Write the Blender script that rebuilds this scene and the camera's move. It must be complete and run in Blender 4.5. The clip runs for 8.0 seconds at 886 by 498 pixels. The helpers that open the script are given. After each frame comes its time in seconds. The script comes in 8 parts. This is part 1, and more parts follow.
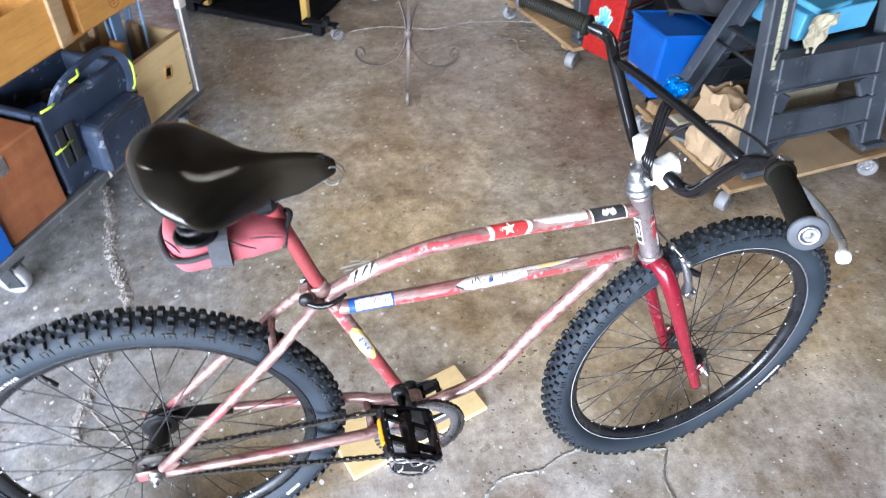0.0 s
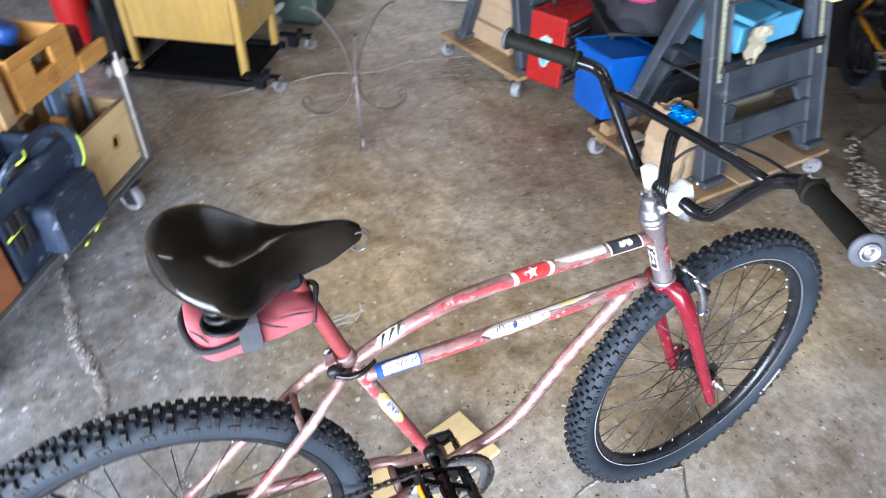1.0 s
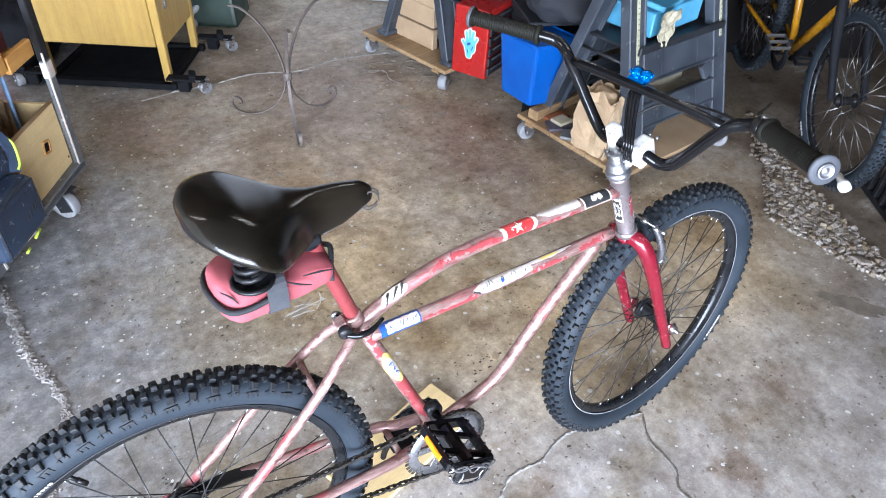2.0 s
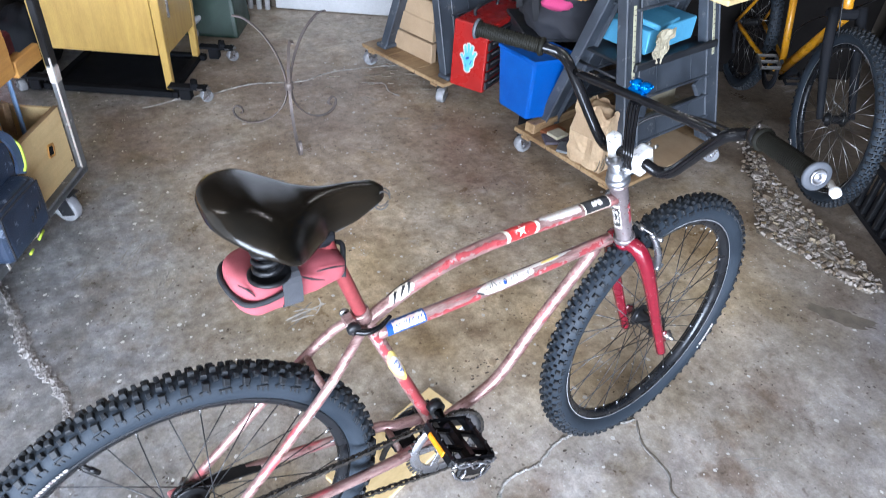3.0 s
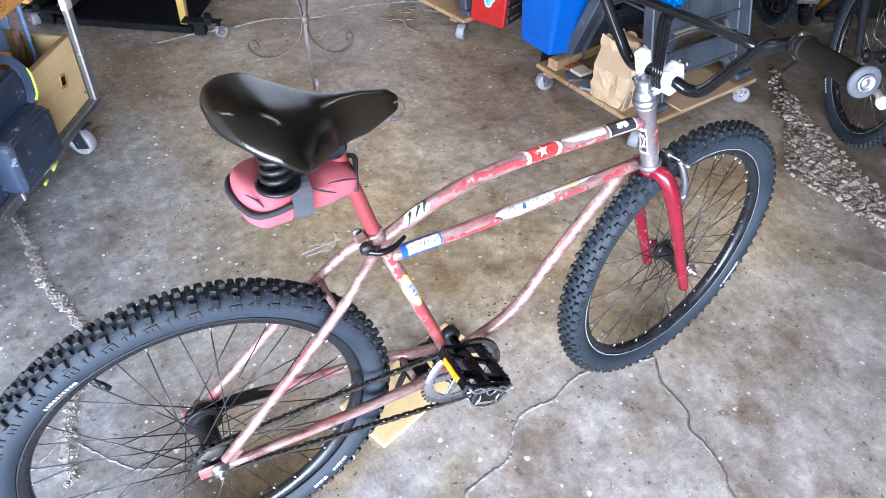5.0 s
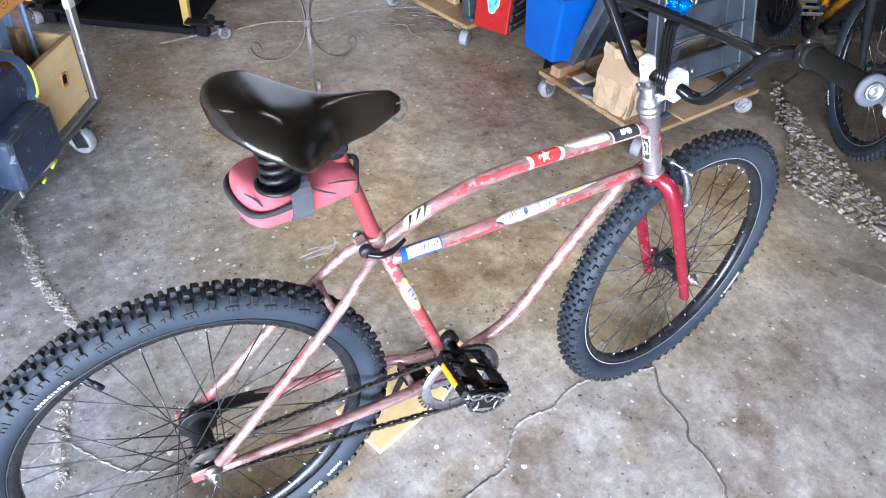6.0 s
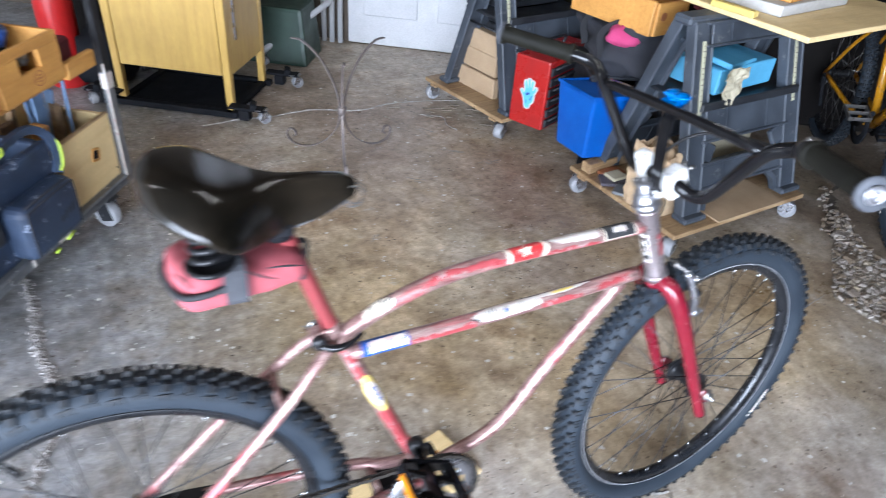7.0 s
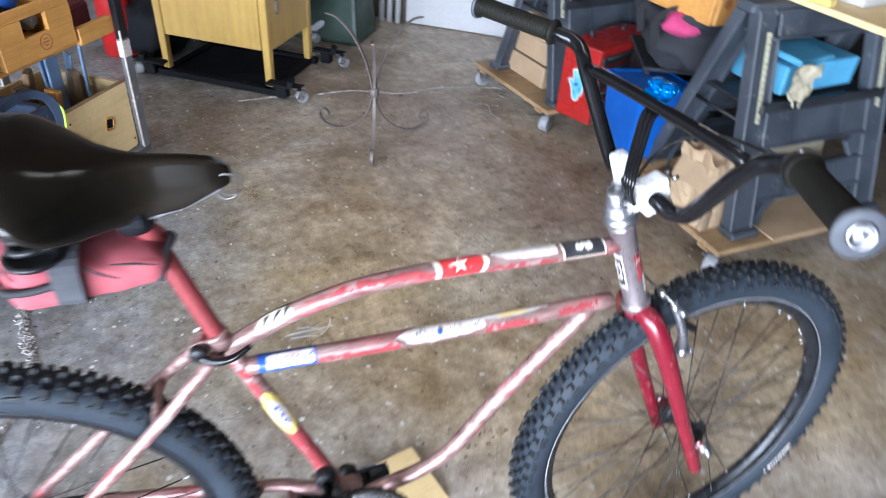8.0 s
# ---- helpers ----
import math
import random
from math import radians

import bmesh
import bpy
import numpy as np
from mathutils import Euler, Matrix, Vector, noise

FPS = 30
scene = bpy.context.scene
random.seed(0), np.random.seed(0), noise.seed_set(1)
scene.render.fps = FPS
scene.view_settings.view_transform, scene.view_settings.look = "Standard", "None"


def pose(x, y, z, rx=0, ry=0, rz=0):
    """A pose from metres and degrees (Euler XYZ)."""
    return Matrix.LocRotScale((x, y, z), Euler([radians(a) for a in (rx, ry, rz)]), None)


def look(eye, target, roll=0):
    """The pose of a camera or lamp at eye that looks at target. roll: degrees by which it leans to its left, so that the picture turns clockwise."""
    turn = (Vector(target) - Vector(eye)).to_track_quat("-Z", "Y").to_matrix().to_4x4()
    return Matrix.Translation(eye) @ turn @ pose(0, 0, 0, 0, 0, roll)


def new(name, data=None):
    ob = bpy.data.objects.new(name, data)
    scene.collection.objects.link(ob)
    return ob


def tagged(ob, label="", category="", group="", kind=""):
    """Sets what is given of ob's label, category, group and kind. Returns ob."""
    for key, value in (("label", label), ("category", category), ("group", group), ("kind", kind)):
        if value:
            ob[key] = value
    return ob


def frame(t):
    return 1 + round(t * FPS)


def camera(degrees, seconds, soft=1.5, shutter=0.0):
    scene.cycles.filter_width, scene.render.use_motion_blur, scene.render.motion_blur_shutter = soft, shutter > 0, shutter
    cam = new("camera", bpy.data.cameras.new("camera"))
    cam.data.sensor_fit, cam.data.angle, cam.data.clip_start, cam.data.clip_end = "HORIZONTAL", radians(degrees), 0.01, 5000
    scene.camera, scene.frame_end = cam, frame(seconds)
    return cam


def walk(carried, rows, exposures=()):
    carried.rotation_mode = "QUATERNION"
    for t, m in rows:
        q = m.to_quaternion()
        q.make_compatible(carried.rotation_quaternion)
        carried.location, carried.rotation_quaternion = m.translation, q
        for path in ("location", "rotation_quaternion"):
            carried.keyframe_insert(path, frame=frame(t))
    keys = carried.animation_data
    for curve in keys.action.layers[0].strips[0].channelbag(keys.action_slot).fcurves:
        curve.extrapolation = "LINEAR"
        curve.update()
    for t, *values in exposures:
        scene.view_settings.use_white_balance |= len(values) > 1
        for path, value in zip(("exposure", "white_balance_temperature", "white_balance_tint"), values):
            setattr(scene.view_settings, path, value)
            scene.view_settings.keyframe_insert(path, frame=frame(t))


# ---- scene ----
cam = camera(66.5, 8.0, soft=0.9, shutter=0.8)
PATH = [
    (0, (0.304, -0.716, 1.468), (0.701, 0.681, 0.093), 3.6),
    (0.3, (0.266, -0.72, 1.485), (0.719, 0.679, 0.129), 3.5),
    (0.5, (0.246, -0.687, 1.479), (0.731, 0.705, 0.127), 2.9),
    (1, (0.192, -0.634, 1.468), (0.78, 0.768, 0.168), 1.5),
    (1.2, (0.159, -0.637, 1.475), (0.816, 0.751, 0.195), 0.7),
    (1.5, (0.1, -0.654, 1.462), (0.822, 0.664, 0.143), 1.1),
    (1.7, (0.066, -0.658, 1.451), (0.848, 0.64, 0.146), 2.4),
    (2.8, (-0.014, -0.692, 1.46), (0.848, 0.627, 0.229), 4.6),
    (3, (-0.016, -0.69, 1.455), (0.851, 0.618, 0.215), 5.2),
    (3.5, (-0.013, -0.694, 1.434), (0.804, 0.604, 0.151), 5.0),
    (4, (-0.013, -0.704, 1.415), (0.768, 0.579, 0.094), 4.5),
    (4.5, (-0.014, -0.707, 1.402), (0.756, 0.567, 0.066), 4.3),
    (4.7, (-0.011, -0.701, 1.396), (0.764, 0.556, 0.047), 4.4),
    (5.8, (-0.01, -0.694, 1.375), (0.781, 0.562, 0.033), 5.9),
    (6, (-0.009, -0.692, 1.376), (0.781, 0.574, 0.044), 5.8),
    (6.3, (-0.005, -0.686, 1.373), (0.781, 0.603, 0.062), 5.3),
    (6.5, (0.013, -0.685, 1.365), (0.811, 0.673, 0.132), 6.7),
    (6.8, (0.074, -0.681, 1.345), (0.833, 0.779, 0.209), 7.0),
    (7, (0.144, -0.688, 1.338), (0.845, 0.802, 0.202), 4.8),
    (7.1, (0.182, -0.687, 1.334), (0.905, 0.794, 0.2), 6.2),
    (7.2, (0.21, -0.685, 1.33), (0.885, 0.802, 0.176), 5.8),
    (7.5, (0.279, -0.695, 1.329), (0.85, 0.821, 0.155), 5.7),
    (7.8, (0.345, -0.66, 1.304), (0.854, 0.861, 0.109), 3.7),
    (8, (0.4, -0.616, 1.279), (0.875, 0.929, 0.101), 4.5),
]
EXPOSURES = [(0.0, 1.67, 6240, 10), (1.0, 1.59, 6190, 10), (1.5, 1.67, 6140, 10), (3.0, 1.47, 6030, 10), (3.5, 1.51, 6040, 10), (4.5, 1.71, 5940, 12), (6.0, 1.71, 5990, 12), (6.5, 1.71, 6040, 11), (7.0, 1.49, 6070, 10), (7.5, 1.41, 6040, 10), (8.0, 1.45, 6040, 10)]
walk(cam, [(t, look(eye, target, roll)) for t, eye, target, roll in PATH], EXPOSURES)

# ---- world, sun, daylight through the open garage door ----
world = bpy.data.worlds.new("sky")
scene.world = world
world.use_nodes = True
sky = world.node_tree.nodes.new("ShaderNodeTexSky")
sky.sky_type, sky.sun_disc = "NISHITA", False
sky.sun_elevation, sky.sun_rotation = radians(40), radians(200)
bg = world.node_tree.nodes["Background"]
world.node_tree.links.new(sky.outputs[0], bg.inputs[0])
bg.inputs[1].default_value = 0.15

# the room's axes: u across the garage, v from the open door to the back wall
ROOM = Matrix.Rotation(radians(-30.5), 4, "Z")


def lamp(name, kind, energy, m, colour=(1, 1, 1)):
    data = bpy.data.lights.new(name, kind)
    data.energy, data.color = energy, colour
    ob = new(name, data)
    ob.matrix_world = m
    return data


sun = lamp("sun", "SUN", 2.0, look((0, 0, 0), (0.35, 0.75, -0.75)), (1.0, 0.95, 0.88))
sun.angle = radians(2)
opening = lamp("doorway_daylight", "AREA", 420, ROOM @ Matrix.Translation((-0.25, -3.75, 1.15)) @ pose(0, 0, 0, 90, 0, 0), (0.765, 0.852, 1.0))
opening.shape, opening.size, opening.size_y = "RECTANGLE", 5.0, 2.1
TUBES = ((-0.80, 1.00), (1.50, 0.80))
for tx, ty in TUBES:
    tube_light = lamp("ceiling_tube_light", "AREA", 3.4, Matrix.Translation((tx, ty, 2.46)) @ ROOM, (1.0, 0.96, 0.90))
    tube_light.shape, tube_light.size, tube_light.size_y = "RECTANGLE", 1.15, 0.04

# ---- materials ----
def shader(name, rough=0.6, metal=0.0, spec=0.5):
    m = bpy.data.materials.new(name)
    m.use_nodes = True
    b = m.node_tree.nodes["Principled BSDF"]
    b.inputs["Roughness"].default_value = rough
    b.inputs["Metallic"].default_value = metal
    b.inputs["Specular IOR Level"].default_value = spec
    return m, m.node_tree.nodes, m.node_tree.links, b


def noise_node(n, l, scale, detail=4.0, rough=0.55, source=None, stretch=None):
    t = n.new("ShaderNodeTexNoise")
    t.inputs["Scale"].default_value = scale
    t.inputs["Detail"].default_value = detail
    t.inputs["Roughness"].default_value = rough
    if source is None:
        source = n.new("ShaderNodeTexCoord").outputs["Object"]
    if stretch:
        mp = n.new("ShaderNodeMapping")
        mp.inputs["Scale"].default_value = stretch
        l.new(source, mp.inputs[0])
        source = mp.outputs[0]
    l.new(source, t.inputs["Vector"])
    return t.outputs["Fac"]


def ramp(n, l, fac, stops):
    r = n.new("ShaderNodeValToRGB")
    while len(r.color_ramp.elements) < len(stops):
        r.color_ramp.elements.new(0.5)
    for e, (p, c) in zip(r.color_ramp.elements, stops):
        e.position = p
        e.color = (*c, 1) if len(c) == 3 else c
    l.new(fac, r.inputs[0])
    return r.outputs[0]


def grey(v):
    return (v, v, v)


def blend(n, l, fac, a, b, kind="MIX"):
    x = n.new("ShaderNodeMix")
    x.data_type, x.blend_type = "RGBA", kind
    for sock, val in ((x.inputs["Factor"], fac), (x.inputs["A"], a), (x.inputs["B"], b)):
        if isinstance(val, (int, float)):
            sock.default_value = val
        elif isinstance(val, tuple):
            sock.default_value = (*val, 1)
        else:
            l.new(val, sock)
    return x.outputs["Result"]


def bumped(n, l, b, fac, strength, distance=0.002):
    k = n.new("ShaderNodeBump")
    k.inputs["Strength"].default_value = strength
    k.inputs["Distance"].default_value = distance
    l.new(fac, k.inputs["Height"])
    l.new(k.outputs[0], b.inputs["Normal"])


def mat(name, c1, c2=None, rough=0.6, metal=0.0, scale=9.0, fine=140.0, bump=0.25, stretch=None, spec=0.5, wear=0.0, worn=(0.3, 0.28, 0.26)):
    """A worn surface: two colours in soft patches, fine grain, uneven gloss and, with wear, scuffed places."""
    c2 = c2 or tuple(v * 0.75 for v in c1)
    m, n, l, b = shader(name, rough, metal, spec)
    coarse = noise_node(n, l, scale, 5, 0.6, None, stretch)
    grain = noise_node(n, l, fine, 3, 0.6, None, stretch)
    col = ramp(n, l, coarse, [(0.35, c1), (0.65, c2)])
    col = blend(n, l, 0.35, col, ramp(n, l, grain, [(0.3, grey(0.55)), (0.7, grey(1.0))]), "MULTIPLY")
    if wear:
        mask = ramp(n, l, noise_node(n, l, scale * 3.1, 8, 0.7), [(0.62 - wear * 0.3, grey(0)), (0.66 - wear * 0.3, grey(1))])
        col = blend(n, l, mask, col, worn)
    l.new(col, b.inputs["Base Color"])
    l.new(ramp(n, l, coarse, [(0.3, grey(max(0.05, rough - 0.12))), (0.7, grey(min(1, rough + 0.1)))]), b.inputs["Roughness"])
    if bump:
        bumped(n, l, b, grain, bump)
    return m


def wood(name, light, dark, along=(1, 14, 14), rough=0.55, scale=5.0, dirty=0.55):
    m, n, l, b = shader(name, rough)
    src = n.new("ShaderNodeTexCoord").outputs["Object"]
    rings = noise_node(n, l, scale, 6, 0.62, src, along)
    fine = noise_node(n, l, scale * 14, 3, 0.6, src, along)
    dirt = noise_node(n, l, 6, 6, 0.65, src)
    col = ramp(n, l, rings, [(0.32, light), (0.52, tuple((a + c) / 2 for a, c in zip(light, dark))), (0.68, dark)])
    col = blend(n, l, 0.4, col, ramp(n, l, fine, [(0.3, grey(0.6)), (0.65, grey(1))]), "MULTIPLY")
    col = blend(n, l, dirty, col, ramp(n, l, dirt, [(0.36, (0.5, 0.43, 0.36)), (0.58, grey(1))]), "MULTIPLY")
    l.new(col, b.inputs["Base Color"])
    bumped(n, l, b, fine, 0.25, 0.001)
    return m


def concrete():
    m, n, l, b = shader("stained_concrete", 0.6)
    src = n.new("ShaderNodeTexCoord").outputs["Object"]
    big = noise_node(n, l, 1.1, 6, 0.62, src)
    mid = noise_node(n, l, 5.0, 12, 0.72, src)
    small = noise_node(n, l, 22, 10, 0.78, src)
    fine = noise_node(n, l, 150, 5, 0.7, src)
    pale = ramp(n, l, small, [(0.34, (0.255, 0.238, 0.226)), (0.50, (0.352, 0.330, 0.314)), (0.64, (0.445, 0.421, 0.402))])
    brown = ramp(n, l, small, [(0.34, (0.265, 0.222, 0.170)), (0.5, (0.43, 0.378, 0.308)), (0.65, (0.56, 0.505, 0.435))])
    cool = ramp(n, l, small, [(0.34, (0.145, 0.150, 0.161)), (0.5, (0.230, 0.237, 0.249)), (0.65, (0.36, 0.366, 0.377))])
    wander = n.new("ShaderNodeTexNoise")
    wander.inputs["Scale"].default_value, wander.inputs["Detail"].default_value = 2.6, 7
    l.new(src, wander.inputs["Vector"])
    bent = n.new("ShaderNodeVectorMath")
    bent.operation = "MULTIPLY_ADD"
    bent.inputs[1].default_value = (0.75, 0.75, 0)
    l.new(wander.outputs["Color"], bent.inputs[0])
    l.new(src, bent.inputs[2])

    def tint_patch(col, cx, cy, r, colour, amount):
        """Tints a patch round a place, its rim torn by the slab's unevenness."""
        d = n.new("ShaderNodeVectorMath")
        d.operation = "DISTANCE"
        d.inputs[1].default_value = (cx + 0.375, cy + 0.375, 0)
        l.new(bent.outputs[0], d.inputs[0])
        mr = n.new("ShaderNodeMapRange")
        mr.interpolation_type = "SMOOTHSTEP"
        mr.inputs["From Min"].default_value, mr.inputs["From Max"].default_value = r, r * 0.25
        mr.inputs["To Max"].default_value = amount
        l.new(d.outputs["Value"], mr.inputs["Value"])
        return blend(n, l, mr.outputs[0], col, colour, "MULTIPLY")

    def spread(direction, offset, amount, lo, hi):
        """How far a floor tone reaches along one way, with a ragged edge."""
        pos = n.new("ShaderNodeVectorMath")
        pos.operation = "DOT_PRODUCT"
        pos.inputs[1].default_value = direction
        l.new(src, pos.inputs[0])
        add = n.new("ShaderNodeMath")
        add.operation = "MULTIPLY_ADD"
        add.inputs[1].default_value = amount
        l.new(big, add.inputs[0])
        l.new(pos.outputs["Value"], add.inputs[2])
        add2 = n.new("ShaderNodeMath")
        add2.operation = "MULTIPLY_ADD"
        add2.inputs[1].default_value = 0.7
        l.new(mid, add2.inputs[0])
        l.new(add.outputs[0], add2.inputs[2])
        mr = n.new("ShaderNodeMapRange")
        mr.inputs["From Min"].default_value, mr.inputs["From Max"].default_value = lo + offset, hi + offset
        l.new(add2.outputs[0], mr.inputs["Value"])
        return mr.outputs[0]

    col = blend(n, l, spread((0.18, 0.95, 0), 0.75, 0.8, 0.0, 0.75), pale, brown)
    col = blend(n, l, spread((-0.95, 0.12, 0), 0.75, 0.9, -0.4, 0.25), col, cool)
    # the last five spots paint the back's light falloff over its brown blotches
    rust, umber = (1.06, 0.975, 0.80), (0.66, 0.57, 0.44)
    for cx, cy, r, colour, amount in ((0.09, 0.12, 0.30, (0.92, 0.74, 0.42), 0.85), (1.17, 0.20, 0.34, rust, 0.8), (0.92, 0.45, 0.46, rust, 0.95), (0.52, 0.78, 0.55, rust, 0.9),
                                      (0.60, 1.2, 0.55, rust, 0.8), (1.72, 0.30, 0.5, rust, 0.9), (1.92, 0.55, 0.46, umber, 0.8), (1.55, 0.95, 0.42, umber, 0.7),
                                      (0.22, 2.03, 0.34, (0.66, 0.56, 0.54), 0.8), (1.08, 2.1, 0.62, (0.68, 0.61, 0.59), 0.85), (1.5, 1.45, 0.58, (0.69, 0.61, 0.57), 0.85), (0.62, 2.75, 0.7, (0.72, 0.67, 0.66), 0.85), (0.80, 1.55, 0.5, (0.82, 0.75, 0.70), 0.8)):
        col = tint_patch(col, cx, cy, r, colour, amount)
    tint = ramp(n, l, noise_node(n, l, 3.1, 5, 0.6, src), [(0.34, (0.82, 0.755, 0.73)), (0.46, (1.0, 0.98, 0.97)), (0.56, (1.02, 1.0, 1.0)), (0.68, (0.92, 0.86, 0.74))])
    col = blend(n, l, 0.95, col, tint, "MULTIPLY")
    oil = ramp(n, l, noise_node(n, l, 2.3, 12, 0.72, src), [(0.57, grey(1)), (0.63, (0.66, 0.56, 0.47)), (0.72, (0.36, 0.28, 0.22))])
    col = blend(n, l, 0.7, col, oil, "MULTIPLY")
    # shade on the right of the floor, painted into its colour
    shaded_right = spread((0.9, -0.43, 0), 1.85, 0.7, 0.3, 0.95)
    col = blend(n, l, shaded_right, col, blend(n, l, 1.0, col, (0.40, 0.375, 0.36), "MULTIPLY"))
    col = blend(n, l, 0.85, col, ramp(n, l, mid, [(0.34, (0.60, 0.55, 0.50)), (0.46, (0.93, 0.91, 0.88)), (0.53, grey(1.06)), (0.66, grey(1.28))]), "MULTIPLY")
    smear = ramp(n, l, noise_node(n, l, 1.7, 9, 0.68, src, (1, 1.6, 1)), [(0.36, (0.74, 0.68, 0.655)), (0.47, (0.97, 0.955, 0.945)), (0.60, (1.10, 1.10, 1.10))])
    col = blend(n, l, 0.7, col, smear, "MULTIPLY")
    patch = ramp(n, l, noise_node(n, l, 2.7, 14, 0.66, src, (1.3, 0.8, 1)), [(0.40, (0.70, 0.665, 0.575)), (0.465, (0.88, 0.86, 0.79)), (0.49, (1.0, 0.99, 0.96)), (0.56, (1.10, 1.10, 1.09)), (0.60, (1.0, 0.975, 0.925)), (0.66, (0.86, 0.82, 0.73))])
    col = blend(n, l, 0.55, col, patch, "MULTIPLY")
    bloom = ramp(n, l, noise_node(n, l, 4.3, 14, 0.76, src, (0.8, 1.2, 1)), [(0.585, grey(0)), (0.66, grey(0.34))])
    col = blend(n, l, bloom, col, (0.56, 0.545, 0.52))
    mottle = ramp(n, l, noise_node(n, l, 46, 7, 0.7, src), [(0.33, (0.56, 0.52, 0.46)), (0.44, (0.90, 0.89, 0.87)), (0.56, grey(1.06)), (0.68, (1.34, 1.33, 1.31))])
    col = blend(n, l, 0.5, col, mottle, "MULTIPLY")
    col = blend(n, l, 0.4, col, ramp(n, l, fine, [(0.32, grey(0.55)), (0.6, grey(1.14))]), "MULTIPLY")
    blot = ramp(n, l, noise_node(n, l, 7.5, 9, 0.62, src), [(0.35, (0.70, 0.66, 0.62)), (0.45, (0.93, 0.92, 0.90)), (0.54, grey(1.05)), (0.66, (1.20, 1.19, 1.16))])
    col = blend(n, l, 0.75, col, blot, "MULTIPLY")
    spots = ramp(n, l, noise_node(n, l, 19, 3, 0.5, src), [(0.66, grey(1)), (0.70, (0.55, 0.49, 0.43))])
    col = blend(n, l, 0.7, col, spots, "MULTIPLY")
    dots = noise_node(n, l, 48, 2, 0.5, src)
    pits = ramp(n, l, dots, [(0.675, grey(1)), (0.715, (0.3, 0.25, 0.21))])
    col = blend(n, l, 0.8, col, pits, "MULTIPLY")
    crumbs = ramp(n, l, noise_node(n, l, 75, 2, 0.5, src), [(0.725, grey(0)), (0.76, grey(0.9))])
    col = blend(n, l, crumbs, col, (0.62, 0.60, 0.56))
    scuff = ramp(n, l, noise_node(n, l, 14, 12, 0.82, src), [(0.63, grey(0)), (0.70, grey(0.6))])
    col = blend(n, l, scuff, col, (0.55, 0.53, 0.5))
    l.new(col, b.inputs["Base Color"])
    l.new(ramp(n, l, mid, [(0.36, grey(0.27)), (0.62, grey(0.60))]), b.inputs["Roughness"])
    h = n.new("ShaderNodeMath")
    h.operation = "ADD"
    l.new(small, h.inputs[0])
    l.new(fine, h.inputs[1])
    bumped(n, l, b, h.outputs[0], 0.22, 0.003)
    return m


def rubble_stone():
    """Broken concrete: each lump its own shade between soil brown and pale grey."""
    m, n, l, b = shader("broken_concrete", 0.92, 0.0, 0.2)
    src = n.new("ShaderNodeTexCoord").outputs["Object"]
    own = n.new("ShaderNodeObjectInfo").outputs["Random"]
    grain = noise_node(n, l, 1.6, 6, 0.7, src)
    col = ramp(n, l, own, [(0.0, (0.11, 0.082, 0.056)), (0.35, (0.19, 0.152, 0.115)), (0.6, (0.225, 0.192, 0.165)), (0.85, (0.31, 0.28, 0.255)), (1.0, (0.29, 0.23, 0.14))])
    col = blend(n, l, 0.8, col, ramp(n, l, grain, [(0.3, (0.55, 0.5, 0.44)), (0.7, grey(1.15))]), "MULTIPLY")
    l.new(col, b.inputs["Base Color"])
    bumped(n, l, b, noise_node(n, l, 5.0, 5, 0.7, src), 0.6, 0.002)
    return m


def leather():
    """Black vinyl with a pebbled grain, worn a little brown."""
    m, n, l, b = shader("black_vinyl_saddle", 0.26, 0.0, 0.4)
    src = n.new("ShaderNodeTexCoord").outputs["Object"]
    patch = noise_node(n, l, 9, 6, 0.65, src)
    pebble = n.new("ShaderNodeTexVoronoi")
    pebble.inputs["Scale"].default_value = 620
    l.new(src, pebble.inputs["Vector"])
    l.new(ramp(n, l, patch, [(0.38, (0.0055, 0.0048, 0.0036)), (0.62, (0.0115, 0.0085, 0.0055))]), b.inputs["Base Color"])
    l.new(ramp(n, l, patch, [(0.35, grey(0.10)), (0.65, grey(0.19))]), b.inputs["Roughness"])
    bumped(n, l, b, pebble.outputs["Distance"], 0.16, 0.0005)
    return m


def chipped_paint():
    """Old frame paint: rose-grey metal worn through, red left in streaks."""
    m, n, l, b = shader("chipped_red_paint", 0.35)
    src = n.new("ShaderNodeTexCoord").outputs["Object"]
    streak = noise_node(n, l, 7, 5, 0.62, src, (0.7, 4, 2.0))
    scratch = noise_node(n, l, 30, 6, 0.7, src, (0.5, 3, 2.4))
    grain = noise_node(n, l, 160, 3, 0.6, src)
    worn = ramp(n, l, scratch, [(0.32, (0.120, 0.056, 0.050)), (0.44, (0.250, 0.140, 0.128)), (0.57, (0.345, 0.222, 0.200)), (0.70, (0.52, 0.405, 0.36))])
    red = ramp(n, l, scratch, [(0.3, (0.25, 0.025, 0.035)), (0.7, (0.45, 0.075, 0.085))])
    mask = ramp(n, l, streak, [(0.56, grey(0)), (0.66, grey(0.9))])
    rust = ramp(n, l, noise_node(n, l, 24, 8, 0.72, src, (0.8, 1.6, 1.4)), [(0.565, grey(0)), (0.63, grey(0.8))])
    l.new(blend(n, l, rust, blend(n, l, mask, worn, red), (0.12, 0.055, 0.045)), b.inputs["Base Color"])
    l.new(ramp(n, l, mask, [(0.0, grey(0.48)), (1.0, grey(0.08))]), b.inputs["Metallic"])
    l.new(ramp(n, l, scratch, [(0.3, grey(0.26)), (0.7, grey(0.44))]), b.inputs["Roughness"])
    bumped(n, l, b, grain, 0.16, 0.0005)
    return m


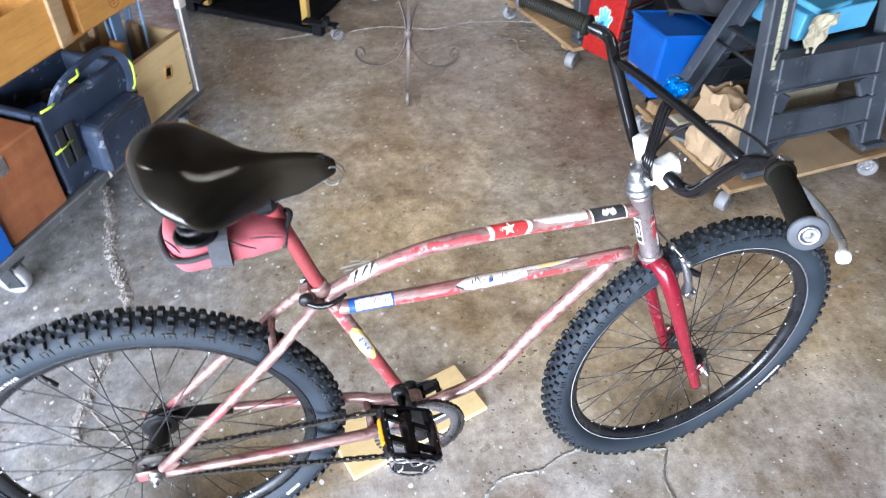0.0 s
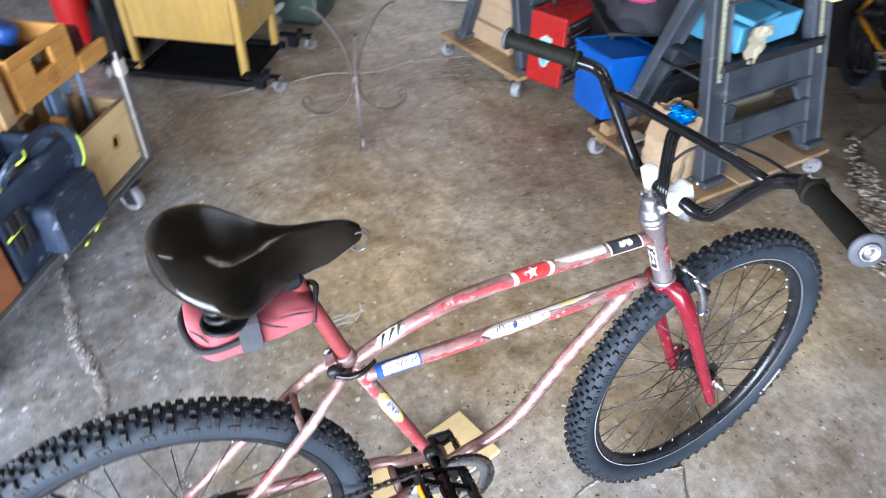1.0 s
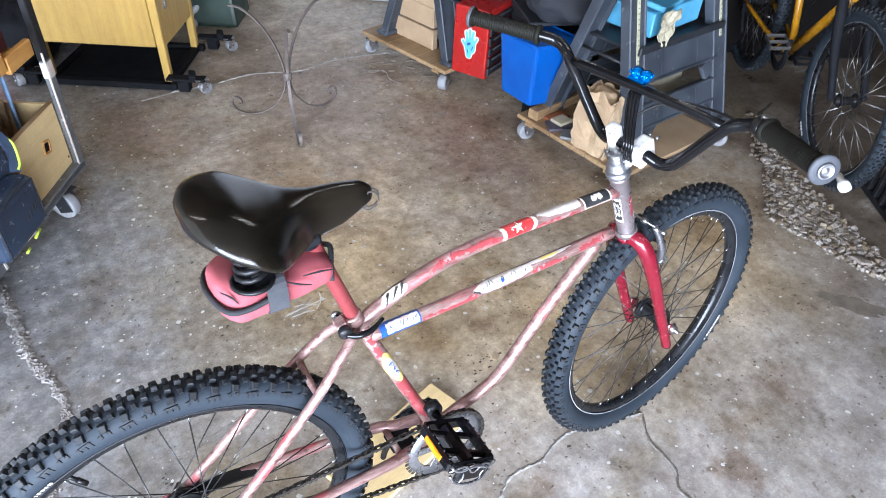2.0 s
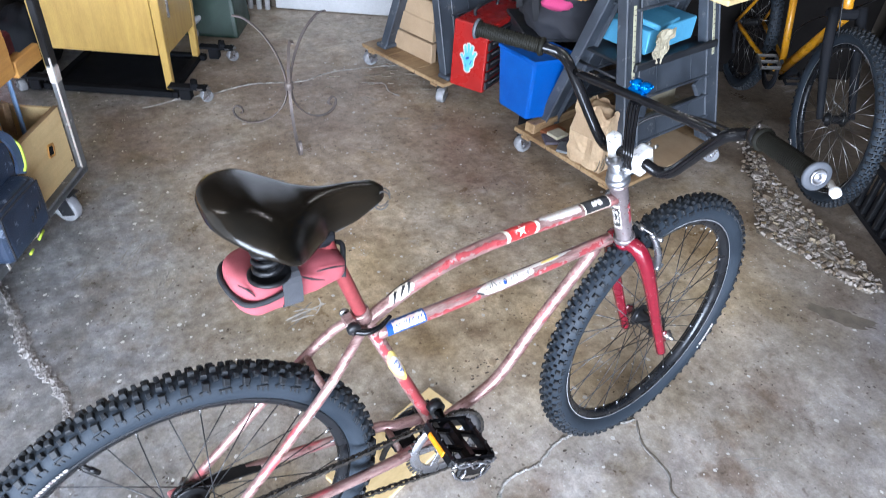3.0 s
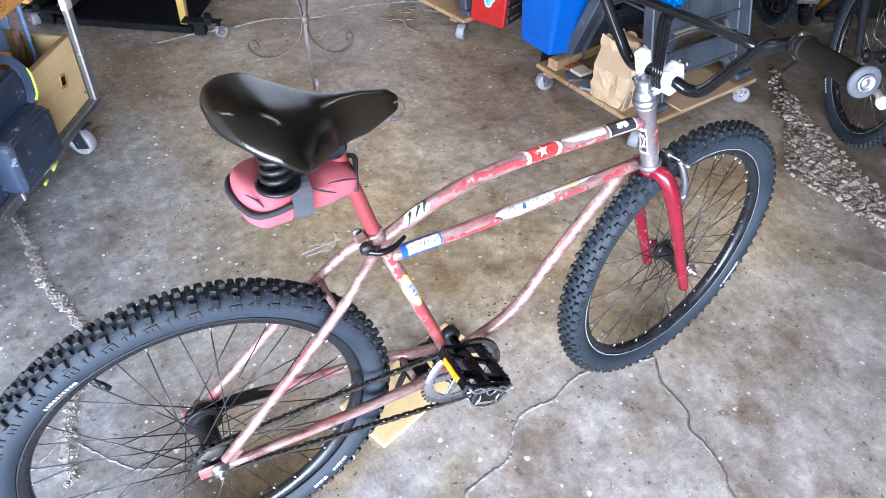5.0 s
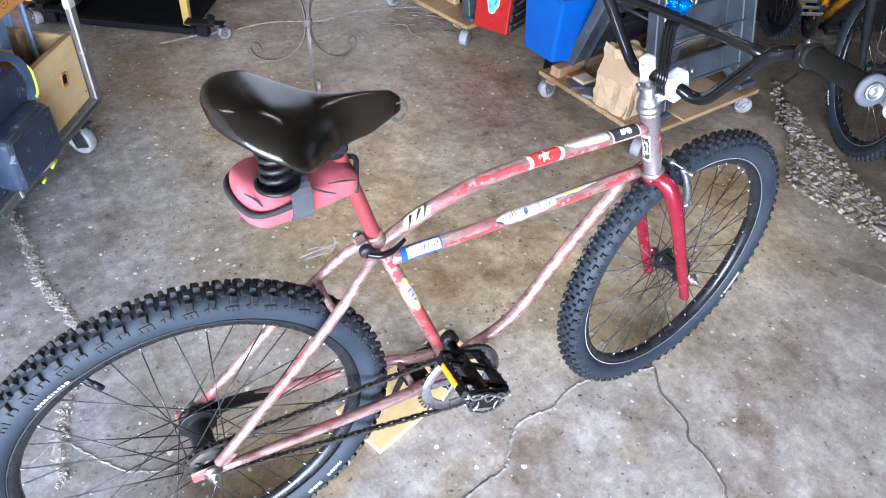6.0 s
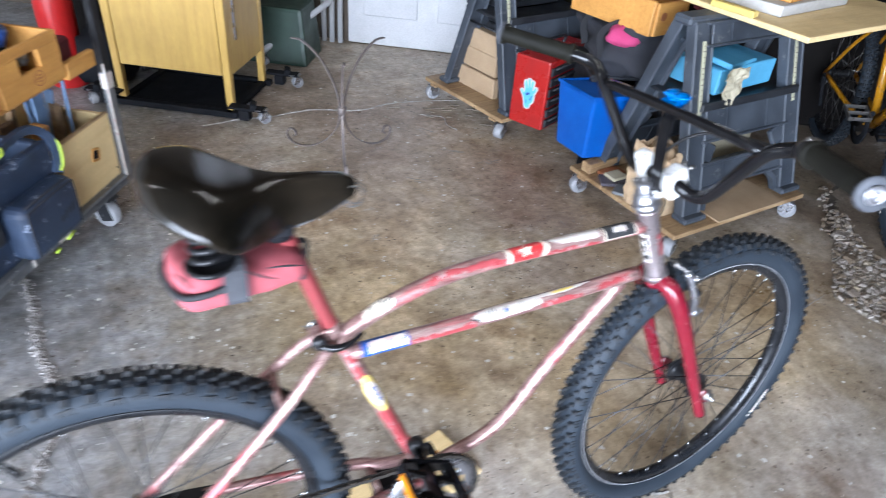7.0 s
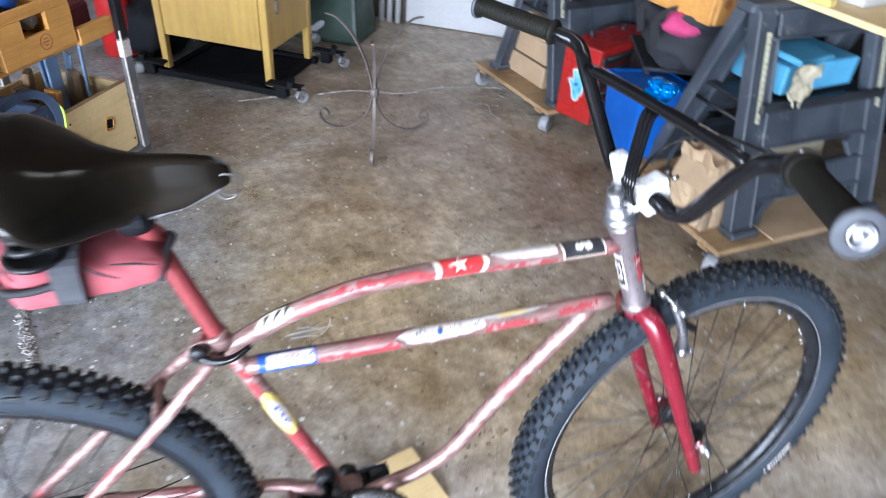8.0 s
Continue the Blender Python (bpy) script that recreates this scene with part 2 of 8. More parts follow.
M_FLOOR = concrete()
M_FRAME = chipped_paint()
M_HEAD = mat("bare_brushed_steel", (0.33, 0.28, 0.28), (0.24, 0.20, 0.205), 0.36, 0.7, 30, 260, 0.15, wear=0.05, worn=(0.2, 0.1, 0.09))
M_FORK = mat("red_fork_enamel", (0.185, 0.009, 0.020), (0.13, 0.006, 0.015), 0.22, 0.0, 20, 200, 0.05, wear=0.08, worn=(0.3, 0.1, 0.1))
M_RUBBER = mat("tyre_rubber", (0.007, 0.008, 0.0095), (0.014, 0.016, 0.019), 0.62, 0, 14, 300, 0.2, spec=0.35)
M_WALL = mat("dusty_sidewall_rubber", (0.0125, 0.0180, 0.0255), (0.020, 0.0275, 0.037), 0.65, 0, 10, 260, 0.15, spec=0.3)
M_RIM = mat("black_anodised_rim", (0.01, 0.011, 0.013), (0.018, 0.019, 0.022), 0.3, 0.3, 18, 200, 0.05)
M_STEEL = mat("dull_steel", (0.32, 0.31, 0.3), (0.22, 0.21, 0.2), 0.38, 0.9, 25, 250, 0.1, wear=0.12, worn=(0.12, 0.08, 0.06))
M_ALLOY = mat("polished_alloy", (0.44, 0.44, 0.46), (0.32, 0.32, 0.34), 0.3, 0.9, 25, 250, 0.06)
M_SPOKE = mat("black_spoke_steel", (0.03, 0.03, 0.033), (0.05, 0.05, 0.05), 0.4, 0.3, 30, 200, 0)
M_NIPPLE = mat("nickel_nipple", (0.42, 0.42, 0.42), (0.32, 0.32, 0.32), 0.3, 0.8, 30, 200, 0)
M_BLACK = mat("gloss_black_enamel", (0.004, 0.004, 0.0045), (0.006, 0.006, 0.007), 0.14, 0, 18, 200, 0.0, spec=0.34)
M_PLASTIC = mat("black_plastic", (0.007, 0.007, 0.008), (0.014, 0.014, 0.015), 0.4, 0, 20, 250, 0.1, spec=0.3)
M_GRIP = mat("black_grip_rubber", (0.006, 0.0056, 0.004), (0.010, 0.0095, 0.0065), 0.62, 0, 25, 320, 0.2, spec=0.14)
M_LEATHER = leather()
M_WHITE = mat("white_painted_alloy", (0.72, 0.71, 0.69), (0.6, 0.58, 0.56), 0.35, 0, 22, 200, 0.08, wear=0.12, worn=(0.3, 0.29, 0.28))
M_STICKER = mat("scuffed_white_sticker", (0.62, 0.59, 0.54), (0.5, 0.46, 0.41), 0.45, 0, 40, 260, 0.05, wear=0.3, worn=(0.5, 0.36, 0.33))
M_INK = mat("black_ink", (0.015, 0.015, 0.017), (0.04, 0.04, 0.04), 0.45, 0, 30, 200, 0)
M_STRED = mat("red_sticker", (0.55, 0.03, 0.03), (0.42, 0.025, 0.03), 0.35, 0, 30, 200, 0, wear=0.08, worn=(0.7, 0.6, 0.55))
M_OLDRED = mat("faded_red_paint", (0.36, 0.06, 0.066), (0.28, 0.045, 0.05), 0.34, 0.15, 16, 240, 0.1, wear=0.17, worn=(0.36, 0.25, 0.24))
M_STBLUE = mat("blue_sticker", (0.02, 0.08, 0.32), (0.015, 0.06, 0.24), 0.35, 0, 30, 200, 0)
M_STYEL = mat("yellow_sticker", (0.72, 0.55, 0.14), (0.6, 0.45, 0.14), 0.4, 0, 30, 200, 0)
M_CREAM = mat("cream_sticker_print", (0.7, 0.62, 0.5), (0.6, 0.52, 0.42), 0.5, 0, 30, 200, 0)
M_BAG = mat("faded_red_nylon", (0.35, 0.075, 0.088), (0.275, 0.052, 0.064), 0.85, 0, 16, 700, 0.25)
M_WEB = mat("black_webbing", (0.009, 0.009, 0.011), (0.018, 0.018, 0.021), 0.8, 0, 20, 500, 0.5)
M_PLATE = mat("grey_underplate_steel", (0.14, 0.14, 0.15), (0.09, 0.093, 0.10), 0.5, 0.4, 25, 250, 0.1, wear=0.08, worn=(0.25, 0.25, 0.26))
M_STRAP = mat("grey_webbing", (0.045, 0.046, 0.052), (0.03, 0.031, 0.036), 0.85, 0, 20, 500, 0.5)
M_BELL = mat("blue_anodised_metal", (0.0, 0.18, 0.55), (0.0, 0.14, 0.48), 0.18, 0.7, 20, 200, 0.03)
M_AMBER = mat("amber_reflector", (0.75, 0.28, 0.01), (0.62, 0.2, 0.01), 0.2, 0, 60, 200, 0.3)
M_CHAIN = mat("oily_chain", (0.018, 0.016, 0.014), (0.04, 0.033, 0.027), 0.55, 0.35, 60, 300, 0.2)
M_PLY = wood("pale_plywood", (0.82, 0.62, 0.32), (0.74, 0.53, 0.255), dirty=0.25)
M_PINE = wood("raw_pine_board", (0.42, 0.285, 0.15), (0.25, 0.15, 0.075), dirty=0.85)
M_DESK = wood("varnished_oak", (0.55, 0.36, 0.10), (0.46, 0.285, 0.08), (14, 14, 1), 0.35, 3.0, 0.15)
M_CRATE = wood("orange_stained_wood", (0.62, 0.315, 0.078), (0.48, 0.215, 0.05), dirty=0.35)
M_REDBOARD = wood("red_brown_chipboard", (0.36, 0.13, 0.05), (0.26, 0.085, 0.035), (3, 3, 3))
M_CARD = mat("brown_cardboard", (0.42, 0.295, 0.18), (0.34, 0.23, 0.135), 0.8, 0, 6, 180, 0.2)
M_CARDS = mat("dusty_purple_card", (0.075, 0.062, 0.078), (0.05, 0.042, 0.052), 0.7, 0, 14, 200, 0.2)
M_TORN = mat("crumpled_brown_paper", (0.5, 0.36, 0.22), (0.4, 0.27, 0.16), 0.8, 0, 9, 90, 0.6)
M_SAW = mat("slate_grey_plastic", (0.028, 0.034, 0.044), (0.055, 0.065, 0.081), 0.6, 0, 7, 220, 0.3, wear=0.03, worn=(0.10, 0.105, 0.11))
M_SAWDARK = mat("charcoal_plastic", (0.014, 0.015, 0.018), (0.022, 0.024, 0.028), 0.5, 0, 9, 220, 0.2)
M_RULE = mat("yellow_rule_strip", (0.52, 0.50, 0.34), (0.42, 0.40, 0.28), 0.5, 0, 30, 200, 0)
M_TOOLRED = mat("red_toolbox_enamel", (0.37, 0.015, 0.013), (0.30, 0.013, 0.012), 0.3, 0, 8, 200, 0.04)
M_BIN = mat("bright_blue_plastic", (0.002, 0.095, 0.42), (0.002, 0.075, 0.35), 0.45, 0, 7, 200, 0.05)
M_SKYBLUE = mat("light_blue_cardboard", (0.12, 0.45, 0.68), (0.1, 0.38, 0.6), 0.6, 0, 8, 200, 0.1)
M_PAPER = mat("creased_paper_bag", (0.43, 0.38, 0.27), (0.34, 0.295, 0.20), 0.7, 0, 14, 90, 0.5)
M_CLOTH = mat("charcoal_cloth", (0.014, 0.015, 0.02), (0.026, 0.026, 0.032), 0.9, 0, 10, 350, 0.6)
M_PINK = mat("pink_cloth", (0.5, 0.05, 0.16), (0.4, 0.035, 0.12), 0.85, 0, 10, 350, 0.5)
M_MAROON = mat("maroon_cloth", (0.16, 0.015, 0.025), (0.1, 0.012, 0.02), 0.9, 0, 10, 300, 0.5)
M_TOOLBAG = mat("navy_canvas", (0.011, 0.020, 0.042), (0.030, 0.050, 0.092), 0.6, 0, 9, 380, 0.5, wear=0.07, worn=(0.17, 0.20, 0.26))
M_LIME = mat("lime_trim", (0.45, 0.6, 0.05), (0.38, 0.5, 0.05), 0.6, 0, 30, 300, 0.2)
M_CARTGREY = mat("scuffed_grey_steel", (0.22, 0.23, 0.24), (0.15, 0.155, 0.16), 0.5, 0.5, 9, 180, 0.2, wear=0.06, worn=(0.4, 0.4, 0.4))
M_CASTER = mat("grey_caster_rubber", (0.3, 0.3, 0.31), (0.22, 0.22, 0.23), 0.6, 0, 20, 200, 0.1)
M_BRONZE = mat("rusty_iron", (0.15, 0.13, 0.125), (0.2, 0.16, 0.14), 0.6, 0.5, 15, 200, 0.3)
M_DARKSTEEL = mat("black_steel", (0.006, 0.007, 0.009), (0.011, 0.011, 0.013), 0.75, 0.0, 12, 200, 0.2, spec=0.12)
M_LEVI = mat("blue_grey_strap", (0.2, 0.31, 0.48), (0.15, 0.24, 0.38), 0.5, 0.3, 12, 200, 0.2)
M_PLASTER = mat("off_white_paint", (0.50, 0.485, 0.46), (0.41, 0.39, 0.36), 0.7, 0, 3, 120, 0.2)
M_CEIL = mat("bare_ceiling_board", (0.095, 0.07, 0.05), (0.07, 0.05, 0.035), 0.8, 0, 3, 120, 0.2)
M_BACKWALL = mat("reflection_dimming_brown", (0.085, 0.066, 0.048), (0.055, 0.042, 0.03), 0.85, 0, 3, 120, 0.3)
# near-black fill for the wall and blocks that stand in for deep shade
M_SHADEFILL = mat("near_black_shade_fill", (0.010, 0.0085, 0.0075), (0.006, 0.005, 0.005), 0.95, 0, 3, 120, 0.3, spec=0.1)
M_DOORWHITE = mat("white_door_paint", (0.54, 0.54, 0.55), (0.47, 0.47, 0.48), 0.5, 0, 5, 150, 0.08)
M_BRASS = mat("dull_brass_wire", (0.17, 0.14, 0.095), (0.14, 0.11, 0.07), 0.6, 0.3, 20, 200, 0.1)
M_CLEAR = mat("frosted_grey_plastic", (0.075, 0.078, 0.088), (0.045, 0.048, 0.055), 0.55, 0.0, 25, 200, 0.08, spec=0.25)
M_YELFRAME = mat("orange_yellow_enamel", (0.55, 0.25, 0.01), (0.45, 0.19, 0.01), 0.3, 0, 20, 200, 0.05, wear=0.06, worn=(0.1, 0.08, 0.05))
M_STONE = rubble_stone()
M_EARTH = mat("grit_and_soil", (0.11, 0.085, 0.06), (0.27, 0.24, 0.20), 0.95, 0, 55, 240, 1.0)
M_FILLER = mat("pale_crack_filler", (0.37, 0.345, 0.33), (0.22, 0.20, 0.185), 0.95, 0, 60, 420, 0.9, spec=0.15)
M_CRACK = mat("open_crack", (0.06, 0.048, 0.038), (0.1, 0.08, 0.06), 0.95, 0, 40, 200, 0.6)
M_SEAM = mat("chalky_seam_filler", (0.40, 0.38, 0.35), (0.22, 0.20, 0.18), 0.95, 0, 40, 420, 0.8, spec=0.15)
M_FLAKE = mat("white_paint_flake", (0.74, 0.72, 0.68), (0.6, 0.57, 0.52), 0.7, 0, 30, 200, 0.1)
M_STAIN = mat("soaked_dark_stain", (0.20, 0.165, 0.125), (0.13, 0.105, 0.08), 0.7, 0, 14, 160, 0.3)
M_GREEN = mat("dark_green_paint", (0.022, 0.05, 0.034), (0.015, 0.035, 0.024), 0.5, 0, 8, 200, 0.1)
M_ORANGE = mat("red_plastic", (0.42, 0.012, 0.012), (0.34, 0.01, 0.01), 0.4, 0, 8, 200, 0.05)

# ---- shaping ----
def thing(name, label, category, m=Matrix(), group="", kind=""):
    ob = new(name)
    ob.empty_display_size = 0.05
    ob.matrix_world = m
    return tagged(ob, label, category, group, kind)


def part(name, bm, material, parent=None, label=""):
    me = bpy.data.meshes.new(name)
    bm.to_mesh(me)
    bm.free()
    for mt in material if isinstance(material, (list, tuple)) else [material]:
        me.materials.append(mt)
    ob = new(name, me)
    if parent is not None:
        ob.parent = parent
    return tagged(ob, label)


def shared(name, me, parent, m):
    ob = new(name, me)
    ob.parent = parent
    ob.matrix_local = m
    return ob


def solo(name, bm, material, label, category, m=Matrix(), group="", kind=""):
    ob = part(name, bm, material)
    ob.matrix_world = m
    return tagged(ob, label, category, group, kind)


def box(g, size, at=(0, 0, 0), rot=None, bevel=0.003, segs=1, taper=None):
    """A box round its centre; taper scales its top face in x and y."""
    v = bmesh.ops.create_cube(g, size=1)["verts"]
    r = rot or Matrix()
    for w in v:
        c = Vector((w.co.x * size[0], w.co.y * size[1], w.co.z * size[2]))
        if taper and c.z > 0:
            c.x, c.y = c.x * taper[0], c.y * taper[1]
        w.co = c
    if bevel:
        e = list({e for w in v for e in w.link_edges})
        out = bmesh.ops.bevel(g, geom=e, offset=min(bevel, 0.45 * min(size)), segments=segs, affect="EDGES", profile=0.6)
        v = list({w for f in out["faces"] for w in f.verts} | {w for w in v if w.is_valid})
    t = Matrix.Translation(at) @ r
    for w in v:
        w.co = t @ w.co
    return g


def smooth_path(pts, n=6, closed=False):
    """Catmull-Rom points through pts."""
    p = [Vector(q) for q in pts]
    if len(p) < 3:
        return p
    out = []
    k = len(p)
    for i in range(k if closed else k - 1):
        a = p[(i - 1) % k] if closed or i else p[0] * 2 - p[1]
        b, c = p[i], p[(i + 1) % k]
        d = p[(i + 2) % k] if closed or i + 2 < k else p[-1] * 2 - p[-2]
        for j in range(n):
            t = j / n
            out.append(0.5 * ((2 * b) + (c - a) * t + (2 * a - 5 * b + 4 * c - d) * t * t + (3 * b - a - 3 * c + d) * t ** 3))
    if not closed:
        out.append(p[-1])
    return out


def sweep(g, pts, radius, seg=12, n=6, flat=None, closed=False, caps=True, arc=None, up=(0, 0, 1)):
    """A tube along a smooth path. radius: one value or one per point; flat: (width, depth) of a flat bar; arc: degrees (from, to) of an open shell."""
    path = smooth_path(pts, n, closed)
    k = len(path)
    rad = radius if isinstance(radius, (list, tuple)) else [radius] * len(pts)
    rr = [float(np.interp(i / max(1, k - 1), np.linspace(0, 1, len(rad)), rad)) for i in range(k)]
    rings = []
    side = None
    for i, q in enumerate(path):
        a, b = path[(i - 1) % k if closed else max(0, i - 1)], path[(i + 1) % k if closed else min(k - 1, i + 1)]
        d = (b - a).normalized()
        if side is None:
            side = d.cross(Vector(up))
            if side.length < 0.05:
                side = d.cross(Vector((1, 0, 0)))
        side = (side - d * side.dot(d)).normalized()
        top = side.cross(d).normalized()
        ring = []
        if flat:
            for sx, sy in ((-1, -1), (1, -1), (1, 1), (-1, 1)):
                ring.append(g.verts.new(q + side * (sx * flat[0] / 2) + top * (sy * flat[1] / 2)))
        else:
            a0, a1 = arc or (0, 360)
            cnt = seg + 1 if arc else seg
            for j in range(cnt):
                w = radians(a0 + (a1 - a0) * j / seg)
                ring.append(g.verts.new(q + (side * math.cos(w) + top * math.sin(w)) * rr[i]))
        rings.append(ring)
    m = len(rings[0])
    for i in range(k if closed else k - 1):
        r0, r1 = rings[i], rings[(i + 1) % k]
        for j in range(m - 1 if arc else m):
            f = g.faces.new((r0[j], r0[(j + 1) % m], r1[(j + 1) % m], r1[j]))
            f.smooth = not flat
    if caps and not closed and not arc:
        g.faces.new(rings[0][::-1])
        g.faces.new(rings[-1])
    return g


def lathe(g, prof, seg=24, m=Matrix(), smooth=True):
    """Turns (radius, height) pairs round z."""
    rings = []
    for r, h in prof:
        if r < 1e-5:
            rings.append([g.verts.new(m @ Vector((0, 0, h)))])
        else:
            rings.append([g.verts.new(m @ Vector((r * math.cos(2 * math.pi * j / seg), r * math.sin(2 * math.pi * j / seg), h))) for j in range(seg)])
    for a, b in zip(rings, rings[1:]):
        for j in range(seg):
            q = [a[j % len(a)], a[(j + 1) % len(a)], b[(j + 1) % len(b)], b[j % len(b)]]
            q = [v for i, v in enumerate(q) if v not in q[:i]]
            if len(q) > 2:
                f = g.faces.new(q)
                f.smooth = smooth
    return g


def along(a, b):
    """A pose at a whose z axis points to b."""
    d = Vector(b) - Vector(a)
    return Matrix.Translation(a) @ d.to_track_quat("Z", "Y").to_matrix().to_4x4()


def rod(g, a, b, r, seg=10, r2=None):
    h = (Vector(b) - Vector(a)).length
    return lathe(g, [(0, 0), (r, 0), (r2 or r, h), (0, h)], seg, along(a, b))


def ring_band(g, r0, r1, y0, y1, seg=96):
    """A flat ring in the x-z plane between two radii, from y0 to y1."""
    prof = [(r0, y0), (r1, y0), (r1, y1), (r0, y1), (r0, y0)]
    return lathe(g, [(r, -y) for r, y in prof], seg, Matrix.Rotation(radians(90), 4, "X"))


def lump(g, size, at, seed, rough=0.18, seg=10, squash=0.0):
    """A soft uneven bundle (cloth, a stuffed bag, crumpled paper)."""
    v = bmesh.ops.create_uvsphere(g, u_segments=seg * 2, v_segments=seg, radius=1)["verts"]
    for w in v:
        d = w.co.copy()
        s = 1 + rough * noise.noise(d * 1.7 + Vector((seed, 0, 0))) * 2 + rough * 0.6 * noise.noise(d * 4.1 + Vector((0, seed, 0)))
        q = Vector([math.copysign(abs(c) ** (1 - squash), c) for c in d]) * s
        w.co = Vector(at) + Vector((q.x * size[0], q.y * size[1], q.z * size[2]))
    for f in g.faces:
        f.smooth = True
    return g


def G():
    return bmesh.new()


def floor_strip(g, pts, width, z, seed, n=10, height=0.0):
    """An uneven strip on the floor along a path."""
    path = smooth_path([(x, y, z) for x, y in pts], n)
    prev = None
    for i, q in enumerate(path):
        a, b = path[max(0, i - 1)], path[min(len(path) - 1, i + 1)]
        d = (b - a).normalized()
        s = Vector((-d.y, d.x, 0))
        w = width * (0.35 + 0.8 * abs(noise.noise(Vector((i * 0.91, seed, 0)))) + 0.5 * abs(noise.noise(Vector((i * 0.23, seed, 2)))))
        off = s * (width * 0.45 * noise.noise(Vector((i * 0.31, seed, 7))) + width * 0.5 * noise.noise(Vector((i * 1.37, seed, 9))))
        if i in (0, len(path) - 1):
            w *= 0.15
        up = Vector((0, 0, height * (0.5 + abs(noise.noise(Vector((i * 0.8, seed, 3)))))))
        cur = (g.verts.new(q + off - s * w), g.verts.new(q + off + up), g.verts.new(q + off + s * w))
        if prev:
            g.faces.new((prev[0], cur[0], cur[1], prev[1]))
            g.faces.new((prev[1], cur[1], cur[2], prev[2]))
        prev = cur
    return g

# ---- the garage ----
g = G()
bmesh.ops.create_grid(g, x_segments=2, y_segments=2, size=400)
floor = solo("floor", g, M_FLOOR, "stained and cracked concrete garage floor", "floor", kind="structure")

U0, U1, V0, V1, HIGH = -3.0, 3.6, -3.8, 3.495, 2.5


def slab(name, u0, u1, v0, v1, z0, z1, material, label):
    g = G()
    box(g, (u1 - u0, v1 - v0, z1 - z0), ((u0 + u1) / 2, (v0 + v1) / 2, (z0 + z1) / 2), bevel=0)
    return solo(name, g, material, label, name.split("_")[0], ROOM, kind="structure")


# back wall coloured dark to dim its reflection in the saddle
slab("wall_back", U0 - 0.1, U1 + 0.1, V1, V1 + 0.1, 0, HIGH, M_BACKWALL, "back wall of the garage, coloured dark brown to dim its reflections")
# unseen left wall, kept pale to brighten the saddle's left rim
slab("wall_left", U0 - 0.1, U0, V0, V1, 0, HIGH, M_PLASTER, "unseen side wall kept off-white to brighten the saddle's rim")
# right wall coloured near-black for the darkness behind the bicycles
slab("wall_right", U1, U1 + 0.1, V0, V1, 0, HIGH, M_SHADEFILL, "side wall of the garage, near-black in place of deep shade")
slab("wall_front", U0 - 0.1, -2.80, V0 - 0.1, V0, 0, HIGH, M_PLASTER, "off-white wall beside the garage door")
slab("wall_front", 2.4, U1 + 0.1, V0 - 0.1, V0, 0, HIGH, M_PLASTER, "off-white wall beside the garage door")
slab("wall_front", -2.80, 2.4, V0 - 0.1, V0, 2.2, HIGH, M_PLASTER, "off-white lintel over the open garage door")
slab("ceiling", U0 - 0.1, U1 + 0.1, V0 - 0.1, V1 + 0.1, HIGH, HIGH + 0.1, M_CEIL, "bare board garage ceiling")

# battens of the tube lights under the ceiling
for tx, ty in TUBES:
    fixture = thing("ceiling_light", "white batten light with one warm tube under the ceiling", "ceiling light", Matrix.Translation((tx, ty, 2.48)) @ ROOM, "battens under the ceiling")
    g = G()
    box(g, (1.24, 0.10, 0.03), (0, 0, 0.005), bevel=0.006)
    part("housing", g, M_DOORWHITE, fixture)
    for s in (-1, 1):
        g = G()
        box(g, (0.025, 0.05, 0.05), (s * 0.605, 0, -0.004), bevel=0.006)
        part("tube_holder", g, M_DOORWHITE, fixture)

# cracks, filler and flakes on the floor
g = G()
floor_strip(g, [(-0.33, 1.30), (-0.3, 1.17), (-0.278, 1.024), (-0.266, 0.917), (-0.236, 0.83), (-0.2, 0.71), (-0.235, 0.56), (-0.27, 0.42), (-0.285, 0.27)], 0.026, 0.0006, 1.0, 13, 0.007)
part("crack_filler", g, M_FILLER, floor, "pale crumbling filler in a floor crack")
g = G()
floor_strip(g, [(1.1, -0.019), (0.991, 0.009), (0.909, 0.024), (0.846, 0.018), (0.778, -0.007), (0.73, -0.005), (0.672, -0.013), (0.613, -0.067), (0.577, -0.098), (0.466, -0.121), (0.38, -0.19), (0.34, -0.27)], 0.0085, 0.0006, 3.0, 18, 0.0035)
part("crack_filler", g, M_SEAM, floor)
g = G()
floor_strip(g, [(1.101, -0.02), (1.06, -0.085), (1.059, -0.143), (1.055, -0.188), (1.024, -0.226), (1.03, -0.272), (1.017, -0.348), (0.995, -0.383), (0.98, -0.5)], 0.0045, 0.0005, 4.0, 18, 0.0015)
part("crack_filler", g, M_SEAM, floor)
g = G()
floor_strip(g, [(1.103, -0.02), (1.064, -0.085), (1.063, -0.143), (1.059, -0.188), (1.029, -0.226), (1.034, -0.272), (1.021, -0.348), (0.999, -0.383), (0.985, -0.5)], 0.0040, 0.0022, 14.0, 18)
part("open_crack", g, M_STAIN, floor)
g = G()
floor_strip(g, [(0.3, 2.27), (0.469, 2.30), (0.617, 2.30), (0.787, 2.333), (0.92, 2.305), (1.046, 2.275), (1.184, 2.318), (1.365, 2.314), (1.48, 2.295), (1.6, 2.266)], 0.009, 0.0006, 5.0, 14, 0.005)
part("crack_filler", g, M_SEAM, floor, "chalky white filler in a floor crack")
g = G()
floor_strip(g, [(1.30, 2.16), (1.36, 2.13), (1.40, 2.10), (1.385, 2.02), (1.41, 1.95)], 0.007, 0.0005, 6.0, 14, 0.003)
part("crack_filler", g, M_FILLER, floor)
g = G()
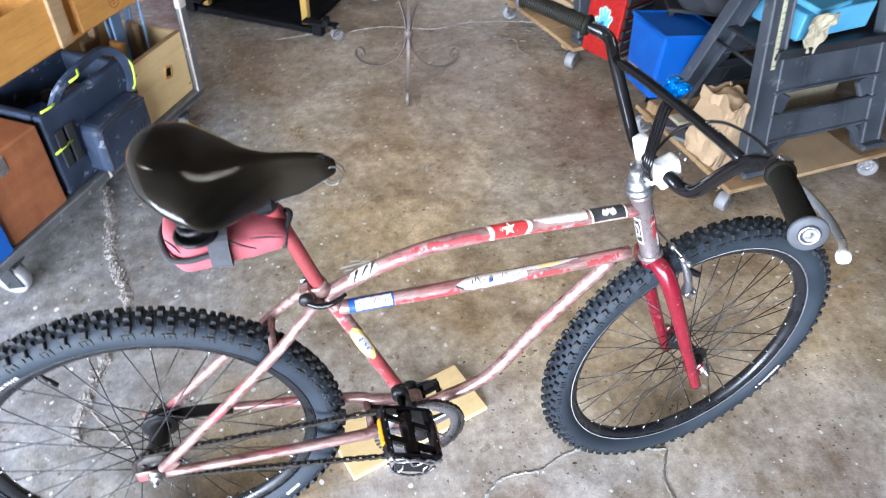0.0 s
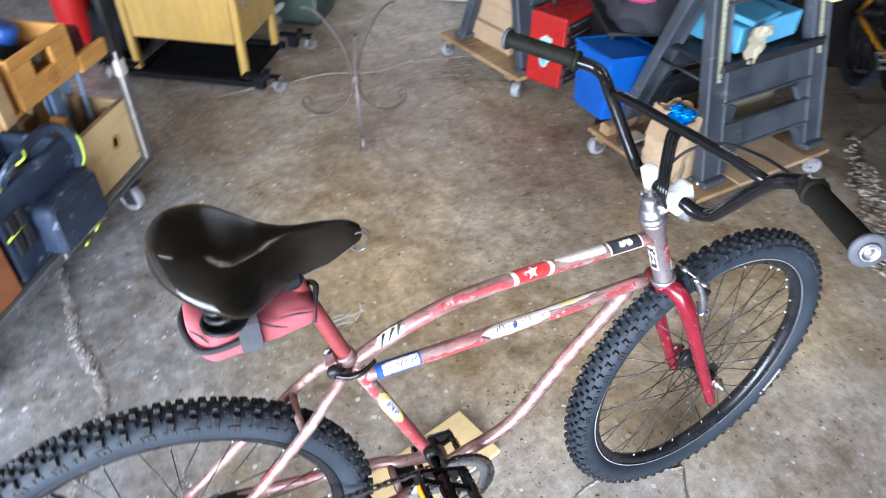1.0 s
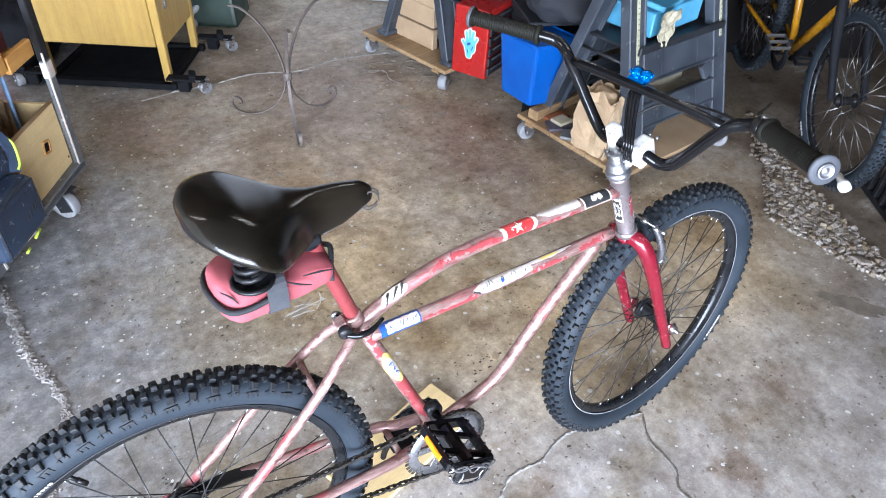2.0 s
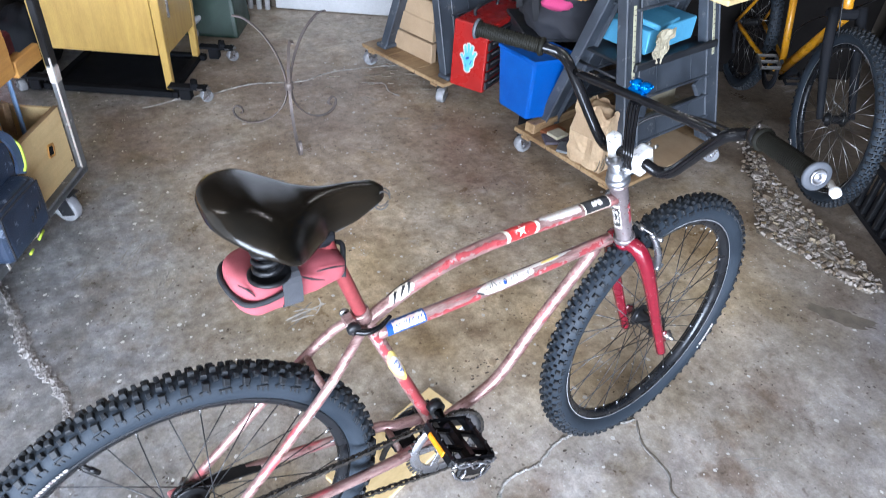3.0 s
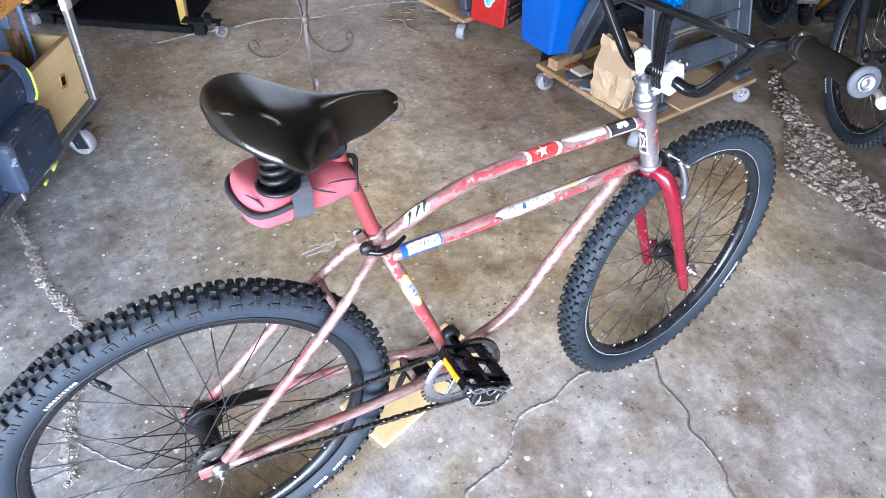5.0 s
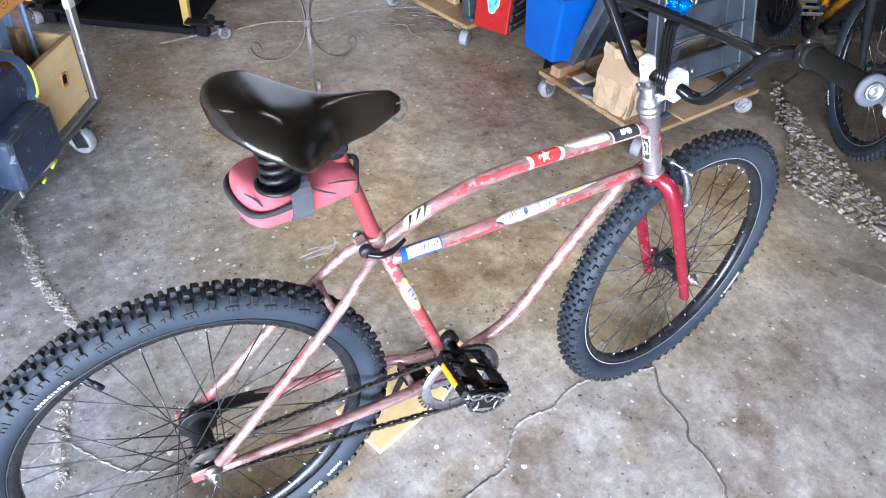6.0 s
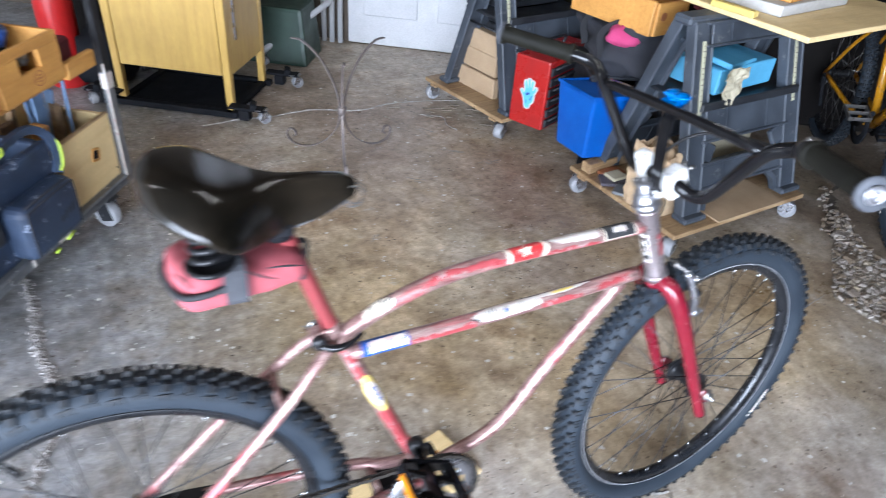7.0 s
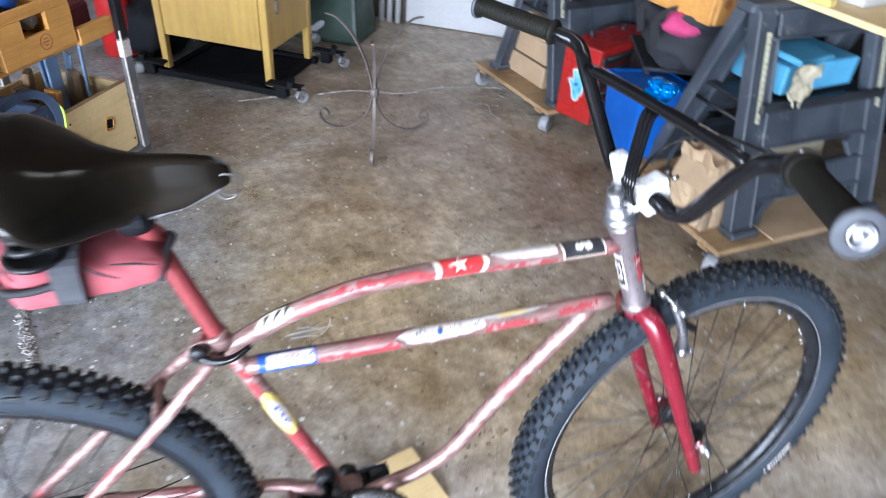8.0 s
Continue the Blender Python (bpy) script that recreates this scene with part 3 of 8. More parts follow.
floor_strip(g, [(2.723, 0.97), (2.66, 0.897), (2.584, 0.823), (2.50, 0.76), (2.44, 0.69)], 0.032, 0.0022, 8.0, 12)
floor_strip(g, [(2.66, 0.93), (2.8, 1.0), (2.95, 1.05)], 0.010, 0.0005, 8.5, 8)
part("open_crack", g, M_CRACK, floor)
g = G()
floor_strip(g, [(1.37, 0.32), (1.6, 0.36), (1.85, 0.38), (2.12, 0.44)], 0.004, 0.0005, 9.0, 8, 0.001)
part("crack_filler", g, M_FILLER, floor)

for pts, w in (([(-0.278, 0.414), (-0.25, 0.365), (-0.172, 0.266), (-0.13, 0.24), (-0.095, 0.225), (-0.03, 0.22)], 0.006), ([(-0.337, 0.358), (-0.29, 0.40), (-0.257, 0.481)], 0.005)):
    g = G()
    floor_strip(g, pts, w, 0.0006, 12.0 + w, 16, 0.002)
    part("crack_filler", g, M_FILLER, floor)


def stain(name, cx, cy, rx, ry, turn, seed, label):
    """A soaked patch with a ragged outline lying on the slab."""
    g = G()
    rim = []
    for i in range(72):
        a = 2 * math.pi * i / 72
        k = 1 + 0.45 * noise.noise(Vector((math.cos(a) * 1.6, math.sin(a) * 1.6, seed))) + 0.3 * noise.noise(Vector((math.cos(a) * 6, math.sin(a) * 6, seed)))
        p = pose(cx, cy, 0.0005, 0, 0, turn) @ Vector((rx * k * math.cos(a), ry * k * math.sin(a), 0))
        rim.append(g.verts.new(p))
    c = g.verts.new((cx, cy, 0.0005))
    for i in range(72):
        g.faces.new((c, rim[i], rim[(i + 1) % 72]))
    return part(name, g, M_STAIN, floor, label)


stain("oil_stain", 2.01, -0.02, 0.11, 0.035, -52, 3.0, "dark wet stain")
stain("oil_stain", 2.09, -0.19, 0.05, 0.03, -40, 5.0, "dark wet stain")

# chalky scrapes
rnd = random.Random(23)
for k, (cx, cy, ang, ln, cnt) in enumerate(((0.45, 0.75, 20, 0.10, 5), (0.42, 0.80, -50, 0.06, 3), (0.13, 1.07, 60, 0.12, 4), (-0.10, 1.22, 55, 0.10, 3), (0.15, 0.42, 25, 0.12, 4), (0.25, 0.50, -20, 0.09, 3), (1.30, -0.28, 150, 0.06, 3), (1.42, 1.62, 10, 0.10, 4), (1.30, 1.75, -15, 0.14, 4), (0.55, 1.85, 5, 0.12, 3), (1.05, 1.55, -30, 0.06, 3), (0.2, 1.75, 20, 0.08, 3), (0.06, 1.25, 58, 0.17, 5), (0.10, 1.30, 30, 0.08, 3), (0.205, 1.53, 55, 0.12, 4), (0.35, 1.40, 20, 0.07, 3), (0.62, 1.45, -40, 0.07, 3), (1.25, 1.98, -60, 0.12, 4), (0.75, 1.2, 60, 0.05, 2), (1.5, 1.1, 80, 0.05, 2))):
    g = G()
    for i in range(cnt):
        x, y = cx + rnd.uniform(-0.03, 0.03), cy + rnd.uniform(-0.03, 0.03)
        a = radians(ang + rnd.uniform(-14, 14))
        h = ln * rnd.uniform(0.5, 1.0) / 2
        floor_strip(g, [(x - h * math.cos(a), y - h * math.sin(a)), (x, y + 0.001), (x + h * math.cos(a), y + h * math.sin(a))], 0.0034, 0.0004 + 0.0001 * i, 31.0 + k, 5)
    part("scrape", g, M_SEAM, floor, "chalky scrape")

g = G()
for k, (pts, w) in enumerate((([(0.395, 0.748), (0.45, 0.757), (0.535, 0.766)], 0.0055), ([(0.43, 0.775), (0.47, 0.768), (0.50, 0.752)], 0.004), ([(0.525, 0.80), (0.515, 0.765), (0.49, 0.735)], 0.004), ([(0.41, 0.735), (0.46, 0.738), (0.485, 0.732)], 0.0045))):
    floor_strip(g, pts, w, 0.0005 + 0.0001 * k, 45.0 + k, 7)
part("scrape", g, M_FLAKE, floor, "chalky scrape")

rnd = random.Random(5)
verts, faces = [], []
for i in range(2300):
    x, y = rnd.uniform(-0.6, 2.3), rnd.uniform(-0.7, 2.6)
    s = rnd.choice((0.0013, 0.0016, 0.002, 0.002, 0.003, 0.003, 0.0045, 0.006)) * rnd.uniform(0.7, 1.3)
    k, a0 = rnd.randint(5, 7), rnd.uniform(0, 6)
    base = len(verts)
    for j in range(k):
        r = s * rnd.uniform(0.6, 1.3)
        verts.append((x + r * math.cos(a0 + 6.283 * j / k), y + r * math.sin(a0 + 6.283 * j / k), 0.0008 + 0.0006 * rnd.random()))
    faces.append(tuple(range(base, base + k)))
me = bpy.data.meshes.new("paint_flakes")
me.from_pydata(verts, [], faces)
me.materials.append(M_FLAKE)
tagged(new("paint_flakes", me), "small white paint flakes scattered on the floor", "flakes", kind="stuff")

# splinters of wood by the far dolly
rnd = random.Random(77)
verts, faces = [], []
for i in range(20):
    x, y, a = rnd.gauss(1.40, 0.11), rnd.gauss(2.17, 0.09), radians(rnd.gauss(-28, 16))
    ln, w = rnd.uniform(0.02, 0.085), rnd.uniform(0.0015, 0.0045)
    m = pose(x, y, 0.0035, rnd.uniform(-20, 20), 0, math.degrees(a))
    q = len(verts)
    verts += [m @ Vector((sx * ln / 2, sy * w * (0.4 if sx > 0 else 1.0), sz * 0.002)) for sz in (-1, 1) for sx, sy in ((-1, -1), (1, -1), (1, 1), (-1, 1))]
    faces += [(q, q + 3, q + 2, q + 1), (q + 4, q + 5, q + 6, q + 7)] + [(q + j, q + (j + 1) % 4, q + 4 + (j + 1) % 4, q + 4 + j) for j in range(4)]
me = bpy.data.meshes.new("wood_splinters")
me.from_pydata(verts, [], faces)
me.materials.append(M_STAIN)
tagged(new("wood_splinters", me), "grey-brown wood splinters lying along the floor crack", "splinters", kind="stuff")

# dark crumbs and grime in loose clusters
rnd = random.Random(61)
verts, faces = [], []
for i in range(170):
    cx, cy = rnd.uniform(-0.6, 2.2), rnd.uniform(-0.6, 2.6)
    for j in range(rnd.randint(2, 11)):
        x, y = cx + rnd.gauss(0, 0.035), cy + rnd.gauss(0, 0.02)
        s = rnd.choice((0.0010, 0.0012, 0.0016, 0.002, 0.0028)) * rnd.uniform(0.7, 1.3)
        k, a0 = rnd.randint(5, 7), rnd.uniform(0, 6)
        base = len(verts)
        for n in range(k):
            r = s * rnd.uniform(0.5, 1.5)
            verts.append((x + 1.5 * r * math.cos(a0 + 6.283 * n / k), y + r * math.sin(a0 + 6.283 * n / k), 0.0007 + 0.0004 * rnd.random()))
        faces.append(tuple(range(base, base + k)))
me = bpy.data.meshes.new("grime")
me.from_pydata(verts, [], faces)
me.materials.append(M_CRACK)
tagged(new("grime", me), "dark crumbs of grime scattered on the floor", "grime", kind="stuff")

# rubble where the slab has broken out
g = G()
edge = [(2.62, 0.86), (2.50, 0.74), (2.36, 0.63), (2.24, 0.52), (2.13, 0.42), (2.14, 0.33), (2.17, 0.24), (2.16, 0.13), (2.2, 0.0), (2.26, -0.02), (2.31, 0.05), (2.35, 0.16), (2.39, 0.27), (2.43, 0.38), (2.47, 0.48), (2.54, 0.66), (2.63, 0.8)]
mid = Vector((2.3, 0.32, 0.012))
ring = [g.verts.new((x + 0.012 * noise.noise(Vector((i, 3, 0))), y, 0.0012)) for i, (x, y) in enumerate(edge)]
inner = [g.verts.new((x * 0.45 + mid.x * 0.55, y * 0.45 + mid.y * 0.55, 0.01)) for x, y in edge]
c = g.verts.new(mid)
for i in range(len(ring)):
    j = (i + 1) % len(ring)
    g.faces.new((ring[i], ring[j], inner[j], inner[i]))
    g.faces.new((inner[i], inner[j], c))
bmesh.ops.subdivide_edges(g, edges=g.edges[:], cuts=9, use_grid_fill=True)
for v in g.verts:
    if v.co.z > 0.002:
        v.co.z += 0.006 * noise.noise(v.co * 28) + 0.006 * abs(noise.noise(v.co * 75))
rubble = solo("rubble_patch", g, M_EARTH, "broken-out concrete patch filled with grit and stones", "rubble", kind="structure")


def inside(x, y, poly):
    hit = False
    for (x0, y0), (x1, y1) in zip(poly, poly[1:] + poly[:1]):
        if (y0 > y) != (y1 > y) and x < (x1 - x0) * (y - y0) / (y1 - y0) + x0:
            hit = not hit
    return hit


stones = []
for k in range(7):
    g = G()
    bmesh.ops.create_cube(g, size=1.5)
    bmesh.ops.bevel(g, geom=g.edges[:], offset=0.3, segments=1, affect="EDGES")
    for v in g.verts:
        v.co *= 1 + 0.8 * noise.noise(v.co * 0.9 + Vector((k * 5, 0, 0)))
        v.co.z *= 0.62
    me = bpy.data.meshes.new("stone")
    g.to_mesh(me)
    g.free()
    me.materials.append(M_STONE)
    stones.append(me)
rnd = random.Random(11)
laid = []
for x, y, s, r in ((2.37, 0.56, 0.030, 20), (2.22, 0.1, 0.030, 70), (2.47, 0.7, 0.027, 40), (2.2, 0.4, 0.024, 10)):
    laid.append((x, y, s))
    shared("stone", stones[len(laid) % 7], rubble, pose(x, y, 0.012, 5, 8, r) @ Matrix.Diagonal((s * 1.2, s, s * 0.6, 1)))
tries = 0
while len(laid) < 255 and tries < 60000:
    tries += 1
    x, y = rnd.uniform(2.1, 2.66), rnd.uniform(-0.02, 0.88)
    s = rnd.choice((0.0085, 0.010, 0.012, 0.014)) * rnd.uniform(0.85, 1.2)
    if inside(x, y, edge) and all((x - p) ** 2 + (y - q) ** 2 > (0.72 * (s + r)) ** 2 for p, q, r in laid):
        laid.append((x, y, s))
        shared("stone", rnd.choice(stones), rubble, pose(x, y, 0.009 + s * 0.15, rnd.uniform(-22, 22), rnd.uniform(-22, 22), rnd.uniform(0, 360)) @ Matrix.Diagonal((s, s * rnd.uniform(0.75, 1.15), s, 1)))
for k in range(40):
    f = k / 39
    x, y = 2.45 + 0.30 * f + rnd.gauss(0, 0.014), 0.72 + 0.30 * f + rnd.gauss(0, 0.014)
    s = rnd.uniform(0.006, 0.013)
    shared("stone", rnd.choice(stones), rubble, pose(x, y, 0.003 + s * 0.2, rnd.uniform(-22, 22), rnd.uniform(-22, 22), rnd.uniform(0, 360)) @ Matrix.Diagonal((s, s * rnd.uniform(0.75, 1.15), s, 1)))

verts, faces = [], []
while len(faces) < 6 * 900:
    x, y = rnd.uniform(2.08, 2.68), rnd.uniform(-0.05, 0.9)
    near_edge = inside(x, y, edge) or (2.05 < x < 2.6 and y > 0.9)
    if near_edge:
        s = rnd.uniform(0.002, 0.006)
        m = pose(x, y, 0.006 + s * 0.3 if inside(x, y, edge) else s * 0.4, rnd.uniform(-40, 40), rnd.uniform(-40, 40), rnd.uniform(0, 360))
        q = len(verts)
        verts += [m @ Vector((a * s * rnd.uniform(0.6, 1.2), b * s * rnd.uniform(0.6, 1.2), c * s * rnd.uniform(0.4, 0.8))) for c in (-1, 1) for a, b in ((-1, -1), (1, -1), (1, 1), (-1, 1))]
        faces += [(q, q + 3, q + 2, q + 1), (q + 4, q + 5, q + 6, q + 7)] + [(q + j, q + (j + 1) % 4, q + 4 + (j + 1) % 4, q + 4 + j) for j in range(4)]
me = bpy.data.meshes.new("grit")
me.from_pydata(verts, [], faces)
me.materials.append(M_STONE)
tagged(new("grit", me), "loose grit and small chips of concrete", "grit", kind="stuff")

CRACK = [(-0.33, 1.30), (-0.3, 1.17), (-0.278, 1.024), (-0.266, 0.917), (-0.236, 0.83), (-0.2, 0.71), (-0.235, 0.56), (-0.27, 0.42), (-0.285, 0.27)]
verts, faces = [], []
for i in range(520):
    f = rnd.uniform(0, len(CRACK) - 1.001)
    (xa, ya), (xb, yb) = CRACK[int(f)], CRACK[int(f) + 1]
    x, y = xa + (xb - xa) * (f % 1) + rnd.gauss(0, 0.008), ya + (yb - ya) * (f % 1) + rnd.gauss(0, 0.006)
    s = rnd.uniform(0.0012, 0.0044)
    m = pose(x, y, 0.0035 + s * 0.2, rnd.uniform(-18, 18), rnd.uniform(-18, 18), rnd.uniform(0, 360))
    q = len(verts)
    verts += [m @ Vector((a * s * rnd.uniform(0.6, 1.2), b * s * rnd.uniform(0.6, 1.2), c * s * rnd.uniform(0.2, 0.5))) for c in (-1, 1) for a, b in ((-1, -1), (1, -1), (1, 1), (-1, 1))]
    faces += [(q, q + 3, q + 2, q + 1), (q + 4, q + 5, q + 6, q + 7)] + [(q + j, q + (j + 1) % 4, q + 4 + (j + 1) % 4, q + 4 + j) for j in range(4)]
me = bpy.data.meshes.new("filler_crumbs")
me.from_pydata(verts, [], faces)
me.materials.append(M_FILLER)
tagged(new("filler_crumbs", me), "crumbs of pale filler along the floor crack", "crumbs", kind="stuff")

# ---- the bicycle ----
STEER = 6.0
HEAD_LOW, HEAD_TOP = Vector((0.905, 0, 0.645)), Vector((0.846, 0, 0.795))
bike = thing("bicycle", "old cruiser bicycle with chipped red and rose frame and black saddle", "bicycle", pose(0, 0.018, 0, -1.7, 0, 0))
AXIS = (HEAD_TOP - HEAD_LOW).normalized()
TURNED = Matrix.Translation(HEAD_LOW) @ Matrix.Rotation(radians(STEER), 4, AXIS) @ Matrix.Translation(-HEAD_LOW)


def knob(verts, faces, rr, rmaj, rmin, a, lat, la, lw, lh, yaw=0.0, top=0.80, wedge=1.0):
    """One block of tread; wedge narrows its outer end."""
    b = radians(lat)
    o, t, y = Vector((math.cos(a), 0, math.sin(a))), Vector((-math.sin(a), 0, math.cos(a))), Vector((0, 1, 0))
    nrm = o * math.cos(b) + y * math.sin(b)
    w = (y * math.cos(b) - o * math.sin(b)) * (1 if lat > 0 else -1)
    c = o * rmaj + nrm * rmin
    t, w = t * math.cos(yaw) + w * math.sin(yaw), w * math.cos(yaw) - t * math.sin(yaw)
    q = len(verts)
    for h, sc in ((-0.002, 1.05), (lh * 0.8, 0.95), (lh, top * 0.9)):
        for sx, sy in ((-1, -1), (1, -1), (1, 1), (-1, 1)):
            verts.append(c + t * (sx * la * sc * (wedge if sy > 0 else 1.0) * rr.uniform(0.93, 1.07)) + w * (sy * lw * sc) + nrm * h)
    faces += [(q + 8, q + 9, q + 10, q + 11)] + [(q + k + j, q + k + (j + 1) % 4, q + k + 4 + (j + 1) % 4, q + k + 4 + j) for k in (0, 4) for j in range(4)]


def tread_mesh(name, verts, faces, material):
    me = bpy.data.meshes.new(name)
    me.from_pydata(verts, [], faces)
    me.materials.append(material)
    return me


def coarse_tread(pitch, rmaj, rmin, seed, size):
    """Broad shoulder blocks with open gaps, paired centre blocks and small wedges on the flank."""
    verts, faces = [], []
    rr = random.Random(seed)
    step = 2 * math.pi / pitch
    for i in range(pitch):
        for sgn in (-1, 1):
            a = (i + (0.5 if sgn > 0 else 0.0)) * step
            odd = (i + (sgn > 0)) % 2
            knob(verts, faces, rr, rmaj, rmin, a, sgn * 11, 0.0050 * size, 0.0056 * size, 0.0076, 0.16 * sgn)
            knob(verts, faces, rr, rmaj, rmin, a + 0.5 * step, sgn * 29, 0.0040 * size, 0.0046 * size, 0.0076, -0.12 * sgn)
            knob(verts, faces, rr, rmaj, rmin, a, sgn * (50 if odd else 47), 0.0064 * size, 0.0070 * size, 0.0074, 0.08 * sgn, 0.78, 0.86)
            if odd:
                knob(verts, faces, rr, rmaj, rmin, a - 0.16 * step, sgn * 71, 0.0030, 0.0034, 0.0032, 0.4, 0.8, 0.45)
                knob(verts, faces, rr, rmaj, rmin, a + 0.24 * step, sgn * 71, 0.0030, 0.0034, 0.0032, 0.4, 0.8, 0.45)
            else:
                knob(verts, faces, rr, rmaj, rmin, a, sgn * 69, 0.0078, 0.0017, 0.0034, 0.12)
                for k in (-0.26, 0.02, 0.30):
                    knob(verts, faces, rr, rmaj, rmin, a + k * step, sgn * 77, 0.0019, 0.0046, 0.0030, 0.35, 0.8, 0.5)
    return tread_mesh("tread", verts, faces, M_RUBBER)


def tyre_mesh(rmaj, rmin, squash=1.0):
    g = G()
    seg, prof = 128, []
    for j in range(17):
        b = radians(-148 + 296 * j / 16)
        prof.append((rmaj + rmin * math.cos(b) * (1.0 if math.cos(b) > 0 else 1.15), rmin * squash * math.sin(b)))
    lathe(g, prof, seg, Matrix.Rotation(radians(90), 4, "X"))
    return g


def lettering(g, r, a0, widths, y, h=0.006, gap=0.0025):
    """Unreadable raised marks as bars along a sidewall."""
    a = a0
    for w in widths:
        if w > 0:
            k = max(1, int(w / 0.006))
            prev = None
            for i in range(k + 1):
                b = a + w / r * i / k
                cur = [g.verts.new((rr * math.cos(b), y + dy, rr * math.sin(b))) for rr, dy in ((r - h / 2, 0.0012), (r + h / 2, -0.0006))]
                if prev:
                    g.faces.new((prev[0], prev[1], cur[1], cur[0]))
                prev = cur
        a += (abs(w) + gap) / r
    return g


def wheel(name, parent, m, hub_w, hub_r, seed, marks, material_rim=M_RIM, material_spoke=M_SPOKE, pitch=68, size=0.9):
    """Rim with its tyre, tread, hub, spokes and nipples; the wheel lies in the x-z plane."""
    g = G()
    ring = [(0.2835, -0.0125), (0.2835, 0.0125), (0.279, 0.0125), (0.274, 0.0115), (0.266, 0.0075), (0.2635, 0.0), (0.266, -0.0075), (0.274, -0.0115), (0.279, -0.0125), (0.2835, -0.0125)]
    lathe(g, [(r, h) for r, h in ring], 128, Matrix.Rotation(radians(90), 4, "X"))
    rim = part(name, g, material_rim, parent, "black alloy rim with knobbly tyre")
    rim.matrix_local = m
    part("tyre", tyre_mesh(0.3085, 0.0250, 1.08), M_WALL, rim, "dusty black rubber tyre")
    tread = new("tread", coarse_tread(pitch, 0.3085, 0.0250, seed, size))
    tread.parent = rim
    g = G()
    ring_band(g, 0.2812, 0.2832, -0.0152, -0.0138, 128)
    part("bead_line", g, M_CASTER if hub_w < 0.1 else M_RUBBER, rim)
    for r, a0, widths in marks:
        g = G()
        lettering(g, r, a0, widths, -0.0277)
        part("sidewall_marking", g, M_STICKER, rim, "worn white marking")
    g = G()
    turn = Matrix.Rotation(radians(90), 4, "X")
    hw = hub_w / 2
    half = [(hub_r * 0.8, 0), (hub_r * 0.82, 0.50), (hub_r * 0.9, 0.56), (hub_r * 1.36, 0.585), (hub_r * 1.41, 0.60), (hub_r * 1.41, 0.66), (hub_r * 1.36, 0.68), (hub_r * 0.75, 0.70), (hub_r * 0.68, 0.72), (hub_r * 0.62, 0.97), (hub_r * 0.5, 1.0), (0, 1.0)]
    profile = [(r, -v * hw) for r, v in half[:0:-1]] + [(r, v * hw) for r, v in half]
    crisp = [profile[0]]
    for (ra, va), (rb, vb) in zip(profile, profile[1:]):
        crisp += [(ra + (rb - ra) * k, va + (vb - va) * k) for k in (0.08, 0.92)] + [(rb, vb)]
    lathe(g, crisp, 24, turn)
    part("hub", g, M_PLASTIC, rim, "black hub shell")
    g = G()
    rod(g, (0, 0, 0), (0, 0, 1), 0.0011, 5)
    spoke = bpy.data.meshes.new("spoke")
    g.to_mesh(spoke)
    g.free()
    spoke.materials.append(material_spoke)
    g = G()
    rod(g, (0, 0, 0), (0, 0, 0.011), 0.0019, 6)
    nip = bpy.data.meshes.new("nipple")
    g.to_mesh(nip)
    g.free()
    nip.materials.append(M_NIPPLE)
    for i in range(36):
        a = 2 * math.pi * i / 36
        side = 1 if i % 2 else -1
        lead = radians(70) * (1 if (i // 2) % 2 else -1)
        p = Vector((0.267 * math.cos(a), side * 0.003, 0.267 * math.sin(a)))
        q = Vector((hub_r * 1.35 * math.cos(a + lead), side * hw * 0.66, hub_r * 1.35 * math.sin(a + lead)))
        t = along(q, p)
        shared("spoke", spoke, rim, t @ Matrix.Diagonal((1, 1, (p - q).length, 1)))
        shared("nipple", nip, rim, along(p, q))
    return rim


REAR = wheel("rear_wheel", bike, Matrix.Translation((0, 0, 0.339)), 0.11, 0.023, 1,
             [(0.297, 2.06, [0.006, 0.003, 0.004, 0.004, 0.002, 0.004, 0.004, 0.004, 0.003, 0.003]), (0.299, 5.46, [0.006, 0.003, 0.004, 0.004, 0.002, 0.004, 0.003]), (0.299, 5.28, [0.010, 0.010, 0.009])])
FRONT = wheel("front_wheel", bike, TURNED @ Matrix.Translation((1.075, 0, 0.339)), 0.085, 0.02, 2,
              [(0.299, 5.60, [0.004, -0.002, 0.007, 0.004, 0.004, 0.004, 0.003, 0.005, 0.005, 0.004, 0.005, 0.003])], pitch=74, size=0.72)

g = G()
va = math.atan2(0.229, -0.125)
vd = Vector((math.cos(va), 0, math.sin(va)))
rod(g, vd * 0.268, vd * 0.236, 0.0032, 8)
rod(g, vd * 0.246, vd * 0.228, 0.0044, 8)
part("tyre_valve", g, M_PLASTIC, REAR, "black valve with its cap")

TOP = [(0.322, 0, 0.655), (0.36, 0, 0.678), (0.42, 0, 0.708), (0.50, 0, 0.733), (0.60, 0, 0.746), (0.72, 0, 0.752), (0.848, 0, 0.757)]
LOW = [(0.345, 0, 0.624), (0.45, 0, 0.629), (0.60, 0, 0.638), (0.72, 0, 0.647), (0.86, 0, 0.659)]
DOWN = [(0.83, 0, 0.648), (0.77, 0, 0.572), (0.71, 0, 0.492), (0.655, 0, 0.41), (0.625, 0, 0.372), (0.585, 0, 0.345), (0.535, 0, 0.325), (0.48, 0, 0.300)]
BB = Vector((0.478, 0, 0.298))
g = G()
sweep(g, TOP, 0.0125, 14, 6)
top_tube = part("top_tube", g, M_FRAME, bike)
g = G()
sweep(g, LOW, 0.0125, 14, 6)
low_tube = part("lower_tube", g, M_FRAME, bike)
g = G()
sweep(g, DOWN, 0.0124, 14, 6)
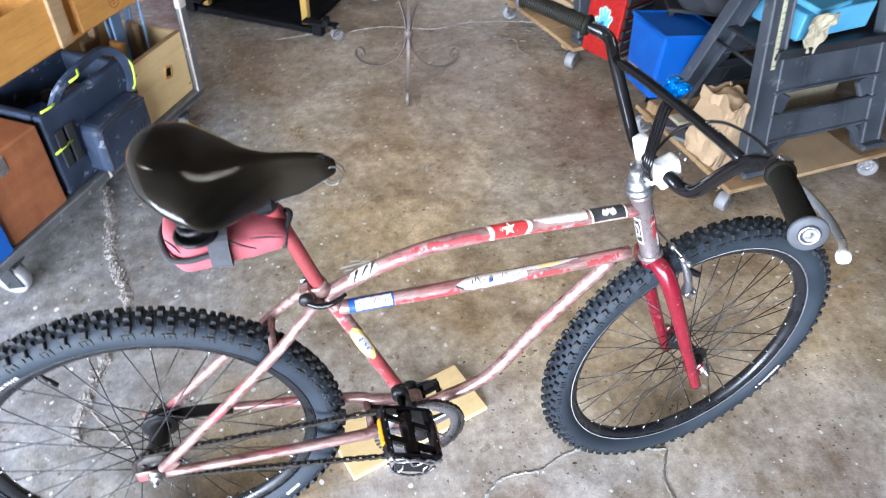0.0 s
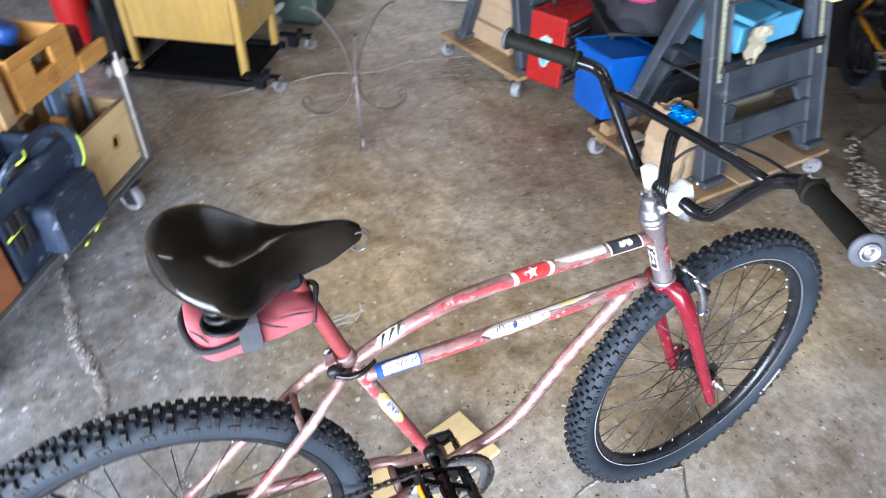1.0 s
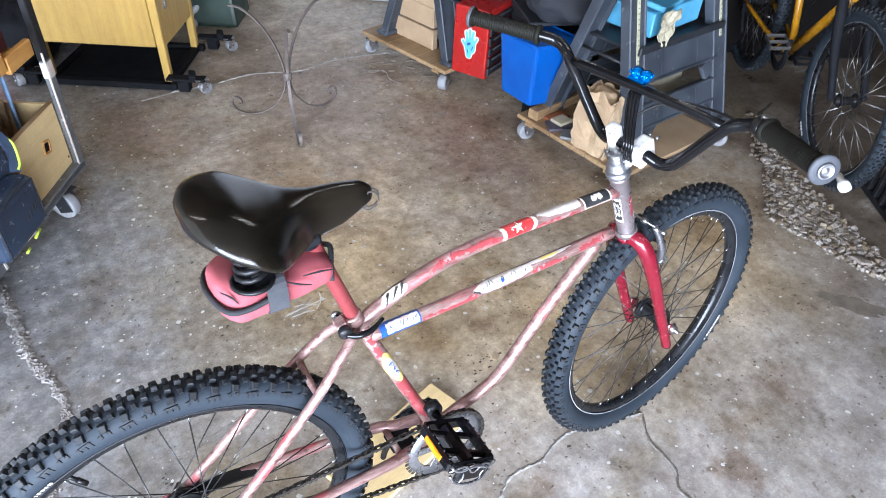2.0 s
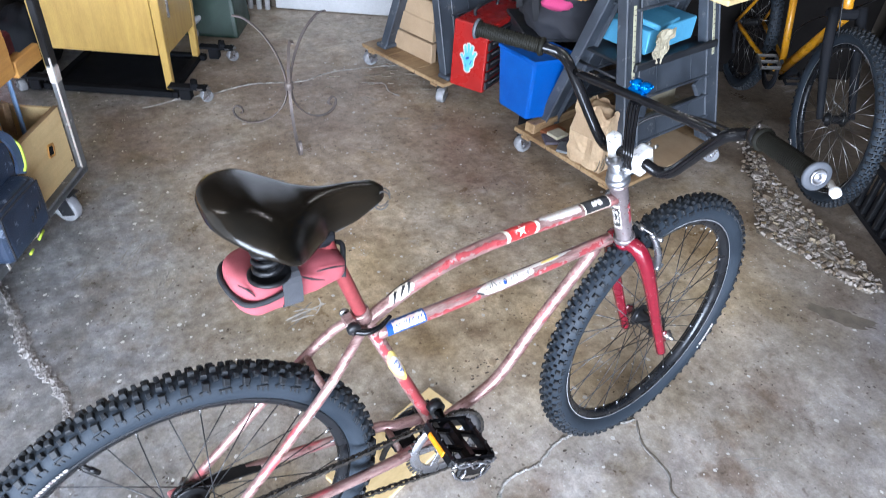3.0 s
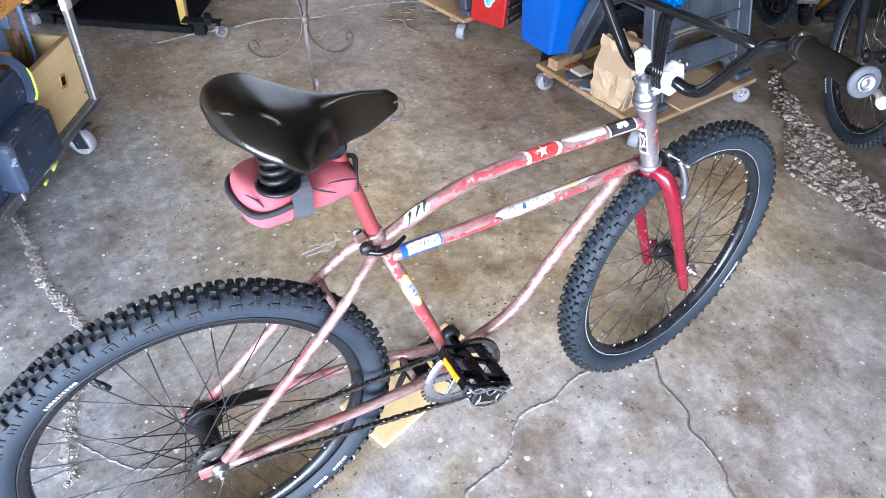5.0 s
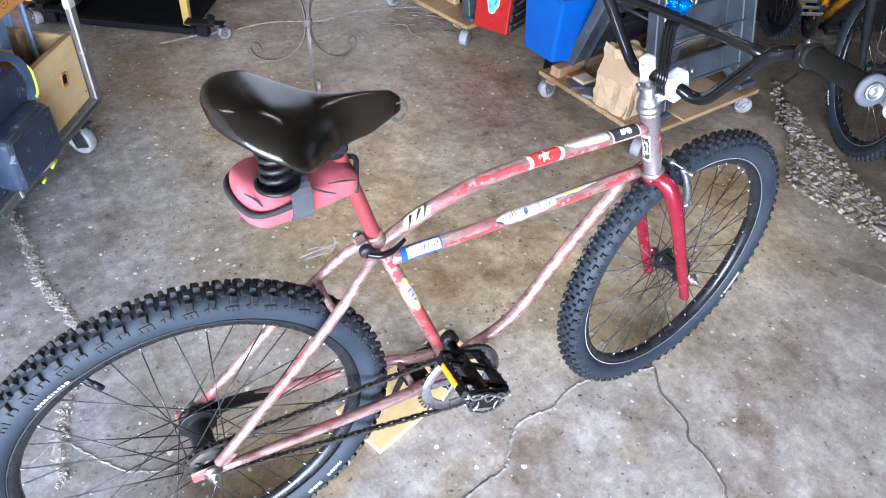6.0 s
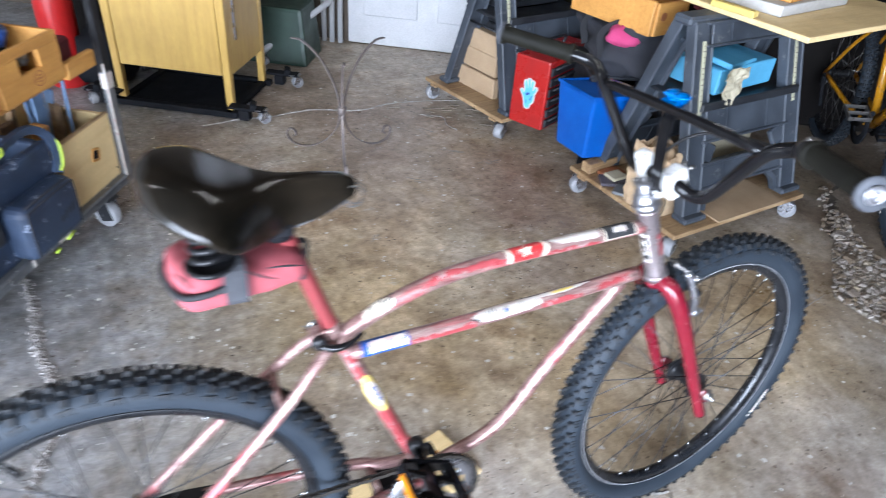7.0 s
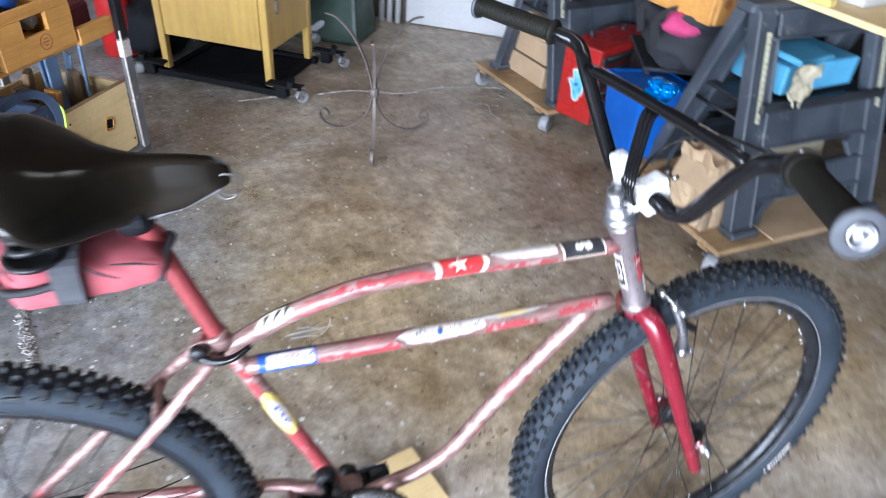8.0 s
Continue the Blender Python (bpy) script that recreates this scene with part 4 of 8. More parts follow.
down_tube = part("down_tube", g, M_FRAME, bike)
g = G()
sweep(g, [(0.318, 0, 0.683), BB], 0.0121, 14)
seat_tube = part("seat_tube", g, M_FRAME, bike)
g = G()
lathe(g, [(0, 0), (0.0195, 0), (0.0195, 0.008), (0.0175, 0.012), (0.0175, (HEAD_TOP - HEAD_LOW).length - 0.012), (0.0195, (HEAD_TOP - HEAD_LOW).length - 0.008), (0.0195, (HEAD_TOP - HEAD_LOW).length), (0, (HEAD_TOP - HEAD_LOW).length)], 20, along(HEAD_LOW, HEAD_TOP))
head_tube = part("head_tube", g, M_HEAD, bike, "bare grey head tube")
g = G()
lathe(g, [(0.0, -0.036), (0.021, -0.036), (0.021, 0.036), (0.0, 0.036)], 20, Matrix.Translation(BB) @ Matrix.Rotation(radians(90), 4, "X"))
part("bottom_bracket_shell", g, M_FRAME, bike)
for s in (-1, 1):
    g = G()
    sweep(g, [(0.318, s * 0.012, 0.662), (0.285, s * 0.030, 0.636), (0.235, s * 0.044, 0.583), (0.14, s * 0.055, 0.483), (0.012, s * 0.064, 0.350)], 0.0085, 10, 5)
    part("seat_stay", g, M_FRAME, bike)
    g = G()
    sweep(g, [(0.465, s * 0.030, 0.300), (0.40, s * 0.036, 0.306), (0.36, s * 0.045, 0.312), (0.18, s * 0.056, 0.325), (0.015, s * 0.064, 0.336)], [0.012, 0.012, 0.011, 0.0095, 0.008], 10, 5)
    part("chain_stay", g, M_FRAME, bike)
    g = G()
    box(g, (0.058, 0.006, 0.026), (-0.004, s * 0.064, 0.336), bevel=0.003)
    box(g, (0.05, 0.0055, 0.02), (0.022, s * 0.064, 0.348), pose(0, 0, 0, 0, -46, 0), bevel=0.003)
    part("dropout", g, M_FRAME, bike)
g = G()
sweep(g, [(0.235, -0.044, 0.583), (0.232, 0, 0.585), (0.235, 0.044, 0.583)], 0.0065, 8)
part("stay_bridge", g, M_FRAME, bike)
g = G()
sweep(g, [(0.385, -0.034, 0.307), (0.385, 0.034, 0.307)], 0.007, 8)
part("chain_stay_bridge", g, M_FRAME, bike)

# axle nuts
for name, x, w, base in (("rear_axle_nut", 0, 0.068, None), ("front_axle_nut", 1.075, 0.056, TURNED)):
    for s in (-1, 1):
        g = G()
        t = Matrix.Translation((x, s * w, 0.337)) @ Matrix.Rotation(radians(90 * s), 4, "X").inverted()
        lathe(g, [(0, 0), (0.015, 0), (0.015, 0.002), (0.0105, 0.003), (0.0105, 0.010), (0.009, 0.011), (0.0048, 0.011), (0.0048, 0.019), (0.003, 0.021), (0, 0.021)], 12, t)
        ob = part(name, g, M_STEEL, bike, "chrome axle nut and washer")
        if base is not None:
            ob.matrix_local = base

# seat post, quick release, saddle with springs, tool bag
g = G()
sweep(g, [(0.322, 0, 0.672), (0.298, 0, 0.745), (0.268, 0, 0.835), (0.258, 0, 0.872)], 0.0118, 12, 3)
part("seat_post", g, mat("red_scuffed_post", (0.30, 0.055, 0.058), (0.22, 0.04, 0.042), 0.35, 0.25, 14, 200, 0.1, wear=0.03, worn=(0.34, 0.22, 0.2)), bike, "scuffed red seat post")
g = G()
lathe(g, [(0.0122, 0), (0.0162, 0), (0.0170, 0.003), (0.0156, 0.006), (0.0156, 0.016), (0.0170, 0.019), (0.0162, 0.022), (0.0122, 0.022)], 18, along((0.322, 0, 0.668), (0.314, 0, 0.69)))
box(g, (0.020, 0.026, 0.020), (0.297, -0.004, 0.675), pose(0, 0, 0, 0, -20, 0), 0.003)
clamp = part("seat_clamp", g, M_FRAME, bike, "worn rose seat clamp")
g = G()
lathe(g, [(0, 0), (0.0105, 0), (0.0115, 0.002), (0.0115, 0.009), (0.0095, 0.012), (0, 0.012)], 16, along((0.296, -0.016, 0.675), (0.295, -0.03, 0.674)))
part("lever_cap", g, M_PLASTIC, clamp)
g = G()
sweep(g, [(0.296, -0.024, 0.671), (0.314, -0.032, 0.668), (0.336, -0.034, 0.672), (0.358, -0.029, 0.684)], [0.0062, 0.0058, 0.0048, 0.0032], 8, 4)
rod(g, (0.297, -0.02, 0.674), (0.297, 0.024, 0.676), 0.0045, 10)
part("quick_release_lever", g, M_BLACK, clamp)
g = G()
lathe(g, [(0, 0), (0.008, 0), (0.009, 0.003), (0.006, 0.008), (0, 0.009)], 12, along((0.297, 0.016, 0.676), (0.297, 0.03, 0.677)))
part("skewer_nut", g, M_STEEL, clamp)

EDGE = [(0, 0), (0.28, -0.008), (0.48, -0.035), (0.60, -0.095), (0.69, -0.20), (0.79, -0.36), (0.885, -0.54), (0.96, -0.74), (1.0, -0.92), (0.99, -1.05), (0.95, -1.10)]
EDGE = [(-y, z) for y, z in EDGE[:0:-1]] + EDGE
g = G()
rows = []
N = 30
for i in range(N + 1):
    s = i / N
    if s < 0.28:
        w = 0.1061 * max(0.03, 1 - ((0.28 - s) / 0.284) ** 1.69) ** 0.445
    else:
        w = 0.0200 + 0.0861 * (0.5 + 0.5 * math.cos(math.pi * min(1, (s - 0.28) / 0.475))) ** 1.35
        w *= 1 - 0.42 * max(0.0, s - 0.72) / 0.28
        if s > 0.93:
            w *= math.sqrt(max(0.05, 1 - ((s - 0.93) / 0.075) ** 2))
    top = float(np.interp(s, (0, 0.05, 0.12, 0.25, 0.38, 0.5, 0.65, 0.8, 0.93, 1.0), (0.957, 0.964, 0.967, 0.9615, 0.946, 0.936, 0.931, 0.929, 0.924, 0.911)))
    drop = float(np.interp(s, (0, 0.15, 0.35, 0.6, 0.8, 0.92, 1.0), (0.018, 0.040, 0.056, 0.060, 0.052, 0.034, 0.016)))
    rows.append([g.verts.new((0.0998 + 0.2613 * s, 0.0011 + 0.0041 * s + w * y, top + drop * z)) for y, z in EDGE])
for a, b in zip(rows, rows[1:]):
    for j in range(len(EDGE) - 1):
        f = g.faces.new((a[j], b[j], b[j + 1], a[j + 1]))
        f.smooth = True
for r in (rows[0][::-1], rows[-1]):
    f = g.faces.new(r)
    f.smooth = True
for a, b in zip(rows, rows[1:]):
    g.faces.new((a[0], a[-1], b[-1], b[0]))
bmesh.ops.recalc_face_normals(g, faces=g.faces[:])
saddle = part("saddle", g, M_LEATHER, bike, "wide glossy black sprung saddle")
sub = saddle.modifiers.new("soft", "SUBSURF")
sub.levels = sub.render_levels = 1
for s in (-1, 1):
    g = G()
    sx, sy = (0.166, -0.046) if s < 0 else (0.187, 0.030)
    coil = [(sx + 0.0185 * math.cos(0.55 * i), sy + 0.0185 * math.sin(0.55 * i), 0.857 + 0.00125 * i) for i in range(46)]
    sweep(g, coil, 0.0041, 7, 1)
    lathe(g, [(0, 0), (0.027, 0), (0.029, 0.002), (0.029, 0.006), (0.024, 0.007), (0.022, 0.004), (0, 0.004)], 20, Matrix.Translation((sx, sy, 0.849)))
    part("coil_spring", g, M_PLASTIC, saddle, "black coil spring")
    g = G()
    sweep(g, [(sx, sy, 0.856), (0.210, s * 0.034, 0.862), (0.235, s * 0.026, 0.868)], 0.0036, 8, 3)
    part("spring_arm", g, M_PLASTIC, saddle)
    g = G()
    sweep(g, [(0.232, s * 0.024, 0.866), (0.270, s * 0.012, 0.868), (0.310, s * 0.007, 0.877), (0.345, s * 0.005, 0.893)], 0.01, flat=(0.003, 0.010), n=4)
    part("saddle_rail", g, M_PLATE, saddle, "dull grey steel underplate")
for k in range(2):
    g = G()
    ringp = [(0.358 + 0.013 * math.cos(a * 0.57) - 0.004 * k, 0.004 - 0.008 * k, 0.892 + 0.0155 * math.sin(a * 0.57)) for a in range(11)]
    sweep(g, ringp, 0.0013, 7, 1)
    part("nose_coil", g, M_STEEL, saddle, "grey wire nose spring")
g = G()
lathe(g, [(0, 0), (0.018, 0), (0.021, 0.01), (0.021, 0.03), (0.014, 0.04), (0, 0.04)], 16, Matrix.Translation((0.256, 0, 0.848)))
box(g, (0.03, 0.055, 0.018), (0.256, 0, 0.868), bevel=0.004)
part("saddle_clamp", g, M_DARKSTEEL, saddle)

g = G()
secs = []
for i in range(13):
    s = i / 12
    x = 0.116 + 0.170 * s
    hw = 0.056 * math.sqrt(max(0.04, 1 - ((0.22 - s) / 0.235) ** 2)) if s < 0.22 else 0.056 - 0.022 * (s - 0.22)
    z0, z1 = 0.780 + 0.022 * max(0, s - 0.35) + (0.012 if i == 0 else 0), 0.847 - 0.014 * s + 0.004 * math.sin(s * 9)
    if i == 12:
        hw, z0, z1 = hw * 0.8, z0 + 0.012, z1 - 0.01
    row = []
    for j in range(20):
        a = 2 * math.pi * j / 20
        cy, cz = math.copysign(abs(math.cos(a)) ** 0.55, math.cos(a)), math.copysign(abs(math.sin(a)) ** 0.55, math.sin(a))
        wob = 0.004 * noise.noise(Vector((x * 40, cy * 2, cz * 2)))
        row.append(g.verts.new((x, cy * (hw + wob), (z0 + z1) / 2 + cz * ((z1 - z0) / 2 + wob))))
    secs.append(row)
for a, b in zip(secs, secs[1:]):
    for j in range(20):
        f = g.faces.new((a[j], b[j], b[(j + 1) % 20], a[(j + 1) % 20]))
        f.smooth = True
g.faces.new(secs[0])
g.faces.new(secs[-1][::-1])
bmesh.ops.recalc_face_normals(g, faces=g.faces[:])
bag = part("saddle_bag", g, M_BAG, bike, "faded red nylon saddle bag")
sub = bag.modifiers.new("soft", "SUBSURF")
sub.levels = sub.render_levels = 1
g = G()
band = [(0.192, 0.061 * math.copysign(abs(math.cos(a)) ** 0.5, math.cos(a)), 0.821 + 0.032 * math.copysign(abs(math.sin(a)) ** 0.5, math.sin(a))) for a in [2 * math.pi * i / 24 for i in range(24)]]
sweep(g, band, 0.01, flat=(0.003, 0.027), n=1, closed=True, up=(1, 0, 0))
part("strap", g, M_STRAP, bag, "wide grey webbing strap")
g = G()
sweep(g, [(0.188, -0.0575, 0.824), (0.15, -0.0580, 0.817), (0.125, -0.047, 0.817), (0.1125, 0, 0.823), (0.125, 0.047, 0.817), (0.16, 0.058, 0.817)], 0.0042, 8, 5)
part("zip", g, M_WEB, bag, "black zip")
# thin black cords stand in for the shade in the bag's creases
for fold in (((0.205, -0.050, 0.838), (0.222, -0.055, 0.830), (0.240, -0.0555, 0.822)), ((0.232, -0.048, 0.835), (0.256, -0.046, 0.832), (0.276, -0.043, 0.826)), ((0.124, -0.042, 0.846), (0.135, -0.049, 0.838), (0.142, -0.054, 0.828))):
    g = G()
    sweep(g, fold, [0.0008, 0.0016, 0.0007], 8, 4)
    part("crease_shade", g, M_WEB, bag)
g = G()
sweep(g, [(0.276, -0.036, 0.80), (0.282, -0.022, 0.822), (0.29, 0, 0.832), (0.282, 0.022, 0.822), (0.276, 0.036, 0.80)], 0.0040, 8, 4)
part("post_strap", g, M_WEB, bag)

# stickers wrapped round the tubes
def tube_point(pts, x, ang, r):
    """A point on the skin of a tube: ang 0 faces the near side, 90 the top."""
    xs = [p[0] for p in pts]
    i = max(0, min(len(xs) - 2, int(np.searchsorted(xs, x)) - 1))
    a, b = Vector(pts[i]), Vector(pts[i + 1])
    d = (b - a).normalized()
    c = a + (b - a) * ((x - a.x) / (b.x - a.x))
    top = Vector((-d.z, 0, d.x))
    return c + (Vector((0, -1, 0)) * math.cos(radians(ang)) + top * math.sin(radians(ang))) * r


def decal(name, pts, x0, x1, lo, hi, material, parent, label="", lift=0.0004, r=0.0125, bow=0.0, slant=0.0, rag=0.0, n=22):
    """A thin sticker on a tube between the angles lo and hi, each a list over its length; rag tears its edges."""
    g = G()
    cols = []
    for i in range(n + 1):
        u = i / n
        a0 = float(np.interp(u, np.linspace(0, 1, len(lo)), lo)) + rag * noise.noise(Vector((x0 * 90, u * 11, 0)))
        a1 = float(np.interp(u, np.linspace(0, 1, len(hi)), hi)) + rag * noise.noise(Vector((x0 * 90, u * 11, 7)))
        col = []
        for j in range(9):
            v = j / 8
            x = x0 + (x1 - x0) * u + bow * (2 * v - 1) ** 2 + slant * (v - 0.5)
            if rag and i in (0, n):
                x += 0.0016 * noise.noise(Vector((x0 * 70, v * 6, i)))
            col.append(g.verts.new(tube_point(pts, x, a0 + (a1 - a0) * v, r + lift)))
        cols.append(col)
    for p, q in zip(cols, cols[1:]):
        for j in range(8):
            f = g.faces.new((p[j], p[j + 1], q[j + 1], q[j]))
            f.smooth = True
    return part(name, g, material, parent, label)


def star(pts, x, ang, size, material, parent, lift=0.0013, r=0.0125):
    g = G()
    c = g.verts.new(tube_point(pts, x, ang, r + lift))
    rim = []
    for i in range(10):
        w = math.pi * i / 5 + 0.4
        k = size * (1 if i % 2 == 0 else 0.42)
        rim.append(g.verts.new(tube_point(pts, x + k * math.cos(w), ang + math.degrees(k * math.sin(w) / r), r + lift)))
    for i in range(10):
        g.faces.new((c, rim[i], rim[(i + 1) % 10]))
    return part("star", g, material, parent)


TOPF, LOWF = [tuple(p) for p in smooth_path(TOP, 6)], [tuple(p) for p in smooth_path(LOW, 6)]
SEAT = [(0.318, 0, 0.683), (0.478, 0, 0.298)]
scrib = random.Random(3)


def scribble(pts, x0, x1, lo, hi, count, material, parent, lift=0.0011, r=0.0125, w=0.0017):
    """Unreadable script as short slanted strokes of uneven size."""
    for i in range(count):
        x = x0 + (x1 - x0) * (i + scrib.uniform(0.1, 0.9)) / count
        a = scrib.uniform(lo, lo + (hi - lo) * 0.45)
        b = scrib.uniform(a + 14, hi)
        decal("script_mark", pts, x, x + w * scrib.uniform(0.6, 1.5), [a, a], [b, b], material, parent, "", lift, r, scrib.uniform(-0.003, 0.003), scrib.uniform(-0.004, 0.006), 0, 4)


# top tube
decal("sticker", TOPF, 0.370, 0.415, [45, 20, 5, 10, 35], [70, 105, 118, 100, 60], M_CREAM, top_tube, "torn cream sticker", rag=22)
for x, sl in ((0.379, 0.012), (0.392, 0.016), (0.404, 0.010)):
    decal("sticker_mark", TOPF, x, x + 0.0035, [15, 22], [92, 80], M_INK, top_tube, "", 0.001, slant=sl, rag=8)
decal("sticker_mark", TOPF, 0.372, 0.418, [98, 108, 104, 92], [112, 122, 118, 100], M_INK, top_tube, "", 0.001, rag=8)
decal("sticker", TOPF, 0.595, 0.660, [-12, -20, -14], [118, 126, 120], M_STRED, top_tube, "red sticker with a cream star", rag=10)
decal("sticker_border", TOPF, 0.592, 0.600, [-14, -18], [120, 122], M_CREAM, top_tube, "", 0.0009, bow=-0.005, slant=-0.006, rag=6)
decal("sticker_border", TOPF, 0.656, 0.663, [-16, -18], [120, 118], M_CREAM, top_tube, "", 0.0009, bow=-0.008, rag=6)
star(TOPF, 0.624, 52, 0.0115, M_CREAM, top_tube)
decal("sticker", TOPF, 0.667, 0.757, [72, 40, 34, 28, 30], [112, 128, 132, 130, 128], M_STICKER, top_tube, "torn white sticker", rag=16)
decal("sticker", TOPF, 0.764, 0.826, [-18, -12, -10], [128, 130, 126], M_INK, top_tube, "black sticker with a white figure", 0.0005, slant=-0.006)
decal("sticker_border", TOPF, 0.763, 0.766, [-18, -18], [128, 128], M_CREAM, top_tube, "", 0.001, slant=-0.006)
decal("sticker_border", TOPF, 0.823, 0.8255, [-10, -10], [126, 126], M_CREAM, top_tube, "", 0.001, slant=-0.004)
decal("sticker_border", TOPF, 0.766, 0.824, [-14, -9], [-8, -3], M_CREAM, top_tube, "", 0.001)
decal("sticker_mark", TOPF, 0.783, 0.807, [38, 30, 52, 22, 40], [60, 84, 76, 92, 62], M_STICKER, top_tube, "", 0.0011, rag=20)
# lower tube
decal("sticker", LOWF, 0.362, 0.437, [-30, -30], [122, 124], M_STBLUE, low_tube, "blue-edged white label sticker")
decal("label_ground", LOWF, 0.373, 0.434, [-6, 0, -4], [84, 88, 86], M_STICKER, low_tube, "", 0.0008, rag=7)
scribble(LOWF, 0.378, 0.430, 22, 70, 9, M_STBLUE, low_tube)
scribble(LOWF, 0.376, 0.434, 88, 112, 6, M_INK, low_tube)
decal("sticker", LOWF, 0.543, 0.668, [44, 4, -8, -4, 2, 8, 26], [58, 96, 112, 118, 112, 104, 92], M_STICKER, low_tube, "long white script-shaped sticker", rag=14, n=34)
decal("sticker_mark", LOWF, 0.543, 0.556, [40, 6], [54, 26], M_INK, low_tube, "", 0.001)
scribble(LOWF, 0.556, 0.662, 30, 92, 13, M_INK, low_tube, w=0.0014)
decal("sticker_mark", LOWF, 0.600, 0.606, [34, 28, 36], [58, 66, 54], M_STBLUE, low_tube, "", 0.0012)
decal("sticker_mark", LOWF, 0.552, 0.660, [100, 114, 118, 110, 98], [106, 121, 125, 117, 103], M_INK, low_tube, "", 0.001, rag=6)
decal("sticker", LOWF, 0.662, 0.762, [72, 62, 60, 66, 84], [96, 102, 104, 102, 92], M_STICKER, low_tube, "thin tapering white and yellow sticker", 0.0006, rag=5)
decal("sticker_mark", LOWF, 0.690, 0.730, [70, 70, 74], [90, 94, 92], M_STYEL, low_tube, "", 0.001, rag=5)
decal("sticker_mark", LOWF, 0.662, 0.762, [98, 103, 104, 90], [102, 107, 108, 94], M_INK, low_tube, "", 0.001)
# seat tube
decal("sticker", SEAT, 0.3605, 0.3965, [12, -40, -62, -50, 2], [22, 82, 100, 88, 30], M_STYEL, seat_tube, "round yellow and white sticker", 0.0005, 0.0121)
decal("label_ground", SEAT, 0.367, 0.391, [10, -26, -34, -26, 8], [26, 56, 66, 58, 24], M_STICKER, seat_tube, "", 0.0009, 0.0121)
decal("sticker_mark", SEAT, 0.3605, 0.3655, [8, -26], [24, 66], M_STYEL, seat_tube, "", 0.0009, 0.0121)
scribble(SEAT, 0.372, 0.387, -12, 46, 9, M_STBLUE, seat_tube, 0.0013, 0.0121, 0.0009)
decal("red_paint", SEAT, 0.397, 0.452, [-60, -30, -44, -20], [110, 90, 104, 60], M_OLDRED, seat_tube, "patch of old red paint", 0.0003, 0.0121, rag=30)

# old red paint left along the undersides, bare metal above
DOWNF = [tuple(p) for p in smooth_path(DOWN, 6)][::-1]
for pts, x0, x1, lo, hi, owner, r in (
        (LOWF, 0.440, 0.548, [-70, -74, -66, -72], [10, 24, 14, 30], low_tube, 0.0125),
        (LOWF, 0.668, 0.745, [-72, -70, -64, -40], [20, 34, 28, 4], low_tube, 0.0125),
        (LOWF, 0.775, 0.835, [-10, 8, 20], [34, 52, 58], low_tube, 0.0125),
        (TOPF, 0.452, 0.520, [8, 22, 30, 34], [30, 62, 74, 58], top_tube, 0.0125),
        (TOPF, 0.505, 0.594, [30, 18, 8, -6], [66, 52, 60, 40], top_tube, 0.0125),
        (TOPF, 0.660, 0.765, [-70, -66, -72, -50], [-4, 12, 18, -8], top_tube, 0.0125),
        (DOWNF, 0.640, 0.705, [-62, -70, -58], [-28, -18, -36], down_tube, 0.0124),
        (DOWNF, 0.715, 0.795, [-66, -70, -74, -60], [-24, -12, -22, -40], down_tube, 0.0124),
        (SEAT, 0.330, 0.362, [-50, -20, -40], [-10, 30, 24], seat_tube, 0.0121)):
    decal("red_paint", pts, x0, x1, lo, hi, M_OLDRED, owner, "patch of old red paint", 0.0003, r, rag=26, n=30)

# ---- fork, headset, stem, bars, brake ----
def fork_part(name, g, material, label="", parent=bike):
    ob = part(name, g, material, parent, label)
    if parent is bike:
        ob.matrix_local = TURNED
    return ob


g = G()
for s in (-1, 1):
    sweep(g, [(0.907, s * 0.010, 0.640), (0.914, s * 0.032, 0.632), (0.928, s * 0.047, 0.60), (0.96, s * 0.053, 0.53), (1.01, s * 0.055, 0.42), (1.058, s * 0.056, 0.318), (1.074, s * 0.056, 0.284)], [0.016, 0.0165, 0.016, 0.0145, 0.0125, 0.0115, 0.0115], 12, 5)
    box(g, (0.034, 0.006, 0.03), (1.07, s * 0.056, 0.335), pose(0, 0, 0, 0, 30, 0), 0.004)
lathe(g, [(0, -0.012), (0.02, -0.012), (0.02, 0.0), (0, 0.0)], 16, along(HEAD_LOW - AXIS * 0.004, HEAD_TOP))
fork = fork_part("fork", g, M_FORK, "glossy red enamel fork")

TOPH = HEAD_TOP + AXIS * 0.001
g = G()
lathe(g, [(0, 0), (0.0215, 0), (0.0235, 0.004), (0.0225, 0.010), (0.019, 0.012), (0.0205, 0.014), (0.0205, 0.021), (0.017, 0.023), (0.0175, 0.030), (0, 0.030)], 20, along(TOPH, TOPH + AXIS))
fork_part("headset", g, M_ALLOY, "silver headset cups")
g = G()
lathe(g, [(0.0195, -0.003), (0.0222, 0.001), (0.0218, 0.009), (0.0195, 0.011)], 20, along(HEAD_LOW, HEAD_TOP))
fork_part("lower_headset", g, M_HEAD, "worn grey lower headset cup")
S0 = TOPH + AXIS * 0.026
ANG = math.degrees(math.atan2(-AXIS.x, AXIS.z))
TILT_STEM = pose(0, 0, 0, 0, -ANG, 0)
STEM = Vector((0.860, 0, 0.846))
g = G()
lathe(g, [(0, 0), (0.0135, 0), (0.0145, 0.003), (0.0145, 0.012), (0.012, 0.016), (0.012, 0.024), (0, 0.024)], 18, along(S0, S0 + AXIS))
stem = fork_part("stem", g, M_ALLOY, "silver stem with white painted clamps")
g = G()
box(g, (0.038, 0.027, 0.046), tuple(STEM + Vector((0.004, -0.026, 0.001))), TILT_STEM, 0.005, 2)
part("clamp_block", g, M_WHITE, stem)
g = G()
